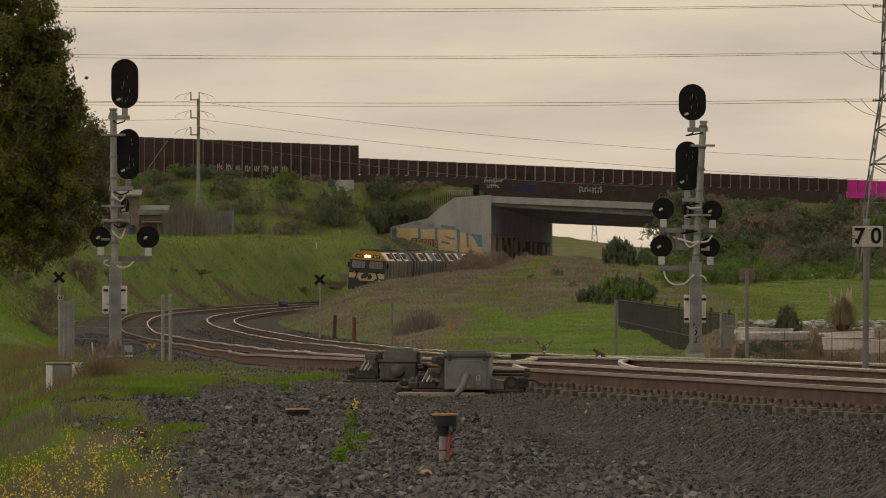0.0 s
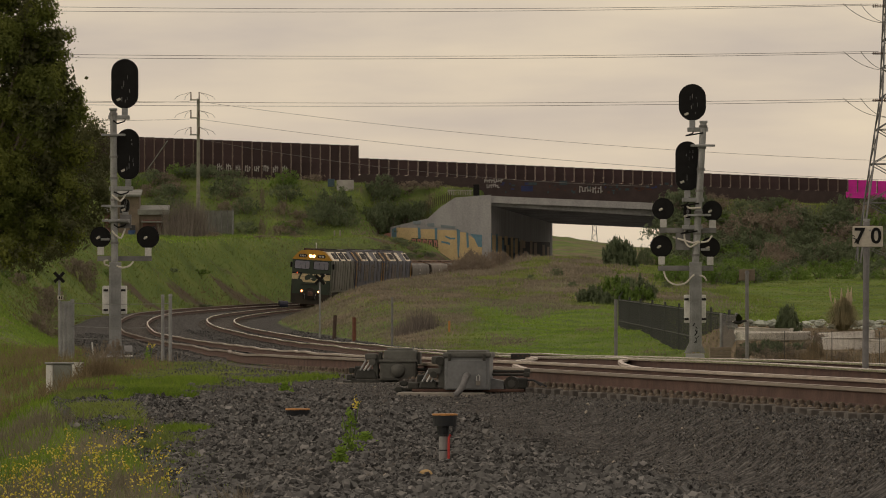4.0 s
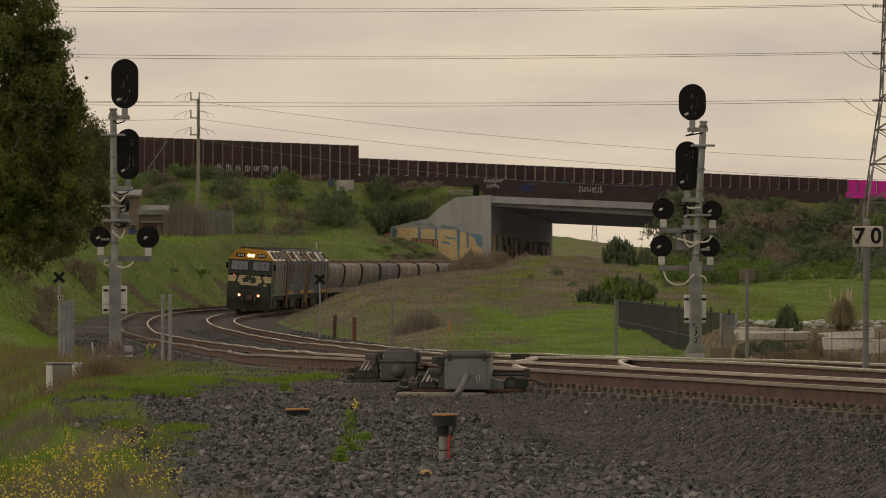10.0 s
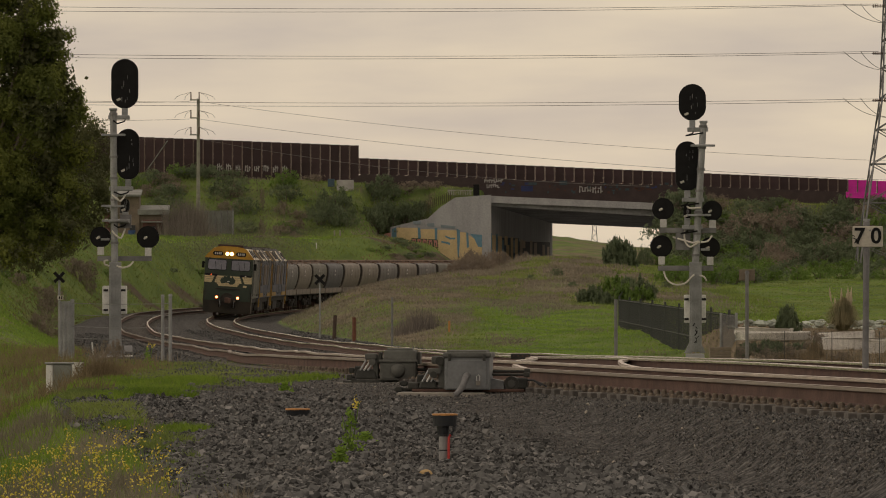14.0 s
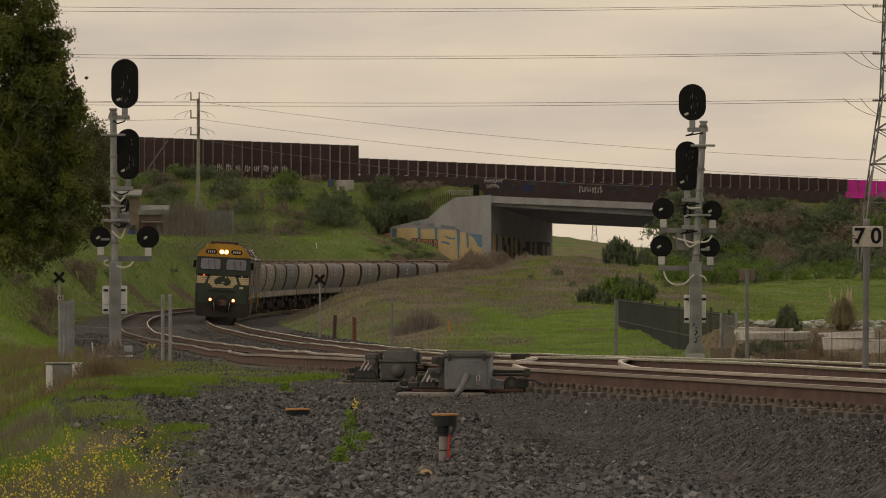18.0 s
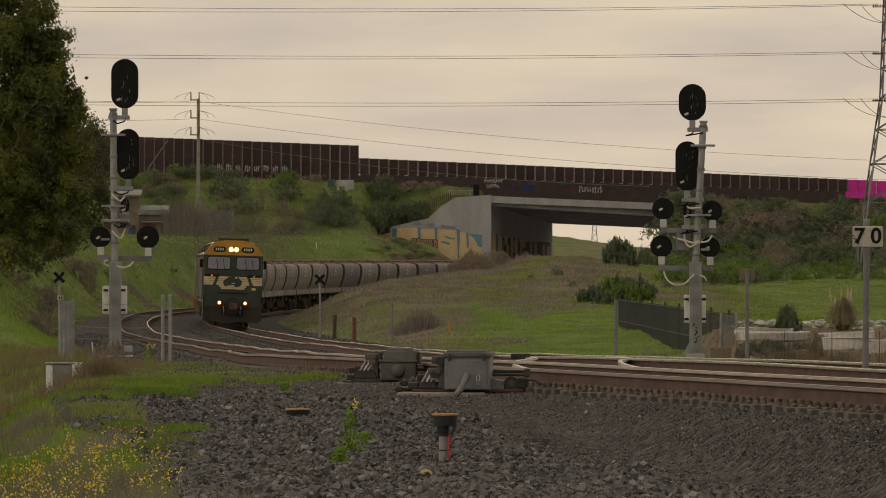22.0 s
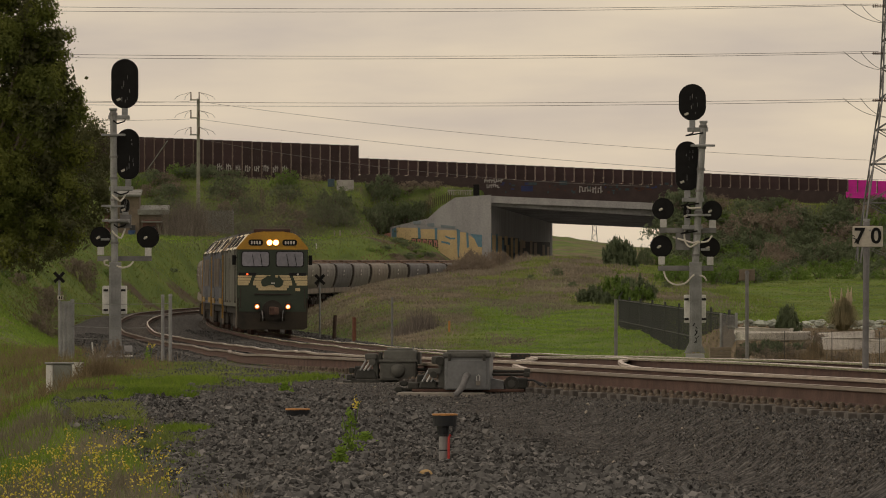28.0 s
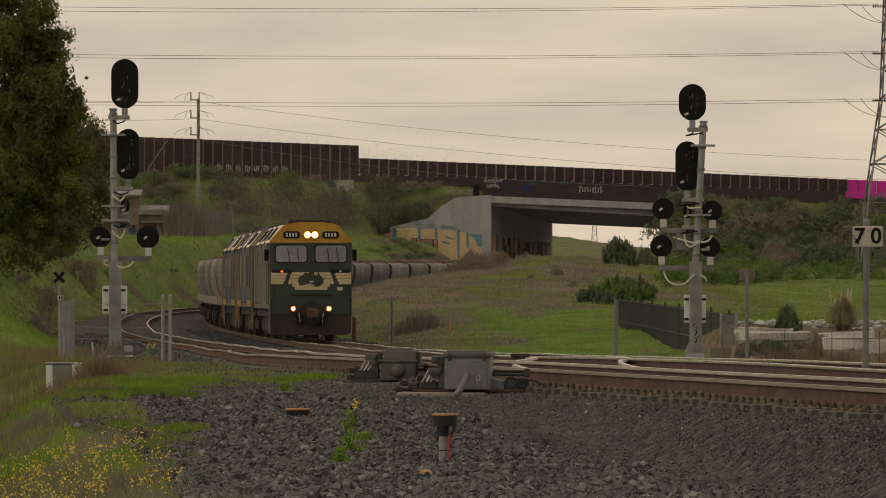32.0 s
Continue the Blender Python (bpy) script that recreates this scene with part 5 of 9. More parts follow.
def point_machine():
    """An electric point machine on its bearers: case with an inset front, lid, hand gear, drive rods, motor drum, conduit and padlock."""
    k = 85 / 13000
    m = thing("point_machine", ((830 - 784) * k, 85, 2.42 - (694 - 470) * k), "grey electric point machine with padlock and grey conduit", "point machine", "point machines", rz=-4)
    bm = bmesh.new()
    box(bm, (0.52, 0.7, 0.38), (0, 0, 0.22), bevel=0.014)
    body = part("case", bm, M_MACHINE, m)
    bm = bmesh.new()
    box(bm, (0.45, 0.02, 0.33), (0.0, -0.352, 0.205), bevel=0.008)
    part("front_plate", bm, M_MACHINE, body)
    bm = bmesh.new()
    box(bm, (0.56, 0.74, 0.06), (0.0, 0, 0.43), bevel=0.02)
    box(bm, (0.46, 0.62, 0.04), (-0.01, 0, 0.465), bevel=0.015)
    part("lid", bm, M_MACHINEOLD, m, "darker grimy lid")
    for dx in (-0.2, 0.2):
        bm = bmesh.new()
        box(bm, (0.035, 0.03, 0.08), (dx, -0.372, 0.405), bevel=0.006)
        part("lid_catch", bm, M_MACHINEDK, m)
    bm = bmesh.new()
    wire(bm, [(0.115, -0.372, 0.135), (0.113, -0.374, 0.185), (0.13, -0.376, 0.205), (0.147, -0.374, 0.185), (0.145, -0.372, 0.135)], 0.009, 6)
    part("shackle", bm, M_WHITE, body, "bright steel shackle")
    bm = bmesh.new()
    box(bm, (0.05, 0.03, 0.055), (0.13, -0.375, 0.11), bevel=0.008)
    part("padlock", bm, M_SLAB, body, "worn padlock")
    bm = bmesh.new()
    run = [(-0.0, -0.36, 0.20), (-0.005, -0.42, 0.195), (-0.02, -0.46, 0.15), (-0.04, -0.49, 0.08), (-0.075, -0.52, 0.02), (-0.12, -0.55, -0.03)]
    wire(bm, run, 0.036, 12)
    part("conduit", bm, M_POST, m, "grey flexible conduit", smooth=True)
    # one long pale bearer under the case and a shorter one beyond
    bm = bmesh.new()
    box(bm, (1.02, 0.26, 0.10), (-0.30, -0.26, -0.05), bevel=0.018)
    part("bearer", bm, M_SLAB, m, "pale timber bearer")
    bm = bmesh.new()
    box(bm, (1.3, 0.22, 0.08), (0.45, 0.35, -0.04), bevel=0.015)
    part("bearer", bm, M_SLAB, m, "pale timber bearer")
    bm = bmesh.new()
    box(bm, (1.3, 0.32, 0.035), (0.0, 0.0, 0.02), bevel=0.008)
    part("base_plate", bm, M_RUST, m)
    # open hand-throw gear: a post, two yokes, spindles and levers
    bm = bmesh.new()
    box(bm, (0.075, 0.22, 0.36), (-0.31, 0.0, 0.22), bevel=0.015)
    box(bm, (0.14, 0.16, 0.09), (-0.36, -0.02, 0.37), bevel=0.02)
    box(bm, (0.16, 0.18, 0.07), (-0.39, -0.04, 0.24), bevel=0.02)
    part("gear_frame", bm, M_MACHINEOLD, m)
    bm = bmesh.new()
    tube(bm, (-0.33, -0.15, 0.36), (-0.33, -0.05, 0.36), 0.05, seg=14)
    tube(bm, (-0.40, -0.15, 0.20), (-0.40, -0.05, 0.20), 0.04, seg=12)
    part("gear_cap", bm, M_MACHINEDK, m)
    for q in range(3):
        bm = bmesh.new()
        tube(bm, (-0.53 + 0.05 * q, -0.14, 0.12), (-0.455 + 0.045 * q, -0.10, 0.27 - 0.02 * q), 0.012, seg=6)
        part("throw_lever", bm, M_WHITE if q == 1 else M_STEEL, m)
    bm = bmesh.new()
    box(bm, (0.22, 0.2, 0.10), (-0.47, -0.04, 0.09), bevel=0.02, taper=0.75)
    box(bm, (0.13, 0.16, 0.09), (-0.64, -0.05, 0.07), bevel=0.025)
    box(bm, (0.09, 0.14, 0.14), (-0.56, 0.03, 0.13), bevel=0.02)
    part("crank_housing", bm, M_MACHINEDK, m)
    for z, x1 in ((0.10, -0.80), (0.03, -0.86)):
        bm = bmesh.new()
        tube(bm, (-0.3, -0.05, z), (x1, -0.02, z), 0.02, seg=8)
        box(bm, (0.07, 0.07, 0.06), (x1 + 0.05, -0.03, z), bevel=0.012)
        part("drive_rod", bm, M_MACHINEDK, m)
    # motor drum, lock rods and cables on the other side
    bm = bmesh.new()
    tube(bm, (0.50, -0.12, 0.10), (0.50, 0.14, 0.10), 0.085, seg=18)
    box(bm, (0.16, 0.2, 0.13), (0.60, 0.0, 0.10), bevel=0.02)
    part("motor_drum", bm, M_MACHINEDK, m)
    bm = bmesh.new()
    tube(bm, (0.50, -0.135, 0.10), (0.50, -0.12, 0.10), 0.045, seg=12)
    part("drum_cap", bm, M_MACHINEOLD, m)
    for z, y in ((0.235, 0.25), (0.20, 0.12)):
        bm = bmesh.new()
        tube(bm, (0.25, y, z), (0.66, y, z), 0.016, seg=8)
        box(bm, (0.07, 0.07, 0.06), (0.66, y, z), bevel=0.012)
        part("lock_rod", bm, M_MACHINEDK, m)
    bm = bmesh.new()
    prism(bm, [(0.26, 0.02), (0.42, 0.02), (0.40, 0.13), (0.26, 0.16)], "y", 0.26, (0, 0, 0))
    part("side_cover", bm, M_MACHINE, m)
    for q in range(2):
        bm = bmesh.new()
        wire(bm, [(0.66, -0.05, 0.14), (0.76, -0.08, 0.135), (0.85 + 0.05 * q, -0.12, 0.07), (0.97 + 0.06 * q, -0.2, -0.05)], 0.012, 6)
        part("cable", bm, M_BLACKPL, m)
    return m


def old_point_machine():
    """An older machine: a low belly with a round boss, a smaller lidded top and open iron gear at one side."""
    k = 96 / 13000
    m = thing("point_machine", ((706 - 784) * k, 96, 2.42 - (676 - 470) * k), "older dark grey point machine with rounded belly beside the rail", "point machine", "point machines", rz=-3)
    bm = bmesh.new()
    box(bm, (0.47, 0.5, 0.25), (0.0, 0, 0.14), bevel=0.04)
    body = part("case", bm, M_MACHINEOLD, m)
    bm = bmesh.new()
    tube(bm, (0.0, -0.30, 0.15), (0.0, -0.23, 0.15), 0.075, 0.105, 20)
    part("boss", bm, M_MACHINEOLD, body, smooth=True)
    bm = bmesh.new()
    box(bm, (0.50, 0.54, 0.035), (0.0, 0, 0.275), bevel=0.012)
    part("rim", bm, M_MACHINEOLD, m)
    bm = bmesh.new()
    box(bm, (0.44, 0.42, 0.13), (0.02, 0.03, 0.35), bevel=0.02, taper=0.94)
    box(bm, (0.34, 0.36, 0.03), (0.02, 0.03, 0.425), bevel=0.012)
    part("lid", bm, M_MACHINEOLD, m)
    for dx in (-0.24, 0.27):
        bm = bmesh.new()
        box(bm, (0.04, 0.3, 0.16), (dx, 0.0, 0.31), bevel=0.012)
        part("lug", bm, M_MACHINEDK, m)
    bm = bmesh.new()
    box(bm, (0.07, 0.2, 0.30), (-0.30, 0.0, 0.20), bevel=0.015)
    box(bm, (0.16, 0.18, 0.08), (-0.36, -0.03, 0.33), bevel=0.02)
    tube(bm, (-0.34, -0.16, 0.26), (-0.34, -0.04, 0.26), 0.045, seg=12)
    part("gear_frame", bm, M_MACHINEOLD, m)
    for q in range(3):
        bm = bmesh.new()
        tube(bm, (-0.50 + 0.05 * q, -0.12, 0.15), (-0.42 + 0.045 * q, -0.09, 0.29 - 0.02 * q), 0.012, seg=6)
        part("throw_lever", bm, M_WHITE if q == 1 else M_STEEL, m)
    bm = bmesh.new()
    box(bm, (0.30, 0.2, 0.13), (-0.42, -0.02, 0.10), bevel=0.025, taper=0.8)
    box(bm, (0.10, 0.16, 0.17), (-0.53, 0.02, 0.12), bevel=0.02)
    part("crank_housing", bm, M_MACHINEDK, m)
    for z, x1, y in ((0.15, -0.66, 0.03), (0.06, -0.68, -0.04), (0.01, -0.62, -0.10)):
        bm = bmesh.new()
        tube(bm, (-0.2, y, z), (x1, y, z), 0.02, seg=8)
        box(bm, (0.07, 0.08, 0.07), (x1 + 0.04, y, z), bevel=0.012)
        part("drive_rod", bm, M_MACHINEDK, m)
    bm = bmesh.new()
    tube(bm, (0.22, 0.05, 0.16), (0.62, 0.05, 0.16), 0.02, seg=8)
    tube(bm, (0.22, 0.0, 0.08), (0.50, 0.0, 0.08), 0.045, seg=10)
    part("lock_rod", bm, M_MACHINEDK, m)
    bm = bmesh.new()
    box(bm, (1.25, 0.3, 0.035), (-0.1, 0.0, -0.005), bevel=0.008)
    part("base_plate", bm, M_MACHINEDK, m)
    bm = bmesh.new()
    box(bm, (1.1, 0.24, 0.10), (-0.28, -0.08, -0.06), bevel=0.015)
    part("bearer", bm, M_SLAB, m, "pale timber bearer")
    return m


point_machine()
old_point_machine()


def rail_clips():
    """Rounded rail fastenings along the near rail, and its joint plates."""
    rnd = random.Random(3)
    bm = bmesh.new()
    tube(bm, (0, 0, -0.05), (0, 0, 0.008), 0.034, 0.031, 8)
    tube(bm, (0, 0, 0.004), (0, 0, 0.022), 0.024, 0.017, 7)
    box(bm, (0.09, 0.09, 0.05), (0, 0.02, -0.055), bevel=0.012)
    me = bpy.data.meshes.new("rail_clip")
    bm.to_mesh(me)
    bm.free()
    me.materials.append(M_CLIP)
    y = 54.2
    while y < 118:
        x = float(track_a(y)) - GAUGE
        m = float(track_a(y + 0.5) - track_a(y - 0.5))
        for dx in (-0.13, -0.27):
            ob = new("rail_clip", me)
            ob.parent = line_a
            ob.matrix_basis = pose(x + dx, y + rnd.uniform(-0.03, 0.03), float(rail_za(y)) - 0.165 - 0.035 * (dx < -0.2) + rnd.uniform(-0.008, 0.008), rnd.uniform(-8, 8), 0, rnd.uniform(-12, 12) + 5)
        y += 0.42


M_CLIP = mat("rusty_dusty_clip", (0.175, 0.145, 0.112), (0.10, 0.080, 0.063), 9.0, 0.9, 0.0, 0.3, var=0.35)
rail_clips()


def cable_post(px, base_py, Y, cap_py, label):
    k = Y / 13000
    h = (base_py - cap_py) * k
    p = thing("cable_marker_post", ((px - 784) * k, Y, 2.42 - (base_py - 470) * k), label, "marker post")
    bm = bmesh.new()
    tube(bm, (0, 0, -0.05), (0, 0, h - 0.1), 0.046, seg=16)
    pipe = part("pipe", bm, M_PVC, p)
    for z in (0.03, 0.17):
        bm = bmesh.new()
        tube(bm, (0, 0, z + 0.1), (0, 0, z + 0.112), 0.049, seg=16)
        part("strap", bm, M_BLACKPL, pipe)
    bm = bmesh.new()
    tube(bm, (-0.005, 0, h - 0.20), (-0.005, 0, h - 0.10), 0.055, 0.064, 18)
    tube(bm, (0.012, 0, h - 0.115), (0.012, 0, h - 0.01), 0.112, 0.122, 26)
    part("cap", bm, M_BLACKPL, p, "black flared cap")
    bm = bmesh.new()
    tube(bm, (0.012, 0, h - 0.012), (0.012, 0, h + 0.004), 0.126, 0.122, 26)
    part("cap_top", bm, M_ORANGE, p, "faded orange disc")
    bm = bmesh.new()
    wire(bm, [(0.105, -0.03, h - 0.11), (0.10, -0.035, h - 0.15), (0.082, -0.04, h - 0.185), (0.068, -0.045, h - 0.20)], 0.016, 8)
    part("cable_sheath", bm, M_BLACKPL, p, "black cable sheath")
    bm = bmesh.new()
    wire(bm, [(0.068, -0.045, h - 0.20), (0.052, -0.05, h - 0.225), (0.05, -0.05, h - 0.30), (0.048, -0.05, 0.0)], 0.013, 8)
    part("red_cable", bm, M_REDCABLE, p, "red cable")
    return p


cable_post(785, 822, 71, 733, "grey pipe post with black and orange cap and red cable")
c2 = thing("marker_post", (-1.582, 80, gz(-1.582, 80) + 0.02), "low black marker cap with faded orange top in ballast", "marker post")
bm = bmesh.new()
tube(bm, (0, 0, -0.06), (0, 0, 0.07), 0.10, 0.135, 20)
part("cap", bm, M_BLACKPL, c2)
bm = bmesh.new()
tube(bm, (0, 0, 0.068), (0, 0, 0.085), 0.137, 0.133, 20)
part("cap_top", bm, M_ORANGE, c2, "faded orange disc")


def equipment_box():
    k = 140 / 13000
    b = thing("equipment_box", (-7.312, 140, -0.122), "grey steel trackside equipment box in dry grass", "equipment box", rz=28)
    bm = bmesh.new()
    box(bm, (0.40, 0.30, 0.66), (0, 0, 0.33), bevel=0.015)
    part("case", bm, M_TIN, b)
    bm = bmesh.new()
    box(bm, (0.36, 0.02, 0.60), (0, -0.16, 0.34), bevel=0.008)
    part("door", bm, M_TIN, b)
    for z0, z1 in ((0.02, 0.24), (0.25, 0.64)):
        bm = bmesh.new()
        box(bm, (0.02, 0.27, z1 - z0), (-0.208, 0, (z0 + z1) / 2), bevel=0.006)
        part("side_panel", bm, M_WHITE, b, "pale side panel")
    bm = bmesh.new()
    box(bm, (0.46, 0.36, 0.04), (0, 0, 0.675), bevel=0.012)
    part("lid", bm, M_STEEL, b)
    u = thing("upturned_tub", (-7.089, 142, 0.268 - 0.0), "small white plastic tub on a stake", "tub")
    bm = bmesh.new()
    tube(bm, (0, 0, 0.0), (0, 0, 0.28), 0.115, 0.145, 18)
    part("tub", bm, M_WHITE, u)
    bm = bmesh.new()
    tube(bm, (0, 0, -0.6), (0, 0, 0.02), 0.04, seg=8)
    part("stake", bm, M_STUB, u)


equipment_box()


def simple_post(name, px, top_py, base_py, Y, r, m, label, lean=0.0, cap=False, square=False):
    k = Y / 13000
    h = (base_py - top_py) * k
    p = thing(name, ((px - 784) * k, Y, 2.42 - (base_py - 470) * k), label, "post")
    bm = bmesh.new()
    if square:
        box(bm, (2 * r, 2 * r, h + 0.6), (0, 0, h / 2 - 0.3), bevel=r * 0.25)
    else:
        tube(bm, (0, 0, -0.6), (lean, 0, h), r, r * 0.95, 12)
    part("shaft", bm, m, p)
    if cap:
        bm = bmesh.new()
        tube(bm, (lean, 0, h), (lean, 0, h + 0.04), r * 1.25, r * 0.8, 12)
        part("cap", bm, m, p)
    return p


simple_post("fence_post", 288, 525, 641, 152, 0.036, M_STEEL, "galvanised round fence post near the signal", cap=True)
simple_post("fence_post", 301.5, 524, 645, 149, 0.038, M_STEEL, "galvanised round fence post near the signal", cap=True)
simple_post("timber_stub", 590, 558, 601, 308, 0.08, M_STUB, "dark leaning timber stub post in grass", lean=0.08)
simple_post("rusty_post", 627, 562, 605, 293, 0.08, M_RUSTPOST, "short rust-brown steel post in grass")
simple_post("steel_post", 694, 526, 612, 269.5, 0.045, M_POST, "slim dark grey steel post")
simple_post("steel_post", 1090, 530, 628, 178, 0.042, M_POST, "slim grey steel post by the fence")
simple_post("survey_peg", 795, 568, 588, 285, 0.045, M_ORANGE, "small orange and white survey peg in grass")
simple_post("marker_peg", 560, 430, 440, 659, 0.055, M_WHITE, "small white peg on the grassy bank")
simple_post("marker_peg", 592, 408, 417, 726, 0.08, M_SLAB, "small pale peg on the grassy bank")
simple_post("marker_peg", 602, 408, 417, 726, 0.08, M_SLAB, "small pale peg on the grassy bank")


def cross_sign(px, py, base_py, Y, size, plate):
    k = Y / 13000
    h = (base_py - py) * k
    s = thing("crossed_board_sign", ((px - 784) * k, Y, 2.42 - (base_py - 470) * k), "black crossed board on a slim grey post", "sign", "crossed board signs")
    bm = bmesh.new()
    tube(bm, (0, 0, -0.8), (0, 0, h + 0.1), 0.038, seg=10)
    part("post", bm, M_STEEL, s)
    for a in (45, -45):
        bm = bmesh.new()
        box(bm, (size * 1.3, 0.03, size * 0.30), (0, -0.06 - (0.02 if a > 0 else 0), h), (0, a, 0), bevel=0.008)
        part("board", bm, M_BLACK, s)
    if plate:
        bm = bmesh.new()
        box(bm, (0.19, 0.02, 0.13), (0.04, -0.06, h - 36 * k), bevel=0.006)
        pl = part("number_plate", bm, M_SIGN, s, "small white plate with dark bars")
        for dx in (-0.035, 0.04):
            bm = bmesh.new()
            box(bm, (0.04, 0.01, 0.09), (0.04 + dx, -0.075, h - 36 * k))
            part("bar", bm, M_BLACK, pl)


cross_sign(105, 491, 606, 235, 0.34, True)
cross_sign(566, 495, 599, 316, 0.43, False)


def text_piece(body, size, at, rz, m, parent):
    cu = bpy.data.curves.new("letters", "FONT")
    cu.body, cu.size, cu.extrude, cu.align_x, cu.align_y = body, size, 0.006, "CENTER", "CENTER"
    cu.offset = 0.006
    tmp = bpy.data.objects.new("letters", cu)
    scene.collection.objects.link(tmp)
    dg = bpy.context.evaluated_depsgraph_get()
    me = bpy.data.meshes.new_from_object(tmp.evaluated_get(dg))
    bpy.data.objects.remove(tmp)
    bpy.data.curves.remove(cu)
    me.materials.clear()
    me.materials.append(m)
    ob = new("numeral", me)
    ob.parent = parent
    ob.matrix_basis = pose(*at, 90, 0, rz)
    return ob


def speed_sign():
    k = 93 / 13000
    s = thing("speed_sign", (5.344, 93, 1.054), "white speed board reading 70 on a dark steel post", "sign")
    h = 261 * k
    bm = bmesh.new()
    tube(bm, (0, 0, -0.3), (0.02, 0, h + 0.05), 0.040, seg=14)
    part("post", bm, M_POST, s)
    bm = bmesh.new()
    tube(bm, (0.02, 0, h + 0.04), (0.02, 0, h + 0.09), 0.035, seg=10)
    box(bm, (0.09, 0.06, 0.02), (0.02, 0, h + 0.07), bevel=0.005)
    part("clamp", bm, M_STEEL, s)
    bm = bmesh.new()
    box(bm, (54 * k, 0.02, 37 * k), (0.03, -0.055, h - 19 * k), bevel=0.012)
    bd = part("board", bm, M_SIGN, s, "aged white board")
    text_piece("7", 0.275, (-0.075, -0.068, h - 19 * k), 0, M_BLACK, bd)
    text_piece("0", 0.275, (0.135, -0.068, h - 19 * k), 0, M_BLACK, bd)
    bm = bmesh.new()
    for x, z, w, hh in ((-0.13, -0.03, 0.05, 0.012), (-0.125, -0.06, 0.012, 0.06), (-0.10, -0.085, 0.05, 0.012), (-0.15, 0.01, 0.04, 0.01)):
        box(bm, (w, 0.004, hh), (x, -0.069, h - 19 * k + z), (0, 25, 0))
    part("scrawl", bm, M_BLACK, bd, "black scrawled mark")
    for x in (-0.02, 0.06):
        bm = bmesh.new()
        tube(bm, (x, -0.072, h - 8 * k), (x, -0.06, h - 8 * k), 0.012, seg=8)
        part("bolt", bm, M_STEEL, bd)


speed_sign()


def back_sign():
    Y = 165
    k = Y / 13000
    s = thing("sign_seen_from_behind", (6.828, Y, 0.262), "brown-grey sign plate seen from behind on a post", "sign")
    bm = bmesh.new()
    tube(bm, (0, 0, -0.4), (0, 0, 161 * k), 0.04, seg=12)
    part("post", bm, M_POST, s)
    bm = bmesh.new()
    box(bm, (28 * k, 0.03, 20 * k), (0, 0.05, 153 * k), bevel=0.01)
    part("plate", bm, M_SHACK, s)
    bm = bmesh.new()
    box(bm, (0.1, 0.05, 0.04), (0, 0.01, 157 * k), bevel=0.008)
    part("clamp", bm, M_STEEL, s)


back_sign()


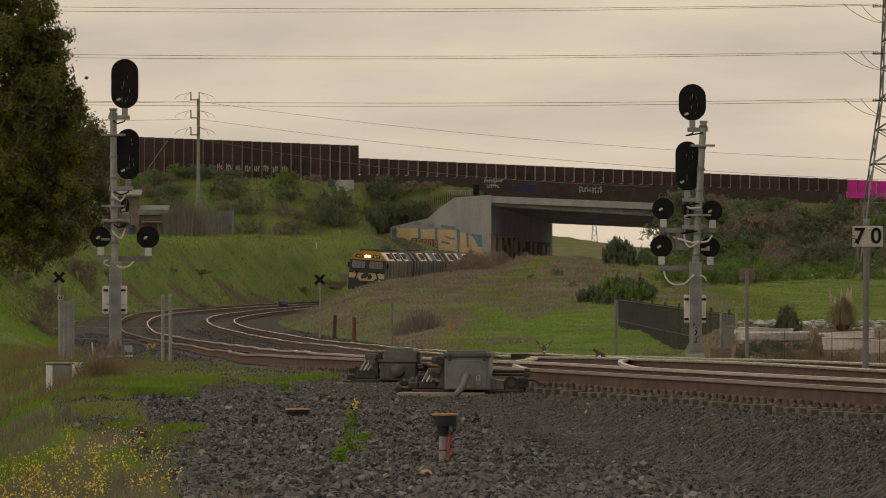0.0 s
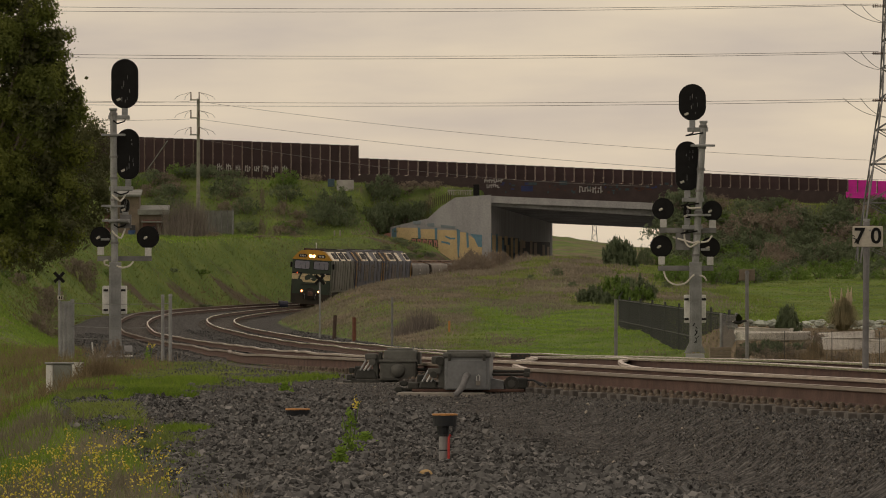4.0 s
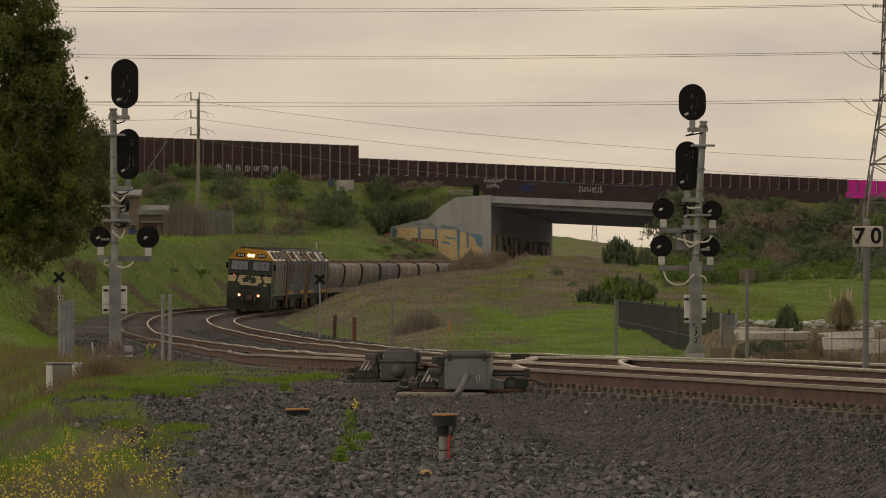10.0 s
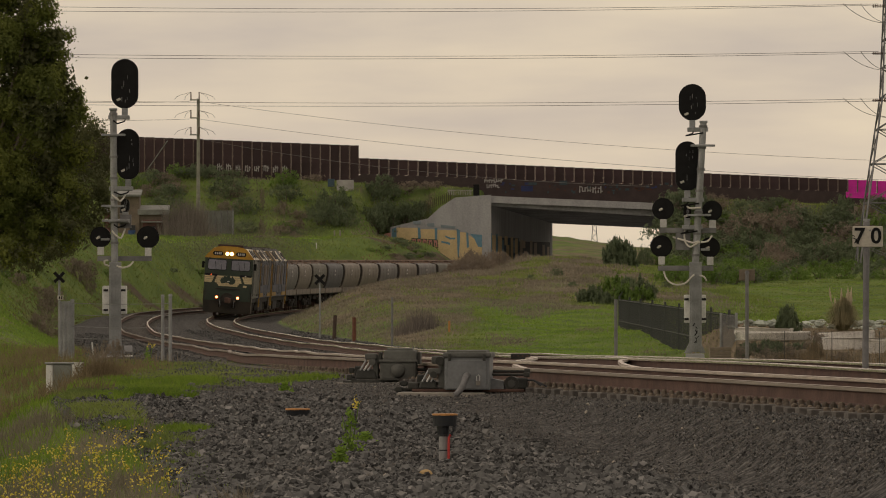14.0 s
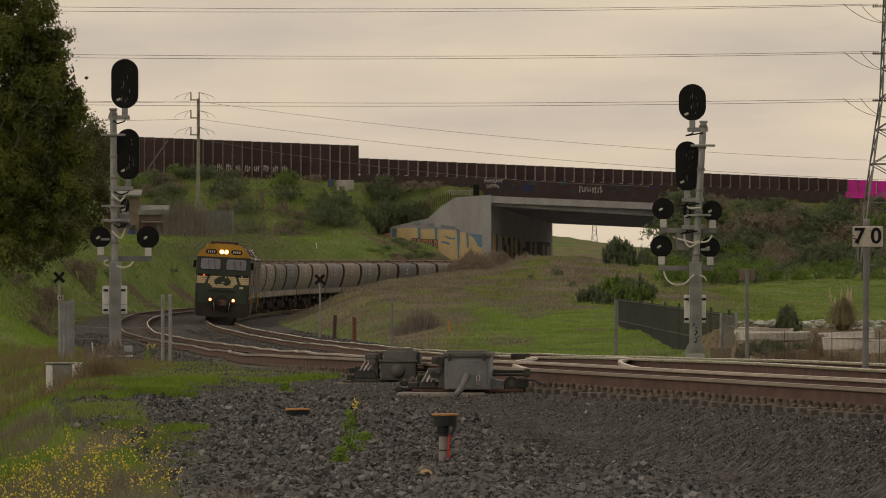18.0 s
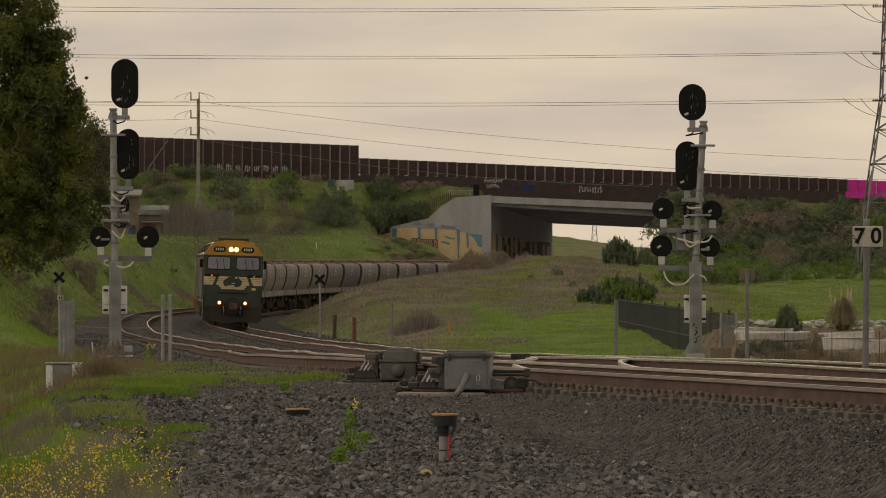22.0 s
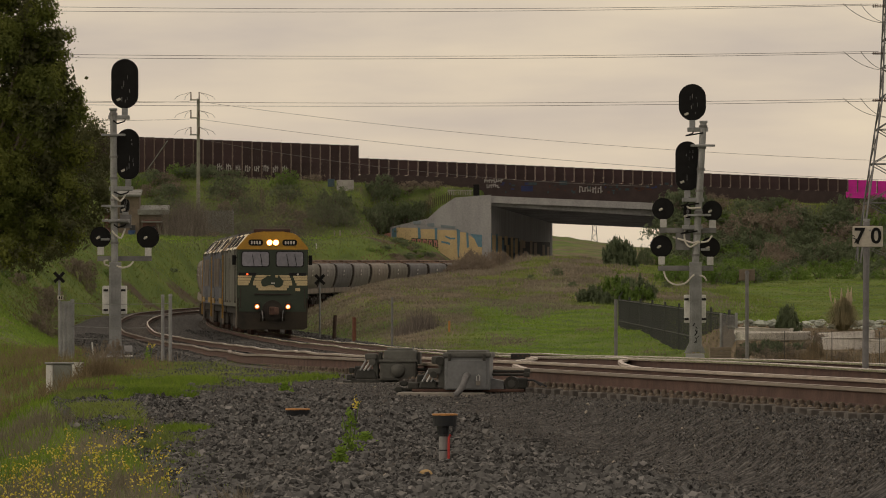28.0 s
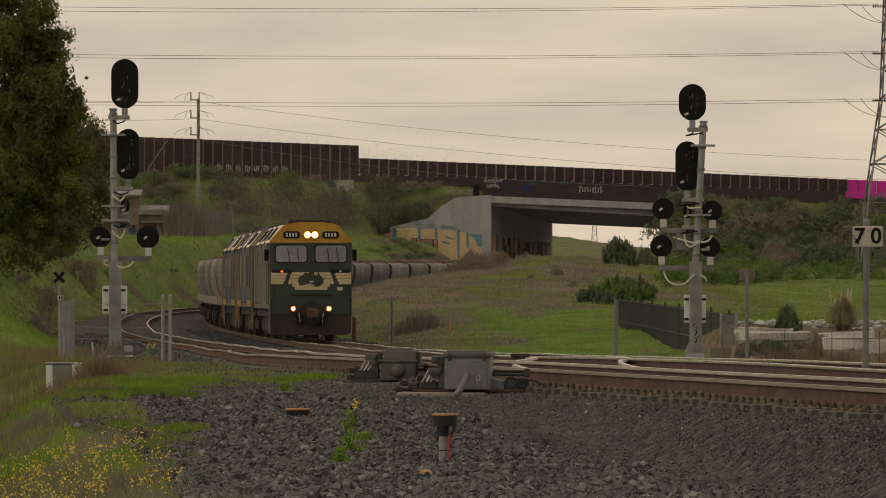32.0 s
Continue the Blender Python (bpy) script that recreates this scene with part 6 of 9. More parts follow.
# dark mesh fence beyond the inner track, with posts and uprights
def mesh_fence():
    f = tagged(thing("mesh_fence", (0, 0, 0), "", ""), "dark mesh boundary fence with slim posts", "fence")
    x0, y0, x1, y1 = 7.2, 300.0, 8.447, 212.0
    n = 26
    for i in range(n):
        u = i / (n - 1)
        x, y = x0 + (x1 - x0) * u, y0 + (y1 - y0) * u
        g = gz(x, y)
        top = 1.05 - 0.05 * u
        if i % 3 == 0:
            bm = bmesh.new()
            tube(bm, (x, y, g - 0.3), (x, y, top + 0.12), 0.04, seg=8)
            if i == 0:
                wire(bm, [(x, y, top + 0.1), (x + 0.14, y, top + 0.3)], 0.02, 5)
            part("post", bm, M_MESH, f)
    # screen of upright slats between the posts
    bm = bmesh.new()
    m = 520
    for i in range(m):
        u = i / (m - 1)
        x, y = x0 + (x1 - x0) * u, y0 + (y1 - y0) * u
        g = gz(x, y)
        box(bm, (0.0062, 0.04, 1.05 - 0.05 * u - g), (x, y + 0.05, (1.05 - 0.05 * u + g) / 2))
    ob = part("mesh_screen", bm, M_MESH, f, "dark see-through mesh")
    ob["kind"] = "stuff"
    for dz in (0.05, 0.9, 1.7):
        bm = bmesh.new()
        wire(bm, [(x0, y0, 1.05 - dz), (x1, y1, 1.0 - dz)], 0.018, 5)
        part("rail", bm, M_MESH, f)
    # the low run of the same mesh in front of the slabs
    lo = thing("low_mesh_fence", (0, 178, 0), "low dark see-through mesh fence before the slabs", "fence")
    for i in range(4):
        px = 1304 + i * 84
        x = (px - 784) * 178 / 13000
        bm = bmesh.new()
        tube(bm, (x, 0, gz(x, 178) - 0.2), (x, 0, 0.83), 0.009, seg=6)
        part("post", bm, M_MESH, lo)
    bm = bmesh.new()
    for i in range(190):
        x = 7.12 + i * 0.0205
        box(bm, (0.0042, 0.008, 0.82 - gz(x, 178)), (x, 0.02, (0.82 + gz(x, 178)) / 2))
    ob = part("mesh_panel", bm, M_MESH, lo, "fine dark mesh")
    ob["kind"] = "stuff"
    g = thing("gate_panel", (8.002, 206, -0.274), "grey mesh gate panel between steel posts", "gate")
    k = 206 / 13000
    for dx in (-13, 14):
        bm = bmesh.new()
        tube(bm, (dx * k, 0, -0.3), (dx * k, 0, 86 * k), 0.04, seg=10)
        part("post", bm, M_STEEL, g)
    for i in range(14):
        bm = bmesh.new()
        box(bm, (0.022, 0.02, 80 * k), ((-11.5 + i * 1.8) * k, 0, 42 * k))
        part("slat", bm, M_POST, g)
    t = thing("timber_crate", (6.496, 172, 0.224), "low weathered timber crate beside the track", "crate")
    for j in range(3):
        bm = bmesh.new()
        box(bm, (0.5, 0.34, 0.085), (0, 0, 0.05 + j * 0.095), bevel=0.008)
        part("board", bm, M_SHACK, t)
    # chain-link panel by the tall signal
    c = thing("leaning_fence", (-8.094, 158, 0.378), "leaning grey mesh panel with two posts", "fence panel")
    k = 158 / 13000
    for dx in (-11, -4, 3, 9.5):
        bm = bmesh.new()
        tube(bm, (dx * k, 0.02 * dx, -0.3), (dx * k, 0.02 * dx, (105 + (dx > 5) * 3) * k), 0.03 + 0.012 * (dx > 5), seg=8)
        part("post", bm, M_STEEL, c)
    for i in range(24):
        bm = bmesh.new()
        box(bm, (0.010, 0.01, 1.25), ((-10 + i * 0.8) * k, 0.05, 0.64))
        part("mesh_bar", bm, M_STEEL, c)
    h = thing("handrail", (-7.428, 156, 0.464), "thin white bent rail beside the signal footing", "handrail")
    k = 156 / 13000
    bm = bmesh.new()
    wire(bm, [(-2 * k, 0, 27 * k), (0, 0, 2 * k), (1 * k, 0, 0), (70 * k, 0, 3 * k)], 0.018, 8)
    part("bar", bm, M_WHITE, h)
    j = thing("junction_box", (-6.727, 157, 0.476), "small grey junction box on a stake", "junction box")
    bm = bmesh.new()
    box(bm, (0.17, 0.12, 0.14), (0, 0, 0.16), bevel=0.015)
    part("case", bm, M_CONC, j)
    bm = bmesh.new()
    box(bm, (0.06, 0.06, 0.5), (0, 0.02, -0.12))
    part("stake", bm, M_POST, j)
    # slack wire fence between the posts
    w = thing("wire_fence", (0, 0, 0), "thin slack fence wires beside the track", "fence")
    for dz in (0, 0.25, 0.5, 0.75):
        bm = bmesh.new()
        wire(bm, [(-7.973, 158, 1.606 - dz), (-7.008, 156, 1.592 - dz), (-5.799, 152, 1.625 - dz), (-5.536, 149, 1.652 - dz)], 0.006, 4)
        part("strand", bm, M_POST, w)


mesh_fence()


def switch_stub():
    s = thing("joint_plate", (1.349, 128, 0.805), "dark iron joint plate standing beside the rail", "joint plate")
    bm = bmesh.new()
    box(bm, (0.34, 0.06, 0.10), (0, 0, 0.03), bevel=0.012)
    part("plate", bm, M_MACHINEDK, s)
    for dx in (-0.12, -0.04, 0.04, 0.12):
        bm = bmesh.new()
        tube(bm, (dx, -0.05, 0.04), (dx, -0.02, 0.04), 0.016, seg=6)
        part("bolt", bm, M_RUST, s)


switch_stub()


# pale broken slabs, rocks and the field edge on the far side
def rubble():
    rnd = random.Random(8)
    slabs = ((1352, 199, 583, 96, 7, 2), (1368, 195, 590, 118, 9, -2), (1497, 194, 590, 96, 10, -7), (1508, 186, 602, 118, 22, 3), (1462, 189, 600, 46, 18, 6), (1560, 184, 606, 60, 22, -4))
    for px, Y, cy, w, h, r in slabs:
        k = Y / 13000
        s = thing("concrete_slab", ((px - 784) * k, Y, 2.42 - (cy + h - 470) * k), "pale broken concrete slab dumped beside the track", "concrete slab", "dumped slabs", rz=rnd.uniform(-14, 14))
        bm = bmesh.new()
        box(bm, (w * k, 1.1, h * k * 1.6), (0, 0, h * k * 0.4), (0, r * 0.4, 0), bevel=0.03)
        for v in bm.verts:
            v.co += Vector((rnd.uniform(-0.04, 0.04), rnd.uniform(-0.06, 0.06), rnd.uniform(-0.03, 0.03)))
        part("slab", bm, M_RUBBLE, s)
    base = []
    for b in range(4):
        bm = bmesh.new()
        bmesh.ops.create_icosphere(bm, subdivisions=2, radius=1.0)
        for v in bm.verts:
            n = noise.noise(v.co * 1.3 + Vector((b * 7, 0, 0)))
            v.co *= 0.8 + 0.5 * n
            v.co.z *= 0.6
        me = bpy.data.meshes.new("rock")
        bm.to_mesh(me)
        bm.free()
        me.materials.append(M_ROCK)
        base.append(me)
    for i in range(130):
        px = rnd.uniform(1296, 1600)
        Y = rnd.uniform(206, 226)
        k = Y / 13000
        py = rnd.uniform(570, 588)
        r = rnd.uniform(0.09, 0.21)
        ob = new("rock", rnd.choice(base))
        ob.matrix_basis = pose((px - 784) * k, Y, 2.42 - (py - 470) * k, 0, 0, rnd.uniform(0, 360)) @ Matrix.Diagonal((r * 1.5, r, r, 1))
        tagged(ob, "pale lichen-grey rock in a heap behind the slabs", "rock", "rock heap")


rubble()


# the old shed and tin fence on the rise
def shed():
    Y = 690
    k = Y / 13000
    s = thing("old_shed", (-28.874, Y, 4.437), "low brown shed with rusty red wall and pale roof", "shed")
    for x0, x1, h0, m, nm, deep in ((-54, -34, 58, M_BRICKRED, "wall", 3.0), (-34, 8, 88, M_SHACK, "tall_wall", 3.6), (8, 57, 56, M_SHACK, "lean_to_wall", 3.0), (14, 50, 42, M_BRICKRED, "porch_wall", 3.6)):
        bm = bmesh.new()
        box(bm, ((x1 - x0) * k, deep, h0 * k), ((x0 + x1) / 2 * k, 0, h0 * k / 2), bevel=0.02)
        part(nm, bm, m, s)
    for x0, x1, z, d, th in ((-37, 11, 90, 4.2, 0.2), (5, 60, 60, 3.5, 0.5), (12, 52, 43, 4.0, 0.12), (-56, -33, 60, 3.4, 0.2)):
        bm = bmesh.new()
        box(bm, ((x1 - x0) * k, d, th), ((x0 + x1) / 2 * k, -0.2, z * k), (7, 0, 0), bevel=0.02)
        part("roof", bm, M_TIN, s)
    for x, z, w, h, front in ((-22, 60, 8, 14, -1.82), (-4, 24, 10, 18, -1.82), (30, 20, 12, 22, -1.82)):
        bm = bmesh.new()
        box(bm, (w * k, 0.1, h * k), (x * k, front, z * k), bevel=0.01)
        wd = part("window", bm, M_BLACKPL, s)
        bm = bmesh.new()
        box(bm, ((w + 2) * k, 0.08, 0.08), (x * k, front - 0.04, (z - h / 2) * k))
        part("sill", bm, M_SLAB, wd)
    bm = bmesh.new()
    box(bm, (30 * k, 0.16, 0.22), (-40 * k, -2.0, 42 * k), bevel=0.02)
    part("awning_beam", bm, M_WHITE, s, "pale awning beam")
    tub = thing("blue_tub", ((233 - 784) * 686 / 13000, 686, gz((233 - 784) * 686 / 13000, 686)), "small blue plastic tub by the shed", "tub")
    bm = bmesh.new()
    tube(bm, (0, 0, 0), (0, 0, 0.55), 0.3, 0.36, 16)
    part("tub", bm, P_TUB, tub)
    f = thing("tin_fence", (-21.431, 700, 5.758), "weathered grey corrugated tin fence with posts", "fence")
    k = 700 / 13000
    for i in range(5):
        bm = bmesh.new()
        x = (-26 + i * 11) * k
        pts = [(x + j * 0.05, 0.04 * (j % 2)) for j in range(12)]
        for j in range(11):
            a, b = pts[j], pts[j + 1]
            v = [bm.verts.new((a[0], a[1], -0.3)), bm.verts.new((b[0], b[1], -0.3)), bm.verts.new((b[0], b[1], 35 * k)), bm.verts.new((a[0], a[1], 35 * k))]
            bm.faces.new(v)
        bmesh.ops.remove_doubles(bm, verts=bm.verts[:], dist=0.001)
        bmesh.ops.solidify(bm, geom=bm.faces[:], thickness=0.02)
        part("panel", bm, M_TIN, f)
        bm = bmesh.new()
        tube(bm, (x, -0.08, -0.3), (x - 0.1, -0.08, 36 * k), 0.05, seg=6)
        part("post", bm, M_POST, f)
    bm = bmesh.new()
    wire(bm, [(26 * k, -0.1, 37 * k), (26 * k, -0.1, -0.4)], 0.06, 6)
    part("end_post", bm, M_STEEL, f)
    g = thing("stay_wire", (0, 0, 0), "thin stay wire on the bank", "wire")
    bm = bmesh.new()
    wire(bm, [(-26.277, 700, 14.266), (-28.349, 706, 11.707)], 0.05, 5)
    part("strand", bm, M_STEEL, g)


shed()


# painted letters and patches on the walls, flat paint a few millimetres thick
def paint(name, colour):
    return mat(name, colour, tuple(c * 0.7 for c in colour), 0.9, 0.85, spread=(0.3, 0.75))


P_TAN = paint("tan_wall_paint", (0.60, 0.46, 0.25))
P_BLUE = paint("faded_blue_paint", (0.13, 0.25, 0.33))
P_WHITE = paint("faded_white_paint", (0.36, 0.35, 0.34))
P_PINK = paint("faded_pink_paint", (0.46, 0.21, 0.18))
P_DEEP = paint("deep_blue_paint", (0.025, 0.035, 0.11))
P_GREENLINE = paint("dark_green_outline_paint", (0.05, 0.07, 0.04))
P_FADED = paint("washed_out_tan_paint", (0.44, 0.35, 0.26))
P_DARKBLUE = paint("navy_outline_paint", (0.05, 0.085, 0.12))
P_BLUEFAINT = paint("washed_blue_paint", (0.22, 0.27, 0.30))
P_DARK = paint("dark_backing", (0.07, 0.07, 0.075))
P_TEAL = paint("dull_teal_paint", (0.034, 0.056, 0.068))
P_ORANGE = paint("dull_orange_paint", (0.075, 0.030, 0.020))


def mural():
    Y = 739.28
    m = thing("painted_mural", (0, Y, 0), "large faded tan and blue painted lettering on concrete", "mural")
    k = Y / 13000

    def patch(u0, v0, u1, v1, mt, d=0.0, nm="paint_patch"):
        bm = bmesh.new()
        box(bm, ((u1 - u0) * k, 0.012, (v1 - v0) * k), (((u0 + u1) / 2 - 784) * k, -d, 2.42 - ((v0 + v1) / 2 - 470) * k), bevel=0.004)
        part(nm, bm, mt, m)

    def shape(outline, mt, d=0.0, nm="paint_patch"):
        bm = bmesh.new()
        prism(bm, [((u - 784) * k, 2.42 - (v - 470) * k) for u, v in outline], "y", 0.012, (0, -d, 0))
        part(nm, bm, mt, m)

    shape([(702, 403), (738, 403.5), (745, 406), (769, 406), (775, 407), (808, 408), (815, 411), (826, 412), (830, 417), (842, 424), (853, 438), (853, 463), (702, 463)], P_TAN)
    for o in ([(730, 391), (745, 392), (744, 398), (732, 397)], [(756, 396), (768, 395), (769, 402), (757, 401)], [(780, 398), (806, 401), (806, 405), (781, 403)]):
        shape(o, P_BLUEFAINT, 0.014)
    for o in ([(694, 406), (701, 402), (702, 425), (694, 425)], [(739, 402), (744, 404), (745, 422), (740, 423)], [(769, 403), (774, 404), (774, 428), (770, 430)], [(808, 405), (814, 408), (814, 426), (812, 456), (810, 456), (809, 426)], [(825, 411), (829, 413), (830, 438), (826, 439)], [(832, 414), (853, 416), (853, 438), (846, 437), (840, 424)], [(788, 417), (797, 421), (806, 421), (806, 424), (796, 424), (788, 420)], [(781, 427), (790, 428), (797, 430), (796, 434), (788, 431), (781, 430)]):
        shape(o, P_BLUE, 0.014)
    shape([(680, 414), (691, 412), (692, 423), (681, 422)], P_PINK, 0.014)
    for u0 in (728, 737, 747, 757, 766):
        dv = (u0 - 728) * 0.2
        o = [(u0, 421.5 + dv * 0.3), (u0 + 9, 422 + dv * 0.35), (u0 + 10, 432 + dv), (u0 + 1, 430 + dv)]
        shape(o, P_GREENLINE, 0.026)
        shape([(o[0][0] + 1.3, o[0][1] + 1.3), (o[1][0] - 1.3, o[1][1] + 1.3), (o[2][0] - 1.6, o[2][1] - 1.5), (o[3][0] + 1.3, o[3][1] - 1.5)], P_PINK, 0.04)
        shape([(u0 + 4, 425 + dv * 0.6), (u0 + 5.6, 425 + dv * 0.6), (u0 + 6.2, 429 + dv * 0.8), (u0 + 4.4, 429 + dv * 0.8)], P_GREENLINE, 0.054)
    # the side of the opening, running back
    s = thing("painted_mural", (4.5, 740.0, 0), "faded blue and tan lettering streaks on the abutment", "mural")
    rnd = random.Random(4)

    def stripe(d0, d1, z0, z1, mt, out):
        bm = bmesh.new()
        d = (d0 + d1) / 2
        box(bm, (0.012, d1 - d0, z1 - z0), (d * 0.158 + out, d * 0.987, (z0 + z1) / 2), (0, 0, -9.1))
        part("paint_patch", bm, mt, s)

    # dark blue, then dark grey sheets behind the letters
    stripe(2.7, 21.0, 0.8, 5.25, P_DARKBLUE, 0.016)
    stripe(21.0, 43.5, 0.8, 4.9, P_DARK, 0.016)
    for d0, d1, z0, z1, mt in ((0.5, 2.6, 1.0, 5.7, P_BLUE), (2.9, 5.2, 1.0, 5.45, P_TAN), (5.4, 6.4, 1.0, 5.6, P_BLUE), (6.8, 9.4, 1.0, 5.4, P_TAN), (9.5, 10.6, 1.0, 5.0, P_BLUE), (11.2, 13.2, 4.5, 5.4, P_TAN), (12.4, 14.4, 1.0, 4.5, P_TAN), (15.4, 17.0, 1.0, 5.3, P_TAN), (17.0, 18.4, 3.7, 5.0, P_BLUEFAINT), (18.5, 20.2, 1.0, 5.2, P_TAN), (22.0, 23.6, 1.0, 5.1, P_FADED), (23.6, 25.6, 4.2, 5.0, P_FADED), (24.8, 26.6, 1.0, 3.9, P_FADED), (29.0, 30.6, 1.0, 5.0, P_FADED), (32.0, 34.0, 2.5, 4.8, P_FADED), (34.0, 36.2, 1.0, 3.6, P_FADED), (38.0, 39.6, 1.0, 4.6, P_FADED), (41.5, 43.0, 1.0, 4.4, P_FADED)):
        stripe(d0, d1, z0, z1, mt, 0.03)
    # tags along the dark wall
    t = thing("wall_tags", (0, 751.8, 0), "small faded white, blue and orange tags on the dark wall", "graffiti")
    k = 751.8 / 13000

    def tag(u0, v0, u1, v1, mt):
        bm = bmesh.new()
        box(bm, ((u1 - u0) * k, 0.02, (v1 - v0) * k), (((u0 + u1) / 2 - 784) * k, 0, 2.42 - ((v0 + v1) / 2 - 470) * k))
        part("tag", bm, mt, t)

    def scrawl(u0, v0, u1, v1, n, mt):
        """Unreadable lettering as uneven bars."""
        w = (u1 - u0) / n
        for i in range(n):
            a = v0 + rnd.uniform(0, 0.25) * (v1 - v0)
            b = v1 - rnd.uniform(0, 0.25) * (v1 - v0)
            tag(u0 + i * w, a, u0 + (i + 0.45) * w, b, mt)
            c = rnd.uniform(a, b - 2)
            tag(u0 + i * w, c, u0 + (i + 1) * w, c + 2.0, mt)

    for j in range(8):
        u = 384 + j * 16.5
        scrawl(u, 289 + j * 0.6, u + 10, 304 + j * 0.4, 3, P_WHITE)
    scrawl(1025, 329, 1067, 343, 9, P_WHITE)
    scrawl(857, 317, 890, 324, 8, P_WHITE)
    scrawl(861, 325, 884, 334, 6, P_WHITE)
    for j in range(46):
        u, v = rnd.uniform(880, 1190), rnd.uniform(322, 340)
        tag(u, v, u + rnd.uniform(2, 7), v + rnd.uniform(1.5, 4), rnd.choice((P_TEAL, P_TEAL, P_DEEP, P_ORANGE)))
    tag(922, 329, 943, 339, P_DEEP)
    tag(990, 320, 1004, 328, P_TEAL)
    tag(935, 323, 950, 328, P_TEAL)
    tag(1090, 326, 1094, 334, P_TEAL)
    # short paling fence beside the bridge end
    f = thing("paling_fence", (1.769, 742, 9.498), "short pale paling fence at the bridge end", "fence")
    k = 742 / 13000
    for i in range(14):
        bm = bmesh.new()
        box(bm, (0.08, 0.05, 10 * k), ((-22 + i * 3.1) * k, 0, 5 * k))
        part("paling", bm, P_WHITE, f)
    bm = bmesh.new()
    box(bm, (44 * k, 0.05, 0.08), (-1 * k, 0.05, 8.6 * k))
    part("rail", bm, P_WHITE, f)
    for i, (u0, u1, v0, v1, mt, lab) in enumerate(((596, 626, 319, 341, P_WHITE, "pale painted concrete block at the wall foot"), (580, 592, 317, 322, P_DARKBLUE, "blue painted block at the wall foot"))):
        blk = thing("concrete_block", (((u0 + u1) / 2 - 784) * 740.2 / 13000, 740.2, 2.42 - (v1 - 470) * 740.2 / 13000 - 0.5), lab, "block")
        bm = bmesh.new()
        box(bm, ((u1 - u0) * 0.0572, 0.6, (v1 - v0) * 0.0572 + 0.5), (0, 0, (v1 - v0) * 0.0286 + 0.25), bevel=0.03)
        part("block", bm, mt, blk)
    # dark palings stepping down beside the wing wall
    f = thing("paling_fence", (-0.228, 741, 8.462), "dark sloping paling fence above the wing wall", "fence")
    for i in range(13):
        bm = bmesh.new()
        box(bm, (0.07, 0.05, 0.95), ((-26 + i * 3.6) * 0.057, 0, i * 0.075))
        part("paling", bm, M_STUB, f)


mural()


def far_pylon():
    Y = 2400
    k = Y / 13000
    p = thing("far_pylon", ((1052 - 784) * k, Y, gz((1052 - 784) * k, Y)), "faint distant lattice pylon beyond the bridge", "pylon")
    top = 2.42 + 74 * k - p.location.z
    for sx in (-1, 1):
        bm = bmesh.new()
        tube(bm, (sx * 1.5, 0, 0), (sx * 0.5, 0, top), 0.12, seg=4)
        part("leg", bm, M_LATTICE, p)
    for i in range(9):
        z = top * i / 9
        bm = bmesh.new()
        s = 1 if i % 2 else -1
        tube(bm, (s * (1.5 - i / 9), 0, z), (-s * (1.5 - (i + 1) / 9), 0, z + top / 9), 0.09, seg=4)
        part("brace", bm, M_LATTICE, p)


far_pylon()

d = thing("dumped_drum", (-12.148, 560, gz(-12.148, 560)), "dark blue dumped drum lying on the bank", "drum")
bm = bmesh.new()
tube(bm, (-0.35, 0, 0.3), (0.3, 0.1, 0.25), 0.3, seg=14)
part("drum", bm, M_BLUE, d)
bm = bmesh.new()
tube(bm, (-0.4, 0, 0.3), (-0.34, 0, 0.3), 0.32, seg=14)
part("rim", bm, M_BLACKPL, d)


# ---- plants and stones
M_GUM = islands("gum_leaves", (0.082, 0.104, 0.018), (0.205, 0.228, 0.040), 0.8, 0.42, 0.16, 0.4)
M_GUMDARK = islands("shaded_gum_leaves", (0.066, 0.076, 0.028), (0.135, 0.138, 0.058), 0.8, 0.4, 0.25, 0.35)
M_SHRUB = islands("shrub_leaves", (0.080, 0.108, 0.056), (0.188, 0.230, 0.122), 0.8, 0.45, 0.16, 0.3)
M_SHRUBBRIGHT = islands("fresh_shrub_leaves", (0.078, 0.140, 0.022), (0.190, 0.285, 0.050), 0.7, 0.45, 0.2, 0.35)
M_SHRUBBROWN = islands("dry_shrub_twigs", (0.150, 0.124, 0.098), (0.310, 0.258, 0.204), 0.9, 0.5, 0.3, 0.35)
M_BARK = mat("gum_bark", (0.16, 0.13, 0.10), (0.09, 0.072, 0.058), 2.0, 0.9, 0.0, 0.5)
M_TWIG = mat("grey_twigs", (0.12, 0.095, 0.075), (0.08, 0.062, 0.05), 2.0, 0.9)
M_GREENBLADE = islands("green_grass", (0.104, 0.148, 0.036), (0.258, 0.316, 0.080), 0.7, 0.2, 0.3, 0.5)
M_LUSH = islands("lush_weeds", (0.116, 0.208, 0.025), (0.276, 0.408, 0.060), 0.7, 0.3, 0.3, 0.5)
M_LUSHNEAR = islands("slope_grass", (0.092, 0.160, 0.016), (0.222, 0.322, 0.036), 0.7, 0.8, 0.35, 0.5)
M_DRYBLADE = islands("dry_grass", (0.140, 0.126, 0.096), (0.305, 0.268, 0.210), 0.8, 0.22, 0.3, 0.5)
M_BANKDRY = islands("bank_dry_grass", (0.105, 0.100, 0.046), (0.235, 0.205, 0.104), 0.8, 0.25, 0.3, 0.5)
M_TWIGS = islands("bare_grey_stems", (0.075, 0.065, 0.058), (0.20, 0.175, 0.155), 0.9, 0.6, 0.4)
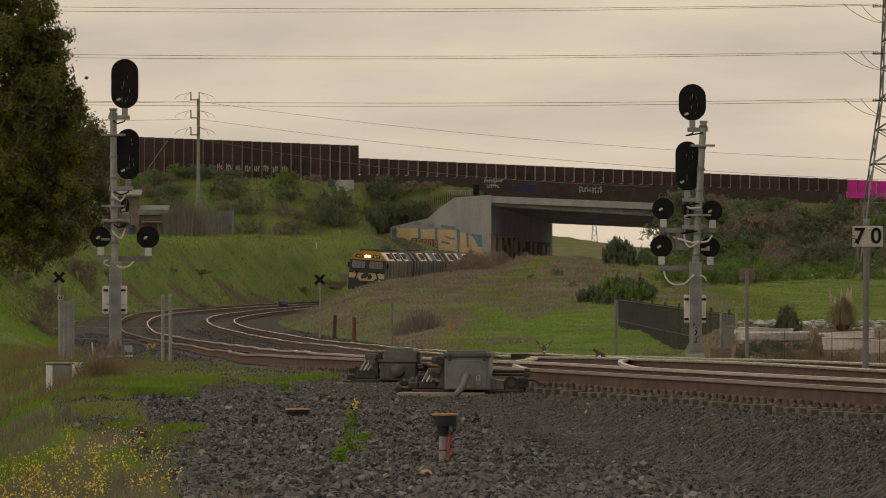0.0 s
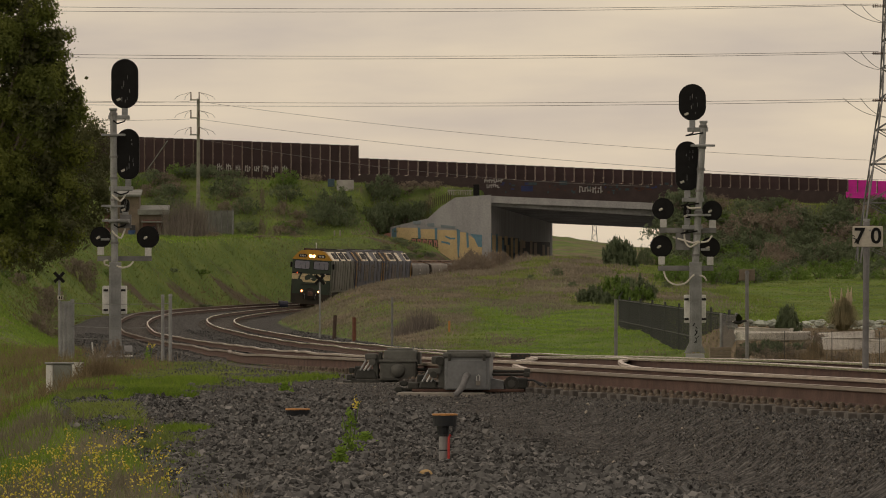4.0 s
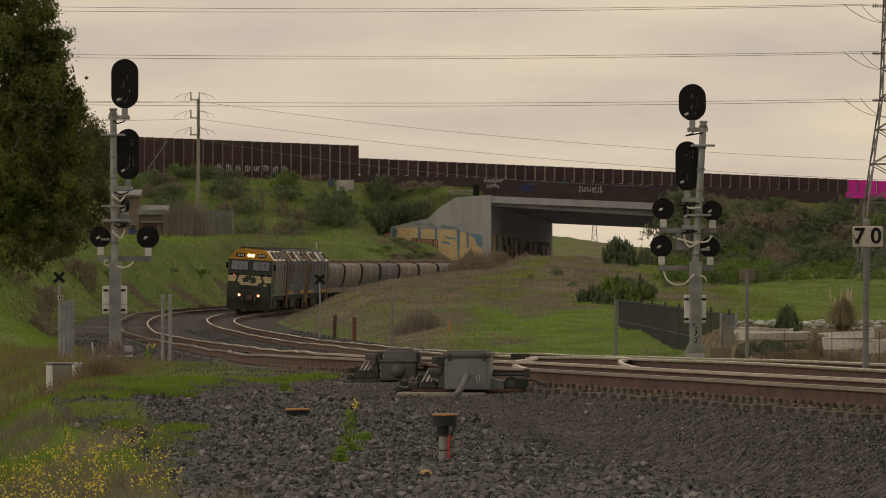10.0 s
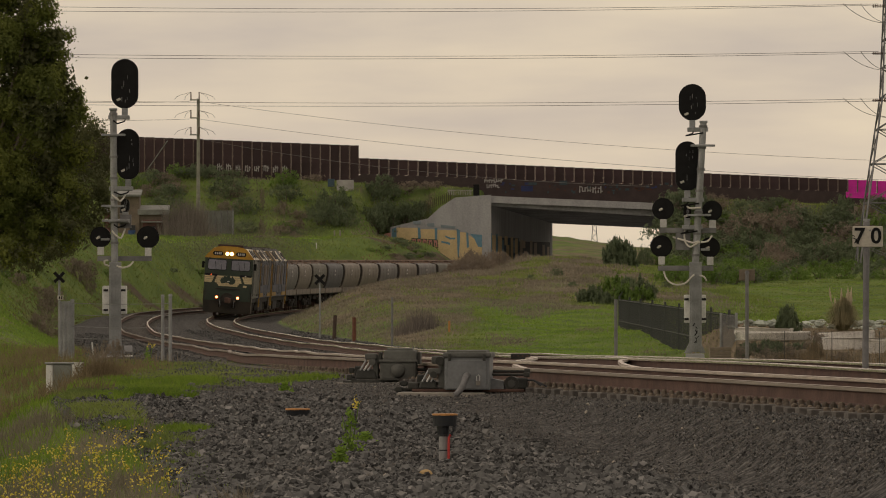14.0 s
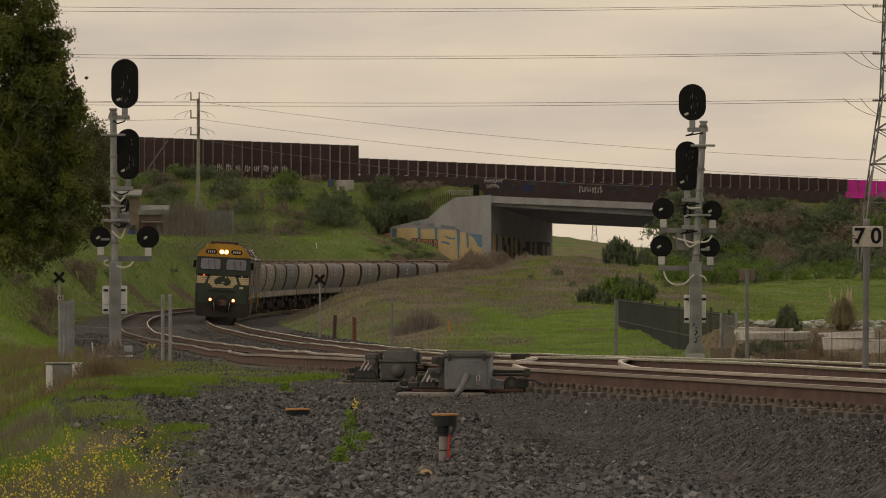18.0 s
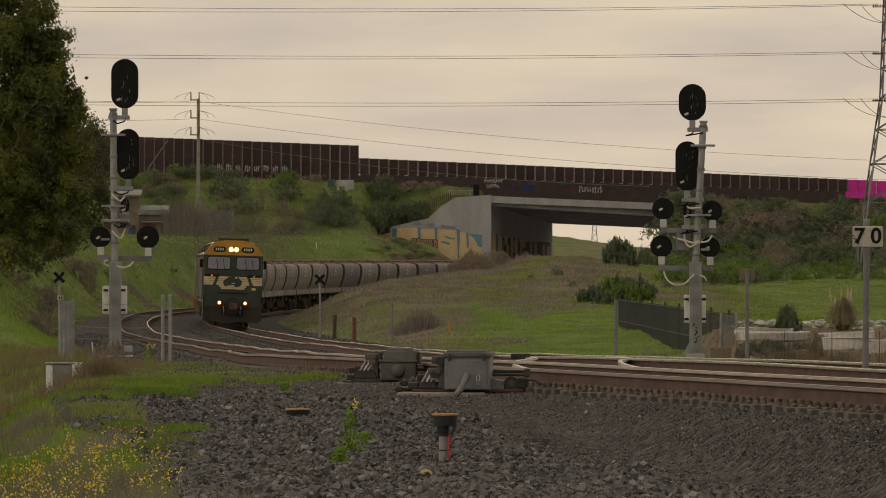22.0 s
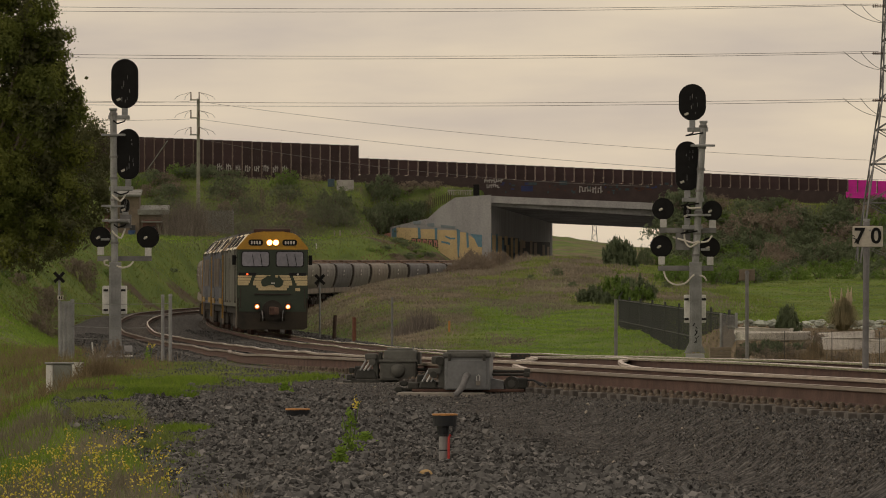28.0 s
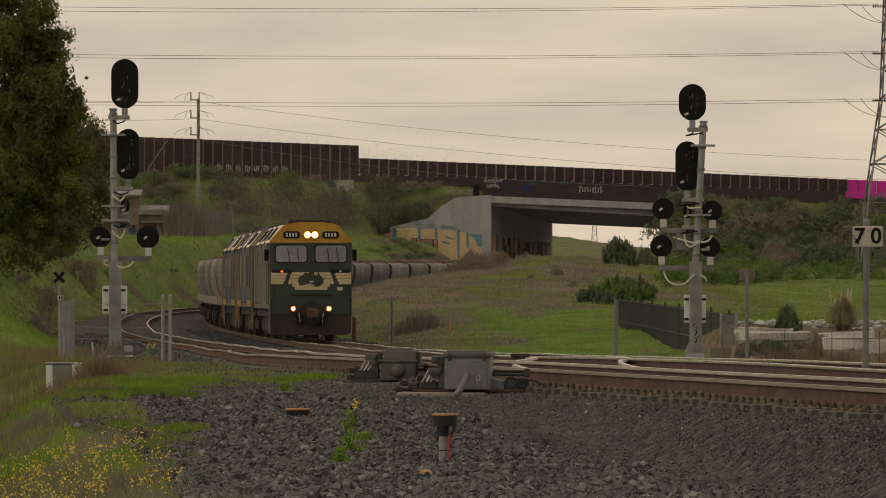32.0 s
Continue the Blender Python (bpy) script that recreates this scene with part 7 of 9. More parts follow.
M_STRAW = islands("dead_brown_grass", (0.105, 0.080, 0.044), (0.235, 0.182, 0.108), 0.8, 0.6, 0.5, 0.45)
M_STONE = islands("grey_ballast", (0.006, 0.0063, 0.0068), (0.106, 0.106, 0.106), 0.8, 6.0, 0.9)
ramp_of_stone = next(q for q in M_STONE.node_tree.nodes if q.type == "VALTORGB").color_ramp
ramp_of_stone.elements.new(0.6).color = (0.036, 0.036, 0.0365, 1)
M_PALESTONE = mat("pale_stone", (0.42, 0.38, 0.32), (0.3, 0.26, 0.22), 5.0, 0.9, 0.0, 0.2)
M_TANSTONE = mat("tan_stone", (0.46, 0.32, 0.15), (0.34, 0.24, 0.12), 6.0, 0.9, 0.0, 0.3)
M_SAND = islands("fine_brown_grit", (0.026, 0.0243, 0.0232), (0.150, 0.139, 0.130), 0.9, 1.5, 0.8)
M_STONEPALE = islands("pale_grey_ballast", (0.070, 0.070, 0.070), (0.200, 0.195, 0.190), 0.85, 6.0, 0.9)
M_YELLOW = islands("yellow_petals", (0.42, 0.34, 0.03), (0.64, 0.52, 0.06), 0.6, 1.0, 0.6)
M_PLUME = mat("pale_plume", (0.44, 0.38, 0.26), (0.34, 0.29, 0.20), 3.0, 0.9)
M_PAMPAS = islands("pampas_leaves", (0.085, 0.085, 0.042), (0.30, 0.26, 0.15), 0.8, 1.0, 0.6, 0.4)
RNG = np.random.default_rng(11)


def leaf_cloud(name, centres, length, width, material, parent, droop=0.6, outward=None):
    """Small leaf quads about many centres; leaves hang by `droop` and lie mostly along the surface of their clump."""
    n = len(centres)
    d = RNG.normal(size=(n, 3))
    d[:, 2] = d[:, 2] * (1 - droop) - droop * 1.2
    d /= np.linalg.norm(d, axis=1)[:, None]
    lie = RNG.normal(size=(n, 3))
    if outward is not None:
        lie = outward * 1.5 + lie * 0.55
        d = d - lie * ((d * lie).sum(1) / (lie * lie).sum(1))[:, None] * 0.8
        d /= np.linalg.norm(d, axis=1)[:, None]
    s = np.cross(d, lie)
    s /= np.linalg.norm(s, axis=1)[:, None] + 1e-6
    ln = length * RNG.uniform(0.6, 1.3, n)[:, None]
    wd = width * RNG.uniform(0.6, 1.3, n)[:, None]
    v = np.stack([centres - d * ln / 2, centres + s * wd / 2, centres + d * ln / 2, centres - s * wd / 2], 1)
    q = np.arange(4 * n).reshape(n, 4)
    ob = heap(name, v.reshape(-1, 3), q, material, parent)
    return ob


def clumped(lumps, clumps, leaves, spread):
    """Leaf centres: clumps on and in lumpy balls, several leaves each."""
    out, ways = [], []
    for cx, cy, cz, r in lumps:
        m = max(4, int(clumps * r * r))
        d = RNG.normal(size=(m, 3))
        d /= np.linalg.norm(d, axis=1)[:, None]
        c = np.array([cx, cy, cz]) + d * (r * RNG.uniform(0.45, 1.06, m)[:, None] ** 0.6) * [1, 1, 0.9]
        p = c[:, None, :] + RNG.normal(size=(m, leaves, 3)) * spread * [1, 1, 1.25]
        out.append(p.reshape(-1, 3))
        w = p - np.array([cx, cy, cz - 0.35 * r])
        ways.append((w / (np.linalg.norm(w, axis=2)[..., None] + 1e-6)).reshape(-1, 3))
    return np.concatenate(out), np.concatenate(ways)


def limb(bm, a, b, r0, r1, bend=0.4, seg=8):
    a, b = Vector(a), Vector(b)
    mid = (a + b) / 2 + Vector((random.uniform(-bend, bend), random.uniform(-bend, bend), bend * 0.5))
    tube(bm, a, mid, r0, (r0 + r1) / 2, seg)
    tube(bm, mid, b, (r0 + r1) / 2, r1, seg)


def gum_tree(px, Y, foot, lumps, material, label, trunk_r, clumps=30, leaves=60):
    k = Y / 13000
    x0 = (px - 784) * k
    z0 = gz(x0, Y) - 0.2
    t = thing("gum_tree", (x0, Y, z0), label, "tree", "gum trees")
    rel = []
    for u, v, r, dy in lumps:
        rel.append(((u - px) * k, dy, 2.42 - (v - 470) * k - z0, r * k))
    fork = (0.15, 0, max(1.5, min(c[2] for c in rel) * 0.9 + 0.8))
    bm = bmesh.new()
    limb(bm, (0, 0, -0.2), fork, trunk_r, trunk_r * 0.75, 0.2, 12)
    part("trunk", bm, M_BARK, t)
    for c in rel:
        bm = bmesh.new()
        limb(bm, fork, (c[0] * 0.9, c[1] * 0.9, c[2] - c[3] * 0.3), trunk_r * 0.4, 0.03, 0.5, 6)
        part("limb", bm, M_BARK, t)
    tufts = []
    for a, b, c, r in rel:
        # each bough breaks up into smaller hanging tufts
        for j in range(max(4, int(9 * r))):
            d = RNG.normal(size=3)
            d /= np.linalg.norm(d)
            q = r * RNG.uniform(0.22, 0.46)
            tufts.append((a + d[0] * (r - q * 0.7), b + d[1] * (r - q * 0.7), c + d[2] * (r - q * 0.6), q))
    pts, ways = clumped(tufts, clumps * 1.5, int(leaves * 0.72), 0.15)
    ob = leaf_cloud("crown", pts, 0.19, 0.075, material, t, 0.6, ways)
    ob["kind"] = "stuff"
    # inner leaves are coloured darker to give the shade inside the crown
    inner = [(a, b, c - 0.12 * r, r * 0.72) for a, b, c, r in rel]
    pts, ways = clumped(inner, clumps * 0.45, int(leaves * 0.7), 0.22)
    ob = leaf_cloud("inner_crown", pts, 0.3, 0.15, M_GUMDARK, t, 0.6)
    ob["kind"] = "stuff"
    return t


gum_tree(-70, 330, 520, [(-40, -40, 70, 0), (20, -15, 52, 1), (66, 22, 38, -0.5), (102, 80, 30, 0), (70, 95, 42, 1), (10, 90, 70, 0), (100, 138, 30, 0), (62, 140, 40, 0.5), (122, 168, 24, 0), (118, 205, 40, 0), (70, 180, 52, -1), (74, 222, 40, -0.5), (-20, 200, 80, 1), (120, 268, 40, 0.5), (60, 290, 60, 0), (-10, 330, 70, -0.5), (104, 345, 44, 0), (50, 395, 50, 0), (112, 408, 30, 0.5), (0, 415, 36, 0), (12, 446, 24, -1.2), (48, 452, 12, -1.0)], M_GUM, "tall gum tree with drooping olive-green foliage", 0.42, 46, 56)
# the rear tree wears the darker leaf colour throughout, as if in shade
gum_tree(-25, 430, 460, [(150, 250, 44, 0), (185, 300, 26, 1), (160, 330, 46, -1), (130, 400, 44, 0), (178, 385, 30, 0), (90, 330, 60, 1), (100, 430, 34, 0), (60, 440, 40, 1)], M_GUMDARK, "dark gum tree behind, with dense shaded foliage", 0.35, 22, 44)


def bush_mesh(material, n_lumps, leaves, length, width, seed, flat=0.75):
    rnd = random.Random(seed)
    lumps = [(0, 0, 0.35, 0.55)]
    for i in range(n_lumps):
        a = rnd.uniform(0, 6.28)
        d = rnd.uniform(0.25, 0.75)
        lumps.append((d * math.cos(a), d * math.sin(a) * 0.8, rnd.uniform(0.15, 0.62), rnd.uniform(0.22, 0.42)))
    for i in range(2 * n_lumps):
        a = rnd.uniform(0, 6.28)
        e = rnd.uniform(0.0, 1.3)
        lumps.append((0.86 * math.cos(a) * math.cos(e), 0.72 * math.sin(a) * math.cos(e), 0.1 + 0.72 * math.sin(e), rnd.uniform(0.1, 0.2)))
    pts, ways = clumped(lumps, 80, leaves, 0.045)
    pts[:, 2] = np.abs(pts[:, 2]) * flat
    b = thing("shrub", (0, 0, -60), "dense rounded shrub on the embankment", "shrub", "embankment shrubs")
    ob = leaf_cloud("foliage", pts, length, width, material, b, 0.2, ways)
    ob["kind"] = "stuff"
    bm = bmesh.new()
    for i in range(5):
        a = i * 1.26
        tube(bm, (0, 0, -0.1), (0.45 * math.cos(a), 0.45 * math.sin(a), 0.45), 0.025, 0.008, 5)
    part("branchwork", bm, M_TWIG, b)
    return b


GREEN_B = [bush_mesh(M_SHRUB, 7, 12, 0.085, 0.042, s) for s in (1, 2, 3)]
FRESH_B = [bush_mesh(M_SHRUBBRIGHT, 7, 12, 0.085, 0.042, s) for s in (4, 5)]
NEAR_B = [bush_mesh(M_SHRUB, 7, 18, 0.13, 0.065, 8), bush_mesh(M_SHRUBBRIGHT, 7, 18, 0.12, 0.06, 9)]
BROWN_B = [bush_mesh(M_SHRUBBROWN, 7, 12, 0.13, 0.026, s, 0.9) for s in (6, 7)]


def bush(base, x, y, r, h, label="", rnd=random, sink=0.12):
    m = pose(x, y, gz(x, y) - sink * h, 0, 0, rnd.uniform(0, 360)) @ Matrix.Diagonal((r * 1.15, r * 1.15, h * 1.75, 1))
    ob = copy_thing(base, m)
    if label:
        tagged(ob, label)
    return ob


def far_bushes():
    rnd = random.Random(21)
    # left embankment face
    for x, y, r, h in ((-21.4, 739.9, 1.54, 1.3), (-15.9, 740.2, 1.48, 1.41), (-19.6, 731.6, 1.24, 1.28), (-24.6, 742.6, 1.37, 1.08), (-26.8, 741.9, 1.14, 0.98), (-27.5, 735.2, 1.47, 1.29), (-29.2, 739.6, 1.36, 1.19), (-31.3, 737.4, 1.36, 1.29)):
        bush((GREEN_B + FRESH_B[:1])[int(abs(x * 7)) % 4], x, y, r * 1.3, h * 1.15, "dense rounded green shrub on the road embankment", rnd, 0.12)
    for x, y, r, h in ((-27.8, 739.4, 1.59, 0.86), (-20.7, 736.4, 0.91, 0.97), (-16.1, 731.6, 0.79, 1.07), (-18.0, 732.6, 0.28, 1.71), (-29.5, 735.6, 1.13, 0.97), (-14.8, 728.4, 1.01, 0.53), (-13.1, 743.5, 1.5, 0.6), (-14.3, 730.8, 1.1, 0.65)):
        bush(BROWN_B[int(abs(x * 7)) % 2], x, y, r, h, "dry brown scrub on the road embankment", rnd, 0.05)
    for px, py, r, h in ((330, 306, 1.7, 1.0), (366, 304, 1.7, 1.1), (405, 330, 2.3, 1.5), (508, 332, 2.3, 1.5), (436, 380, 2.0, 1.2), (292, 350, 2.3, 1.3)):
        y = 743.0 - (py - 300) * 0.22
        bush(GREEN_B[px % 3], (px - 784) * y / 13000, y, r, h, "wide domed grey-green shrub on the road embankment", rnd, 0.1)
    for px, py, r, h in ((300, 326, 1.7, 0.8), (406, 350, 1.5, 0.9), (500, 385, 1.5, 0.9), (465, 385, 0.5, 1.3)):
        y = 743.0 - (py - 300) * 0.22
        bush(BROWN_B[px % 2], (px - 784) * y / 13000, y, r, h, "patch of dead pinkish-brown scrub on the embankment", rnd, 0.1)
    # domed shrubs between the block and the bridge, with grass left open between them
    for i, (x, y, r, h) in enumerate(((-10.75, 734.2, 1.9, 2.15), (-10.1, 732.6, 1.6, 1.7), (-10.9, 729.8, 1.7, 1.75), (-12.2, 729.4, 1.6, 1.3), (-9.4, 729.0, 1.4, 1.3), (-13.3, 731.5, 1.1, 1.0), (-11.9, 732.5, 1.4, 1.5))):
        bush(GREEN_B[i % 3], x, y, r, h, "large olive-green shrub on the grassy embankment", rnd, 0.1)
    for i, (x, y, r, h) in enumerate(((-6.13, 744.2, 1.5, 1.8), (-7.4, 742.6, 1.15, 1.3), (-5.2, 744.2, 1.1, 1.5), (-6.4, 742.8, 1.2, 1.2))):
        bush(GREEN_B[(i + 1) % 3], x, y, r, h, "domed green shrub below the roadside wall", rnd, 0.1)
    for i, (x, y, r, h) in enumerate(((-7.26, 733.5, 1.25, 1.8), (-5.35, 740.25, 1.55, 2.6), (-6.6, 738.7, 1.35, 1.7), (-3.93, 741.0, 1.4, 1.95), (-2.75, 741.2, 1.15, 1.55), (-2.0, 741.6, 0.8, 1.2), (-4.8, 741.2, 1.4, 1.5), (-6.0, 740.4, 1.6, 2.0), (-7.0, 736.0, 1.3, 1.6), (-3.3, 740.6, 1.2, 1.5))):
        bush(GREEN_B[i % 3], x, y, r, h, "dense dark shrub beside the bridge wing wall", rnd, 0.12)
    for i, (x, y, r, h) in enumerate(((-3.38, 745.2, 1.5, 0.75), (-1.37, 744.7, 1.2, 0.6), (-4.8, 745.4, 0.9, 0.6), (-0.5, 744.6, 0.7, 0.5), (-6.2, 737.5, 0.9, 0.5))):
        bush(BROWN_B[i % 2], x, y, r, h, "dry pinkish-brown scrub above the bridge wing wall", rnd, 0.08)
    for i in range(12):
        x = rnd.uniform(-34, -14.0)
        y = rnd.uniform(714, 743)
        base = rnd.choice(GREEN_B + FRESH_B + FRESH_B + BROWN_B)
        bush(base, x, y, rnd.uniform(0.5, 1.2), rnd.uniform(0.4, 0.9), "low scrub on the road embankment", rnd)
    # right embankment face
    for i in range(62):
        x = rnd.uniform(21.5, 46)
        y = rnd.uniform(706, 736)
        kind = rnd.random()
        base = rnd.choice(GREEN_B) if kind < 0.78 else (rnd.choice(FRESH_B) if kind < 0.86 else rnd.choice(BROWN_B))
        bush(base, x, y, rnd.uniform(1.8, 3.5), rnd.uniform(1.3, 2.5), "", rnd)
    for i in range(20):
        x = rnd.uniform(23, 46)
        y = rnd.uniform(729, 743)
        kind = rnd.random()
        base = rnd.choice(GREEN_B) if kind < 0.5 else (rnd.choice(FRESH_B) if kind < 0.72 else rnd.choice(BROWN_B))
        bush(base, x, y, rnd.uniform(1.2, 2.3), rnd.uniform(0.8, 1.5), "rounded shrub high on the embankment below the wall", rnd)
    # at the foot of the right bank
    for i in range(12):
        x = rnd.uniform(19, 50)
        y = rnd.uniform(680, 704)
        base = rnd.choice(FRESH_B) if rnd.random() < 0.6 else rnd.choice(BROWN_B)
        bush(base, x, y, rnd.uniform(0.9, 1.9), rnd.uniform(0.8, 1.5), "", rnd)
    # dark scrub along the far edge of the field
    for x, y, r, h in ((14.5, 463.2, 0.93, 0.95), (15.7, 462.0, 1.0, 1.08), (16.9, 459.8, 1.06, 1.08), (19.0, 479.2, 1.11, 1.05), (20.8, 490.5, 1.06, 0.93), (22.5, 496.5, 0.99, 0.87), (24.5, 509.2, 1.02, 0.82), (26.3, 513.5, 1.11, 0.75), (27.8, 511.8, 1.02, 0.75), (28.9, 503.8, 1.01, 0.74), (30.2, 502.0, 0.93, 0.73), (17.7, 547.2, 1.01, 0.96), (19.6, 546.8, 1.18, 0.96), (23.0, 579.2, 1.25, 1.02), (25.0, 574.5, 1.24, 0.92), (27.5, 579.5, 1.25, 0.85), (30.7, 598.5, 1.29, 0.87), (32.9, 596.5, 1.28, 0.87), (34.7, 592.8, 1.19, 0.87)):
        bush((FRESH_B + GREEN_B[:1] + FRESH_B)[int(abs(x * 7)) % 5], x, y, r * 1.15, h * 1.1, "leafy green scrub along the field edge", rnd, 0.05)
    # scrub hanging over the right end of the bridge
    for x, y, r, h in ((21.2, 738.5, 1.8, 3.2), (22.6, 737, 2.2, 2.8), (24.5, 738, 2.4, 2.6), (20.4, 738.8, 1.0, 2.3)):
        bush(rnd.choice(GREEN_B), x, y, r, h, "shrub spilling over the bridge end", rnd)
    # low growth over the face of the spur
    for i in range(16):
        y = rnd.uniform(652, 684)
        x = float(track_a(y)) - rnd.uniform(2.3, 4.6)
        bush(rnd.choice(FRESH_B + GREEN_B + BROWN_B[:1]), x, y, rnd.uniform(0.5, 1.0), rnd.uniform(0.25, 0.5), "low weedy tuft on the end of the bank", rnd)
    # rough growth on the cutting bank
    for i in range(12):
        y = rnd.uniform(430, 690)
        x = float(track_a(y)) - rnd.uniform(5.0, 15.0)
        base = rnd.choice(BROWN_B + FRESH_B + FRESH_B)
        bush(base, x, y, rnd.uniform(0.5, 1.3), rnd.uniform(0.25, 0.6), "low rough growth on the cutting bank", rnd)


far_bushes()


def bank_growth():
    """Brown tufts and small bushes on the near end of the cutting bank and along its crest."""
    rnd = random.Random(51)
    for i in range(16):
        y = rnd.uniform(285, 440)
        up = rnd.uniform(0.6, 6.5)
        x = float(gravel_edge(y)) - up
        r = rnd.uniform(0.35, 0.85)
        bush(rnd.choice(BROWN_B + FRESH_B) if up < 4 else rnd.choice(FRESH_B + GREEN_B + BROWN_B), x, y, r, r * rnd.uniform(0.35, 0.75), "rough tuft on the cutting bank", rnd)
    for i in range(8):
        y = rnd.uniform(430, 690)
        x = float(gravel_edge(y)) - rnd.uniform(0.8, 4.0)
        r = rnd.uniform(0.4, 1.0)
        bush(rnd.choice(BROWN_B + GREEN_B), x, y, r, r * rnd.uniform(0.3, 0.6), "rough tuft on the cutting bank", rnd)
    for x, y, r, h in ((-22.8, 423, 0.75, 1.0), (-23.4, 442, 0.8, 0.9), (-22.2, 410, 0.6, 0.8), (-20.1, 372, 0.65, 0.7), (-19.4, 352, 0.55, 0.75), (-18.6, 345, 0.4, 0.5), (-24.9, 490, 1.0, 0.8), (-24.4, 492, 0.9, 0.9), (-23.9, 491, 0.7, 0.8), (-24.5, 503, 1.0, 0.75), (-23.5, 489, 0.45, 0.6)):
        bush(rnd.choice(BROWN_B), x, y, r, h, "dry brown brush along the edge of the cutting", rnd, 0.06)


bank_growth()


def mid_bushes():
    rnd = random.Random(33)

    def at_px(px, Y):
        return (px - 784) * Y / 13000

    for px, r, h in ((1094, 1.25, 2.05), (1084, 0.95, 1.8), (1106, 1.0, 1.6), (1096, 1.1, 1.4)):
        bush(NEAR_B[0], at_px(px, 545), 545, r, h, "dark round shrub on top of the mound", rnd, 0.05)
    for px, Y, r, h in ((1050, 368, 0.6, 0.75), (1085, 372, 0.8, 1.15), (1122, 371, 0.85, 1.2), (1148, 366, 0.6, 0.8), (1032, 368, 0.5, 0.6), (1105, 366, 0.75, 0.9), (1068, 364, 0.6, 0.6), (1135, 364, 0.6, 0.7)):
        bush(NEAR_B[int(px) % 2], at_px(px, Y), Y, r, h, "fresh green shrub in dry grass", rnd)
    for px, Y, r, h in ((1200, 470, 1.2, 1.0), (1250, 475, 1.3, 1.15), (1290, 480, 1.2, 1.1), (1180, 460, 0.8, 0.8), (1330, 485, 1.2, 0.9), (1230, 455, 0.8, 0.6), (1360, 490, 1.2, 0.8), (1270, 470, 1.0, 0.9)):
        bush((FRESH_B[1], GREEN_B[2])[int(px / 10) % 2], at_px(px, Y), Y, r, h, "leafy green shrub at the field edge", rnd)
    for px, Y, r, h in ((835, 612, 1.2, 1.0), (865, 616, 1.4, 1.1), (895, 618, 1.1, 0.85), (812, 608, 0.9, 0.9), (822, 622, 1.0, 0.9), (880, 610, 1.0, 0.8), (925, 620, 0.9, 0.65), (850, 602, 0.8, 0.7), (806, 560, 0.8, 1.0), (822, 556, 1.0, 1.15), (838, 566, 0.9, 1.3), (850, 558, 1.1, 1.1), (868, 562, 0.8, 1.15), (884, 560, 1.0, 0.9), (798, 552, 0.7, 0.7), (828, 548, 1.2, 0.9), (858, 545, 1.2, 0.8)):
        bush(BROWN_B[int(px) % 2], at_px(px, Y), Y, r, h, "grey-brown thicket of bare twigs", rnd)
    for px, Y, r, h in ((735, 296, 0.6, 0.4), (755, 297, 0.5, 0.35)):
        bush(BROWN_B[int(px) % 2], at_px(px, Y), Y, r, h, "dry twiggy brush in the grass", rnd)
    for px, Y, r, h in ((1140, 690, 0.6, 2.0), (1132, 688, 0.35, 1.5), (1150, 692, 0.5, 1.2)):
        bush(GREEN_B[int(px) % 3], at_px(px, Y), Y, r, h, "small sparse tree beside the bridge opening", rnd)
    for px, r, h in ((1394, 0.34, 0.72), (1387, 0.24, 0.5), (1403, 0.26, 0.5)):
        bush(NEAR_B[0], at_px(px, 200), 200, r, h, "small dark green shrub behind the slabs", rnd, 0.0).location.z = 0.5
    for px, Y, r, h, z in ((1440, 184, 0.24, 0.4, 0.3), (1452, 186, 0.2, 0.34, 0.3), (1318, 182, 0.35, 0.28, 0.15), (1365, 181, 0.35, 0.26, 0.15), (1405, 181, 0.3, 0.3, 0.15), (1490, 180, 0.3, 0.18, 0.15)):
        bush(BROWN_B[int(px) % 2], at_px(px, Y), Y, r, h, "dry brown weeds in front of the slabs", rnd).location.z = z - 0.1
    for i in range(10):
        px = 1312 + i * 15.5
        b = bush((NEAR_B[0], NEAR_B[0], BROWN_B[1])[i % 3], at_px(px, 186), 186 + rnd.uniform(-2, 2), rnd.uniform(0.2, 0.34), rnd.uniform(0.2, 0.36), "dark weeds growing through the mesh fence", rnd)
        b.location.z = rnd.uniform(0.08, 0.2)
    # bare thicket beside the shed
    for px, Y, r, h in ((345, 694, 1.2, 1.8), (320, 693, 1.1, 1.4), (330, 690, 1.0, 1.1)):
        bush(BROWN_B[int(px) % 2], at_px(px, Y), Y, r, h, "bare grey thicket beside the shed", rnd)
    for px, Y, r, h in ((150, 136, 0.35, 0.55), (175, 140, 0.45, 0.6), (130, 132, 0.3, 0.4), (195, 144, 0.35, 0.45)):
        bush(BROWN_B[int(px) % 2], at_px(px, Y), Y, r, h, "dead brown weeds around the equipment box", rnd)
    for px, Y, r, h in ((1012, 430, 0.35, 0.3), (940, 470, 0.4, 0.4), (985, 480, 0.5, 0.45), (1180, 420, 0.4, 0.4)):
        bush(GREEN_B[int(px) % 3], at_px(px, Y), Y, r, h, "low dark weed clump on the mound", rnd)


mid_bushes()
for b in GREEN_B + FRESH_B + BROWN_B + NEAR_B:
    for o in (*b.children_recursive, b):
        bpy.data.objects.remove(o)


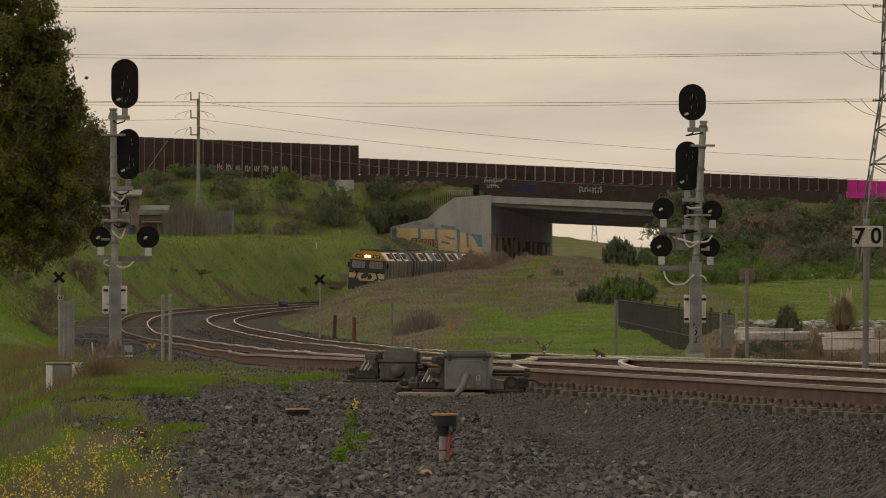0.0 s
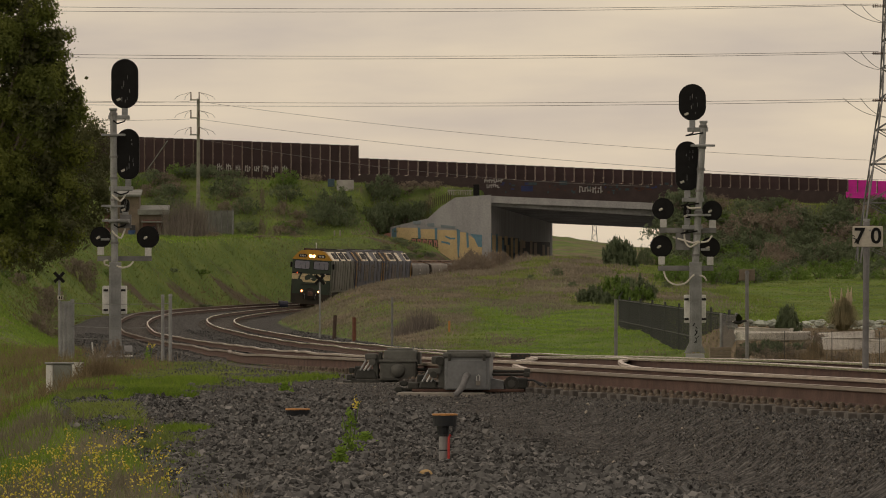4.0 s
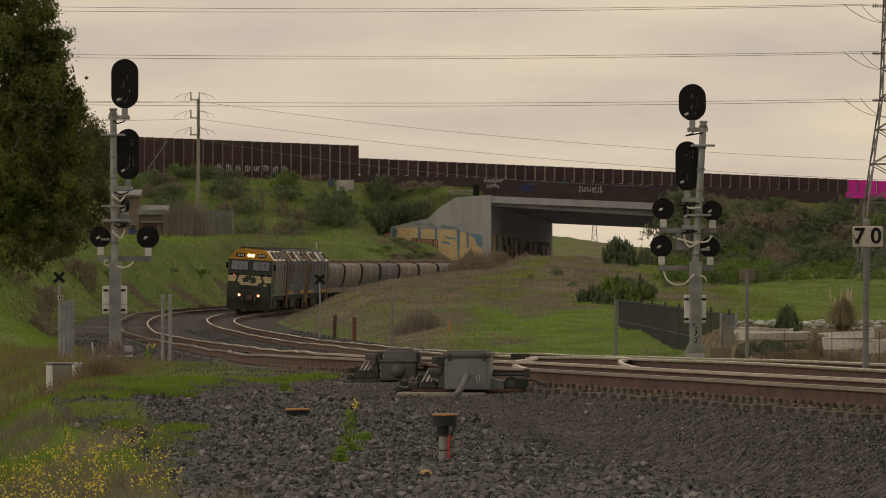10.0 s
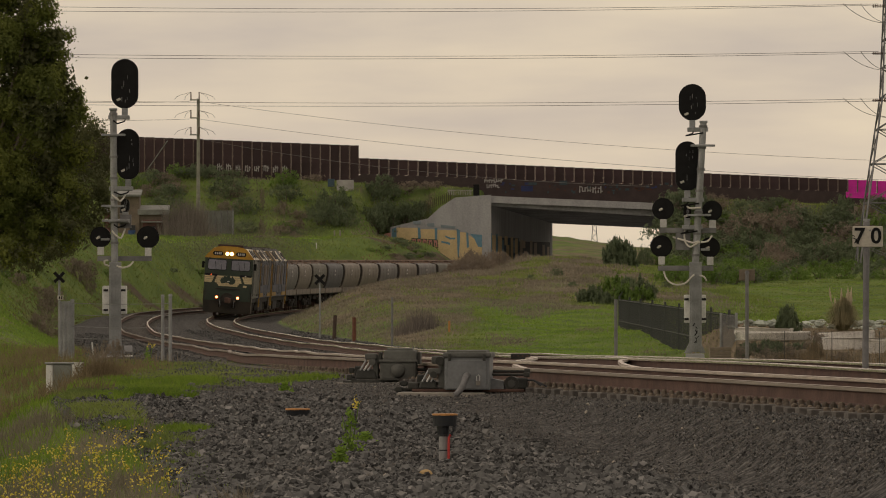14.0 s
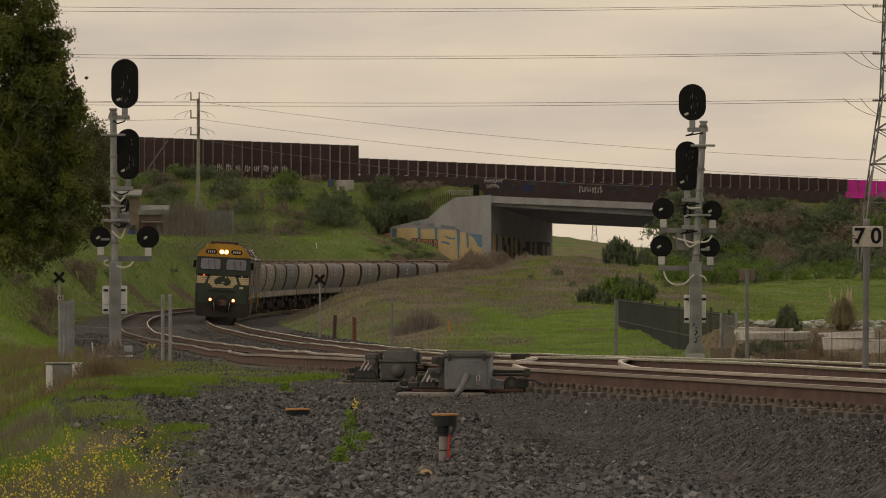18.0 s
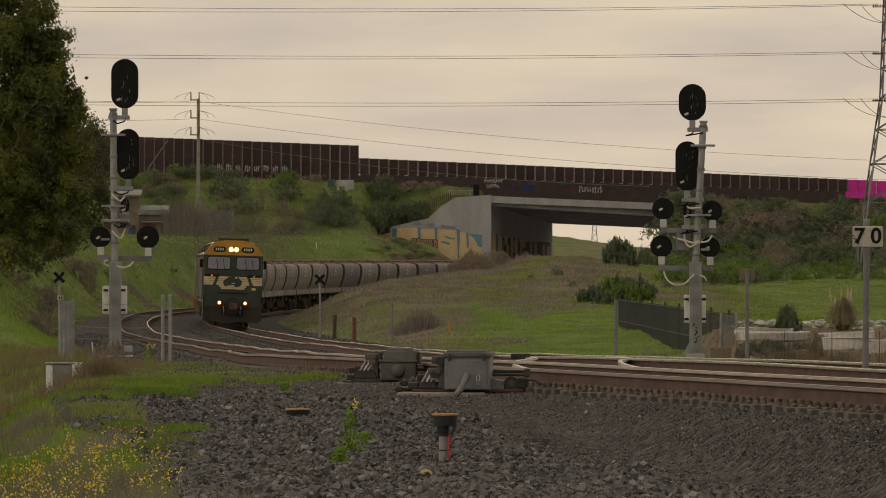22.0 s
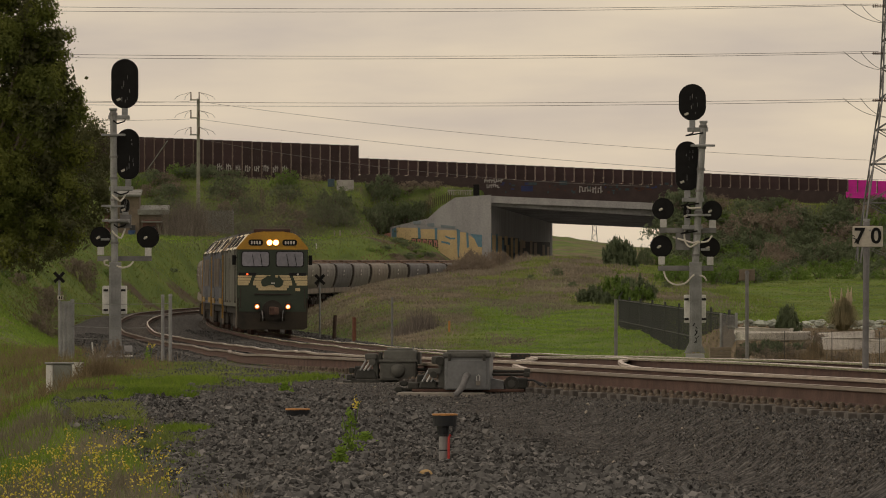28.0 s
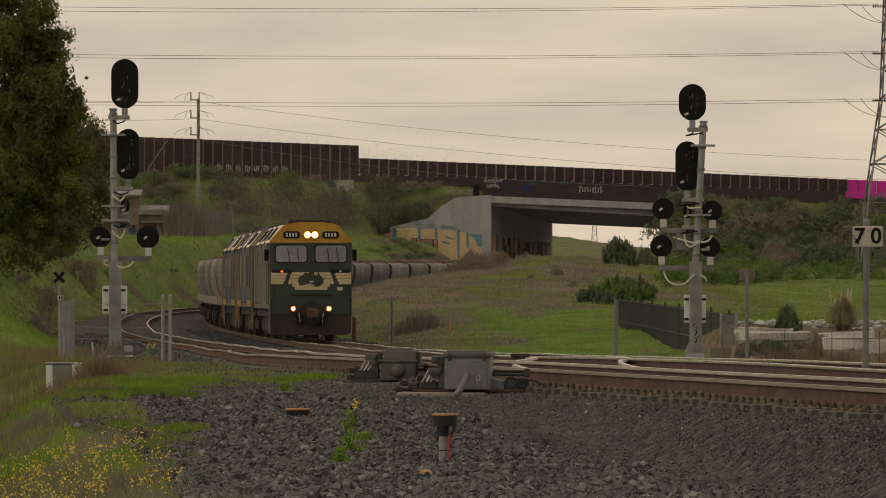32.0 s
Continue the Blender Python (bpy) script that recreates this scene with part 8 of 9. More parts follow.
def blades(name, x, y, h, w, material, label, lean=0.35):
    """Single grass blades as slim bent triangles standing on the ground."""
    n = len(x)
    z = ground_z(x, y) - 0.02
    a = RNG.uniform(-1.0, 1.0, n)
    dx, dy = np.cos(a) * w / 2, np.sin(a) * w / 2
    lx, ly = RNG.normal(size=n) * lean * h, RNG.normal(size=n) * lean * h
    v = np.stack([np.stack([x - dx, y - dy, z], 1), np.stack([x + dx, y + dy, z], 1), np.stack([x + lx, y + ly, z + h], 1)], 1)
    ob = heap(name, v.reshape(-1, 3), np.arange(3 * n).reshape(n, 3), material, tri=True)
    return tagged(ob, label, "grass", kind="stuff")


def spread_log(n, y0, y1):
    return np.exp(RNG.uniform(math.log(y0), math.log(y1), n))


def patchy(x, y, s, seed):
    """Patches between 0 and 1."""
    return 0.5 + 0.25 * (np.sin(x * s + seed) * np.sin(y * s * 0.31 + 2 * seed) + np.sin(x * s * 2.3 + 1.7 * seed + y * s * 0.2) * np.sin(y * s * 0.71 - seed)) * 1.6


def swathe(x, y, seed):
    """Broad swathes between 0 and 1, long with distance."""
    return 0.5 + 0.3 * np.sin(0.62 * x + 0.021 * y + seed) * np.sin(0.047 * y - 0.21 * x + 2 * seed) + 0.24 * np.sin(1.35 * x - 0.03 * y + 3 * seed) * np.sin(0.105 * y + 0.4 * x + seed)


def grass():
    # rough mound and field right of the line
    n = 150000
    y = spread_log(n, 215, 705)
    x = track_b(y) + 3.4 + RNG.uniform(0, 1, n) ** 0.85 * np.interp(y, [215, 400, 700], [14, 26, 34])
    keep = (x < 0.066 * y) & (x > -0.066 * y)
    x, y = x[keep], y[keep]
    dryness = np.interp(y, [215, 270, 310, 350, 450, 700], [0.0, 0.0, 0.06, 0.46, 0.62, 0.62]) * (1 - 0.9 * step01(12, 17, x) * (y < 650))
    dryness = dryness + (swathe(x, y, 1.0) - 0.5) * 1.5
    dryness = np.maximum(dryness, 0.58 * step01(2.6, 0.4, x) * step01(236, 262, y) + (swathe(x, y, 4.0) - 0.5) * 1.0)
    near_line = step01(9, 4, x - track_b(y)) * step01(255, 300, y)
    dryness = np.maximum(dryness, near_line * 0.74 + (patchy(x, y, 0.8, 2.0) - 0.5) * 0.6)
    d = dryness > RNG.uniform(0.3, 0.7, len(x))
    k = y / 13000
    blades("dry_grass", x[d], y[d], RNG.uniform(2, 7, d.sum()) * k[d], RNG.uniform(1.2, 2.6, d.sum()) * k[d], M_DRYBLADE, "tall dry tan grass on the mound beside the track", 0.5)
    g = ~d
    lush = g & (step01(390, 300, y + 16 * np.sin(0.8 * x + 0.5) + 70 * (swathe(x, y, 2.2) - 0.5)) * step01(0.5, 3.5, x) * (1 - 0.7 * step01(5.0, 8.5, x)) > RNG.uniform(0.05, 0.6, len(x)))
    g = g & ~lush
    blades("green_grass", x[g], y[g], RNG.uniform(2, 6, g.sum()) * k[g], RNG.uniform(1.2, 2.4, g.sum()) * k[g], M_GREENBLADE, "green grass on the slope beside the track", 0.5)
    blades("lush_grass", x[lush], y[lush], RNG.uniform(2, 5, lush.sum()) * k[lush], RNG.uniform(1.2, 2.4, lush.sum()) * k[lush], M_LUSH, "bright lush grass below the mound", 0.5)
    # grass of the field beyond the fence
    n = 42000
    y = spread_log(n, 236, 520)
    x = RNG.uniform(0.038, 0.063, n) * y
    k = y / 13000
    mix = patchy(x, y, 0.3, 8.0) > RNG.uniform(0.35, 1.1, n)
    for pick, m, lab in ((mix, M_LUSH, "bright green grass of the field"), (~mix, M_GREENBLADE, "green grass of the field")):
        c = pick.sum()
        blades("field_grass", x[pick], y[pick], RNG.uniform(1.2, 3.2, c) * k[pick], RNG.uniform(1.2, 2.4, c) * k[pick], m, lab, 0.5)
    # dead growth over the fill bank
    n = 9000
    y = RNG.uniform(166, 236, n)
    x = RNG.uniform(7.6, 15, n)
    front = step01(186, 180, y) * (0.4 + patchy(x, y, 2.0, 4.0))
    blades("brown_grass", x, y, RNG.uniform(0.04, 0.12, n) + front * RNG.uniform(0, 0.34, n), RNG.uniform(0.012, 0.026, n), M_STRAW, "dead brown growth on the fill bank")
    # left field, bank and plateau
    n = 130000
    y = spread_log(n, 185, 712)
    edge = gravel_edge(y)
    x = edge - RNG.uniform(0, 1, n) ** 1.2 * np.interp(y, [185, 400, 712], [8, 14, 40])
    keep = (x > -0.064 * y) & (x < 0.066 * y)
    x, y, edge = x[keep], y[keep], edge[keep]
    dr = step01(6, 1, edge - x) * np.interp(y, [185, 300, 420, 700], [0.15, 0.3, 0.5, 0.4]) + (swathe(x, y, 3.0) - 0.5) * 1.1
    bare = bank_bare(x, y)
    keep = bare < RNG.uniform(0.15, 1.3, len(x))
    x, y, dr, bare = x[keep], y[keep], dr[keep] + 0.5 * bare[keep], bare[keep]
    d = dr > RNG.uniform(0.3, 0.7, len(x))
    k = y / 13000
    blades("brown_grass", x[d], y[d], RNG.uniform(1.5, 5, d.sum()) * k[d], RNG.uniform(1.4, 3.0, d.sum()) * k[d], M_BANKDRY, "brown dead grass on the cutting bank", 0.5)
    g = ~d
    lush = g & (np.maximum(step01(420, 300, y) * 0.85, 1.3 * step01(5.5, 8.0, gravel_edge(y) - x) * patchy(x, y, 0.25, 2.0)) > RNG.uniform(0, 1, len(x)))
    g = g & ~lush
    blades("lush_grass", x[lush], y[lush], RNG.uniform(2, 6, lush.sum()) * k[lush], RNG.uniform(1.2, 2.4, lush.sum()) * k[lush], M_LUSH, "bright green grass of the field beside the tree", 0.5)
    blades("green_grass", x[g], y[g], RNG.uniform(2, 6, g.sum()) * k[g], RNG.uniform(1.2, 2.4, g.sum()) * k[g], M_GREENBLADE, "green grass over the cutting bank and field", 0.5)
    # grass slope in the foreground, left of the gravel
    n = 90000
    y = spread_log(n, 58, 200)
    edge = gravel_edge(y) + 0.25
    x = edge - RNG.uniform(-0.06, 1, n) * np.interp(y, [58, 200], [2.4, 4.5])
    keep = x > -0.064 * y
    x, y, edge = x[keep], y[keep], edge[keep]
    far = edge - x
    dr = np.interp(y, [58, 74, 84, 110, 130, 200], [0.75, 0.6, 0.3, 0.5, 0.55, 0.35]) * step01(0.1, 1.0, far) * (1 - 0.5 * step01(1.6, 2.8, far)) + (patchy(x, y, 2.2, 5.0) - 0.5) * 0.9
    d = dr > RNG.uniform(0.3, 0.7, len(x))
    near = d & (y < 84)
    d = d & (y >= 84)
    blades("dry_grass", x[near], y[near], RNG.uniform(0.07, 0.24, near.sum()), RNG.uniform(0.007, 0.016, near.sum()), M_DRYBLADE, "long dry grass on the slope by the line")
    g = ~(d | near)
    blades("brown_grass", x[d], y[d], RNG.uniform(0.1, 0.36, d.sum()), RNG.uniform(0.008, 0.018, d.sum()), M_STRAW, "long dead brown grass beside the equipment box")
    blades("green_grass", x[g], y[g], RNG.uniform(0.05, 0.2, g.sum()) * (0.35 + 0.65 * step01(0.0, 1.5, far[g])), RNG.uniform(0.008, 0.018, g.sum()), M_LUSHNEAR, "lush green grass on the slope by the line")
    # weeds creeping over the gravel
    n = 60000
    y = spread_log(n, 70, 150)
    edge = gravel_edge(y)
    x = edge + RNG.uniform(-0.3, 1, n) ** 2 * np.interp(y, [70, 84, 90, 110, 150], [0.5, 0.7, 1.6, 3.0, 3.6])
    keep = patchy(x, y, 2.4, 7.0) > 0.52 + 0.22 * (x - edge) / 3.0
    x, y = x[keep], y[keep]
    blades("creeping_weeds", x, y, RNG.uniform(0.03, 0.12, len(x)), RNG.uniform(0.012, 0.03, len(x)), M_GREENBLADE, "low green weeds creeping over the gravel", 0.8)
    for cx, cy, rx, ry, m in ((-4.0, 94.0, 0.75, 4.0, 16000), (-3.4, 96.0, 0.5, 3.0, 9000), (-3.75, 84.0, 0.22, 0.8, 1400), (-3.15, 84.5, 0.5, 0.7, 2600), (-3.3, 77.5, 0.22, 0.7, 1300), (-2.75, 77.0, 0.3, 0.8, 2000), (-3.3, 88.0, 0.5, 0.9, 2200), (-2.3, 100.0, 0.6, 3.0, 1500), (-1.7, 103.0, 0.5, 3.0, 1200)):
        a, q = RNG.uniform(0, 6.28, m), RNG.uniform(0, 1, m) ** 0.6
        x, y = cx + rx * q * np.cos(a), cy + ry * q * np.sin(a)
        keep = patchy(x, y, 5.0, cx) > 0.22 + 0.26 * q
        x, y = x[keep], y[keep]
        blades("creeping_weeds", x, y, RNG.uniform(0.05, 0.125, len(x)), RNG.uniform(0.012, 0.026, len(x)), M_LUSHNEAR, "lush green weeds matted over the gravel", 0.5)
    # long grass on the road embankment
    n = 42000
    y = RNG.uniform(711, 746, n)
    x = RNG.uniform(-44, 48, n)
    z = ground_z(x, y)
    keep = (z > 1.2) & (np.abs(x) < 0.062 * y)
    x, y = x[keep], y[keep]
    d = patchy(x, y, 0.35, 6.0) - (x > 15) * 0.22 > RNG.uniform(0.35, 0.72, len(x))
    for pick, m, lab in ((d, M_DRYBLADE, "dry tan grass on the road embankment"), (~d, M_GREENBLADE, "long green grass on the road embankment")):
        c = pick.sum()
        blades("embankment_grass", x[pick], y[pick], RNG.uniform(0.1, 0.3, c), RNG.uniform(0.07, 0.14, c), m, lab, 0.5)
    # reedy clumps of dead stalks
    for px, Y, rx, n, h, m, lab in ((176, 98, 0.34, 3000, 0.36, M_STRAW, "clump of dead brown reeds beside the equipment box"), (738, 292, 0.9, 380, 1.25, M_TWIGS, "clump of dry grey stalks in the grass"), (716, 290, 0.6, 160, 0.9, M_TWIGS, "clump of dry grey stalks in the grass"), (760, 294, 0.6, 160, 0.85, M_TWIGS, "clump of dry grey stalks in the grass"), (322, 688, 1.7, 900, 4.2, M_TWIGS, "bare grey saplings beside the shed"), (343, 688, 1.5, 800, 4.6, M_TWIGS, "bare grey saplings beside the shed"), (300, 687, 1.2, 350, 3.2, M_TWIGS, "bare grey saplings beside the shed"), (1442, 183, 0.2, 700, 0.5, M_STRAW, "dead brown weeds before the slabs"), (1400, 182, 0.35, 700, 0.34, M_STRAW, "dead brown weeds before the slabs"), (1325, 181.5, 0.55, 1100, 0.34, M_STRAW, "dead brown weeds before the slabs"), (1368, 181, 0.55, 1100, 0.36, M_STRAW, "dead brown weeds before the slabs"), (1425, 181, 0.4, 700, 0.36, M_STRAW, "dead brown weeds before the slabs"), (1480, 180.5, 0.5, 500, 0.2, M_STRAW, "dead brown weeds before the slabs")):
        x = (px - 784) * Y / 13000 + RNG.normal(size=n) * rx * 0.5
        y = Y + RNG.normal(size=n) * rx * 0.8
        dome = 1 - 0.55 * np.clip(np.abs(x - (px - 784) * Y / 13000) / (rx * 1.1), 0, 1) ** 2
        blades("reed_clump", x, y, RNG.uniform(0.3, 1.0, n) * h * dome, np.full(n, 1.0 * Y / 13000), m, lab, 0.24)


grass()


def flowers():
    n = 400
    y = spread_log(n, 61, 75)
    x = gravel_edge(y) - 0.05 - RNG.uniform(0, 1, n) ** 0.7 * np.interp(y, [64, 104], [2.2, 2.6])
    keep = x > -0.063 * y
    x, y = x[keep], y[keep]
    h = RNG.uniform(0.10, 0.30, len(x))
    z = ground_z(x, y)
    blades("flower_stems", x, y, h, np.full(len(x), 0.012), M_GREENBLADE, "thin green stems of yellow wildflowers", 0.1)
    m = 8
    c = np.stack([x, y, z + h], 1)[:, None, :] + RNG.normal(size=(len(x), m, 3)) * [0.026, 0.026, 0.04]
    ob = leaf_cloud("wildflowers", c.reshape(-1, 3), 0.025, 0.022, M_YELLOW, None, 0.0)
    tagged(ob, "small yellow wildflowers in the foreground grass", "flowers", kind="stuff")
    for px, Y, hh, lab in ((620, 72, 0.52, "tall green weed with a yellow flower tip in ballast"), (262, 138, 0.5, "yellow-flowered weed in ballast"), (645, 74, 0.14, "small green weed in ballast"), (600, 70, 0.2, "leafy green weed in ballast"), (505, 88, 0.14, "small weed in ballast"), (1345, 74, 0.14, "small weed by the rail")):
        X = (px - 784) * Y / 13000
        w = thing("weed", (X, Y, gz(X, Y)), lab, "weed", "trackside weeds")
        bm = bmesh.new()
        for j in range(4):
            a = j * 1.6
            wire(bm, [(0, 0, -0.02), (0.05 * math.cos(a), 0.05 * math.sin(a), hh * 0.5), (0.09 * math.cos(a + 0.4), 0.09 * math.sin(a), hh * (0.95 - 0.13 * j))], 0.006, 5)
        part("stalk", bm, M_SHRUBBRIGHT, w)
        u = RNG.uniform(0, 1, 150)
        ctr = np.stack([RNG.normal(size=150) * 0.055 * (1.25 - u), RNG.normal(size=150) * 0.055, u ** 1.3 * hh * 0.85], 1)
        lv = leaf_cloud("leaves", ctr, 0.07, 0.028, M_LUSH, w, 0.0)
        lv["kind"] = "stuff"
        if "yellow" in lab:
            ctr = np.array([0.05, 0, hh * 0.95]) + RNG.normal(size=(30, 3)) * [0.05 if Y > 100 else 0.022, 0.02, 0.03]
            fl = leaf_cloud("flower_head", ctr, 0.03, 0.024, M_YELLOW, w, 0.0)
            fl["kind"] = "stuff"


flowers()


def pampas():
    Y = 205
    X = (1492 - 784) * Y / 13000
    p = thing("pampas_grass", (X, Y, 0.55), "tall clump of pampas grass with pale plumes", "pampas grass")
    n = 1700
    a = RNG.uniform(0, 6.28, n)
    r = np.abs(RNG.normal(size=n)) * 0.36 + 0.06
    hh = RNG.uniform(0.35, 1.08, n)
    v = []
    w = 0.0055
    tip = np.stack([r * np.cos(a), r * np.sin(a), hh * (1.0 - 0.9 * r) * RNG.uniform(0.55, 1.0, n)], 1)
    mid = np.stack([0.55 * r * np.cos(a), 0.55 * r * np.sin(a), hh * (0.98 - 0.4 * r)], 1)
    z = np.zeros(n)
    sx = np.stack([-np.sin(a) * w, np.cos(a) * w, z], 1)
    base = np.stack([0.1 * np.cos(a), 0.1 * np.sin(a), z], 1)
    v = np.stack([base - sx, base + sx, mid + sx, mid - sx, tip + sx * 0.2, tip - sx * 0.2], 1).reshape(-1, 3)
    i = (np.arange(n) * 6)[:, None]
    q = np.concatenate([i + [0, 1, 2, 3], i + [3, 2, 4, 5]], 0)
    ob = heap("leaf_blades", v, q, M_PAMPAS, p)
    ob["kind"] = "stuff"
    rnd = random.Random(6)
    for j in range(11):
        x0 = rnd.uniform(-0.4, 0.36)
        bm = bmesh.new()
        top = rnd.uniform(0.95, 1.28)
        tube(bm, (x0 * 0.4, rnd.uniform(-0.1, 0.1), 0.2), (x0, 0, top - 0.3), 0.008, seg=5)
        tube(bm, (x0, 0, top - 0.36), (x0 * 1.1, 0, top - 0.15), 0.012, 0.034, 7)
        tube(bm, (x0 * 1.1, 0, top - 0.15), (x0 * 1.15, 0, top + 0.05), 0.034, 0.006, 7)
        part("plume", bm, M_PLUME, p, "pale feathery plume")


pampas()


def rocks(name, x, y, r, material, label, blocky=False):
    """Angular stones lying any way up, bedded in the ground."""
    if blocky:
        base = np.array([[-1, -1, -1], [1, -1, -1], [1, 1, -1], [-1, 1, -1], [-1, -1, 1], [1, -1, 1], [1, 1, 1], [-1, 1, 1]], dtype=float) * [0.78, 0.66, 0.56]
        tris = np.array([[0, 2, 1], [0, 3, 2], [4, 5, 6], [4, 6, 7], [0, 1, 5], [0, 5, 4], [1, 2, 6], [1, 6, 5], [2, 3, 7], [2, 7, 6], [3, 0, 4], [3, 4, 7]])
        jit = 0.27
    else:
        base = np.array([[1, 0, 0], [-1, 0, 0], [0, 0.85, 0], [0, -0.85, 0], [0, 0, 0.75], [0, 0, -0.75]], dtype=float)
        tris = np.array([[0, 2, 4], [2, 1, 4], [1, 3, 4], [3, 0, 4], [2, 0, 5], [1, 2, 5], [3, 1, 5], [0, 3, 5]])
        jit = 0.3
    n, k = len(x), len(base)
    v = np.repeat(base[None], n, 0) + RNG.uniform(-jit, jit, (n, k, 3))
    # a random turn for each stone
    q = RNG.normal(size=(n, 4))
    q /= np.linalg.norm(q, axis=1)[:, None]
    w, a, b, c = q.T
    turn = np.stack([1 - 2 * (b * b + c * c), 2 * (a * b - c * w), 2 * (a * c + b * w), 2 * (a * b + c * w), 1 - 2 * (a * a + c * c), 2 * (b * c - a * w), 2 * (a * c - b * w), 2 * (b * c + a * w), 1 - 2 * (a * a + b * b)], 1).reshape(n, 3, 3)
    v = np.einsum("nij,nkj->nki", turn, v) * r[:, None, None]
    z = ground_z(x, y) + RNG.uniform(-0.35, 0.75, n) * r + 0.004
    out = v + np.stack([x, y, z], 1)[:, None, :]
    f = (tris[None] + (np.arange(n) * k)[:, None, None]).reshape(-1, 3)
    ob = heap(name, out.reshape(-1, 3), f, material, tri=True)
    return tagged(ob, label, "gravel", kind="stuff")


def ballast():
    n = 180000
    y = spread_log(n, 60.5, 116)
    lo = gravel_edge(y) - 0.2
    hi = track_a(y) - 0.9
    x = lo + RNG.uniform(0, 1, n) * (hi - lo)
    keep = np.abs(x) < 0.0635 * y
    x, y = x[keep], y[keep]
    # coarse stone at the foot and on the shoulder, fine grit along the middle of the shelf
    fine = step01(2.3, 1.2, hi[keep] - x) + 0.7 * step01(80, 90, y) + 0.35 * step01(0.4, 0.7, patchy(x, y, 1.3, 9.0)) * step01(64, 70, y)
    size = (0.0085 + 0.016 * RNG.uniform(0, 1, len(x)) ** 2.0) * (1.2 - 0.62 * np.clip(fine, 0, 1)) * np.interp(y, [61, 67, 76], [1.5, 1.15, 0.88])
    size = size + (RNG.uniform(0, 1, len(x)) > 0.955) * RNG.uniform(0.0, 0.026, len(x)) * (fine < 0.9)
    grit = RNG.uniform(0, 1, len(x)) < 0.62 * np.clip(fine, 0, 1)
    pale = ~grit & (RNG.uniform(0, 1, len(x)) < 0.09)
    dark = ~grit & ~pale
    rocks("ballast_stones", x[dark], y[dark], size[dark], M_STONE, "dark grey crushed stone ballast", True)
    rocks("pale_ballast_stones", x[pale], y[pale], size[pale] * 1.1, M_STONEPALE, "paler grey crushed stone among the ballast", True)
    rocks("ballast_grit", x[grit], y[grit], size[grit], M_SAND, "fine brown grit between the stones")
    n = 34000
    y = spread_log(n, 66, 180)
    x = np.where(RNG.uniform(0, 1, n) < 0.6, track_a(y) + RNG.uniform(-0.7, 2.4, n), track_b(y) + RNG.uniform(-2.4, 2.6, n))
    keep = (np.abs(x) < 0.064 * y)
    x, y = x[keep], y[keep]
    rocks("track_ballast", x, y, RNG.uniform(0.018, 0.038, len(x)), M_STONE, "grey ballast between the rails")
    n = 40000
    y = spread_log(n, 112, 360)
    lo, hi = gravel_edge(y), track_b(y) + 3.2
    x = lo + RNG.uniform(0, 1, n) * (hi - lo)
    keep = (np.abs(x) < 0.064 * y)
    x, y = x[keep], y[keep]
    rocks("bed_ballast", x, y, RNG.uniform(0.02, 0.04, len(x)) * np.interp(y, [130, 400], [1.0, 1.5]), M_STONE, "grey ballast spread over the track bed")
    n = 160
    y = spread_log(n, 58, 120)
    x = RNG.uniform(-0.05, 0.05, n) * y
    keep = (x > gravel_edge(y)) & (x < track_a(y) - 1.3)
    rocks("pale_stones", x[keep], y[keep], RNG.uniform(0.012, 0.03, keep.sum()), M_PALESTONE, "scattered pale stones in the ballast")
    s = thing("yellow_stone", (-0.149, 67, gz(-0.149, 67) + 0.035), "single yellowish stone on the ballast", "stone")
    bm = bmesh.new()
    bmesh.ops.create_icosphere(bm, subdivisions=2, radius=0.06, matrix=Matrix.Diagonal((1.1, 0.9, 0.7, 1)))
    for v in bm.verts:
        v.co *= 1 + 0.3 * noise.noise(v.co * 20)
    part("stone", bm, M_TANSTONE, s)


ballast()


# ---- birds: two that rise from the rails and cross the line, and two far up
M_BIRDDARK = mat("black_feathers", (0.010, 0.010, 0.012), (0.022, 0.020, 0.020), 20.0, 0.7)
M_BIRDBROWN = mat("brown_feathers", (0.085, 0.062, 0.048), (0.050, 0.037, 0.030), 20.0, 0.8)
M_BIRDWHITE = mat("white_feathers", (0.62, 0.60, 0.56), (0.50, 0.48, 0.45), 20.0, 0.8)


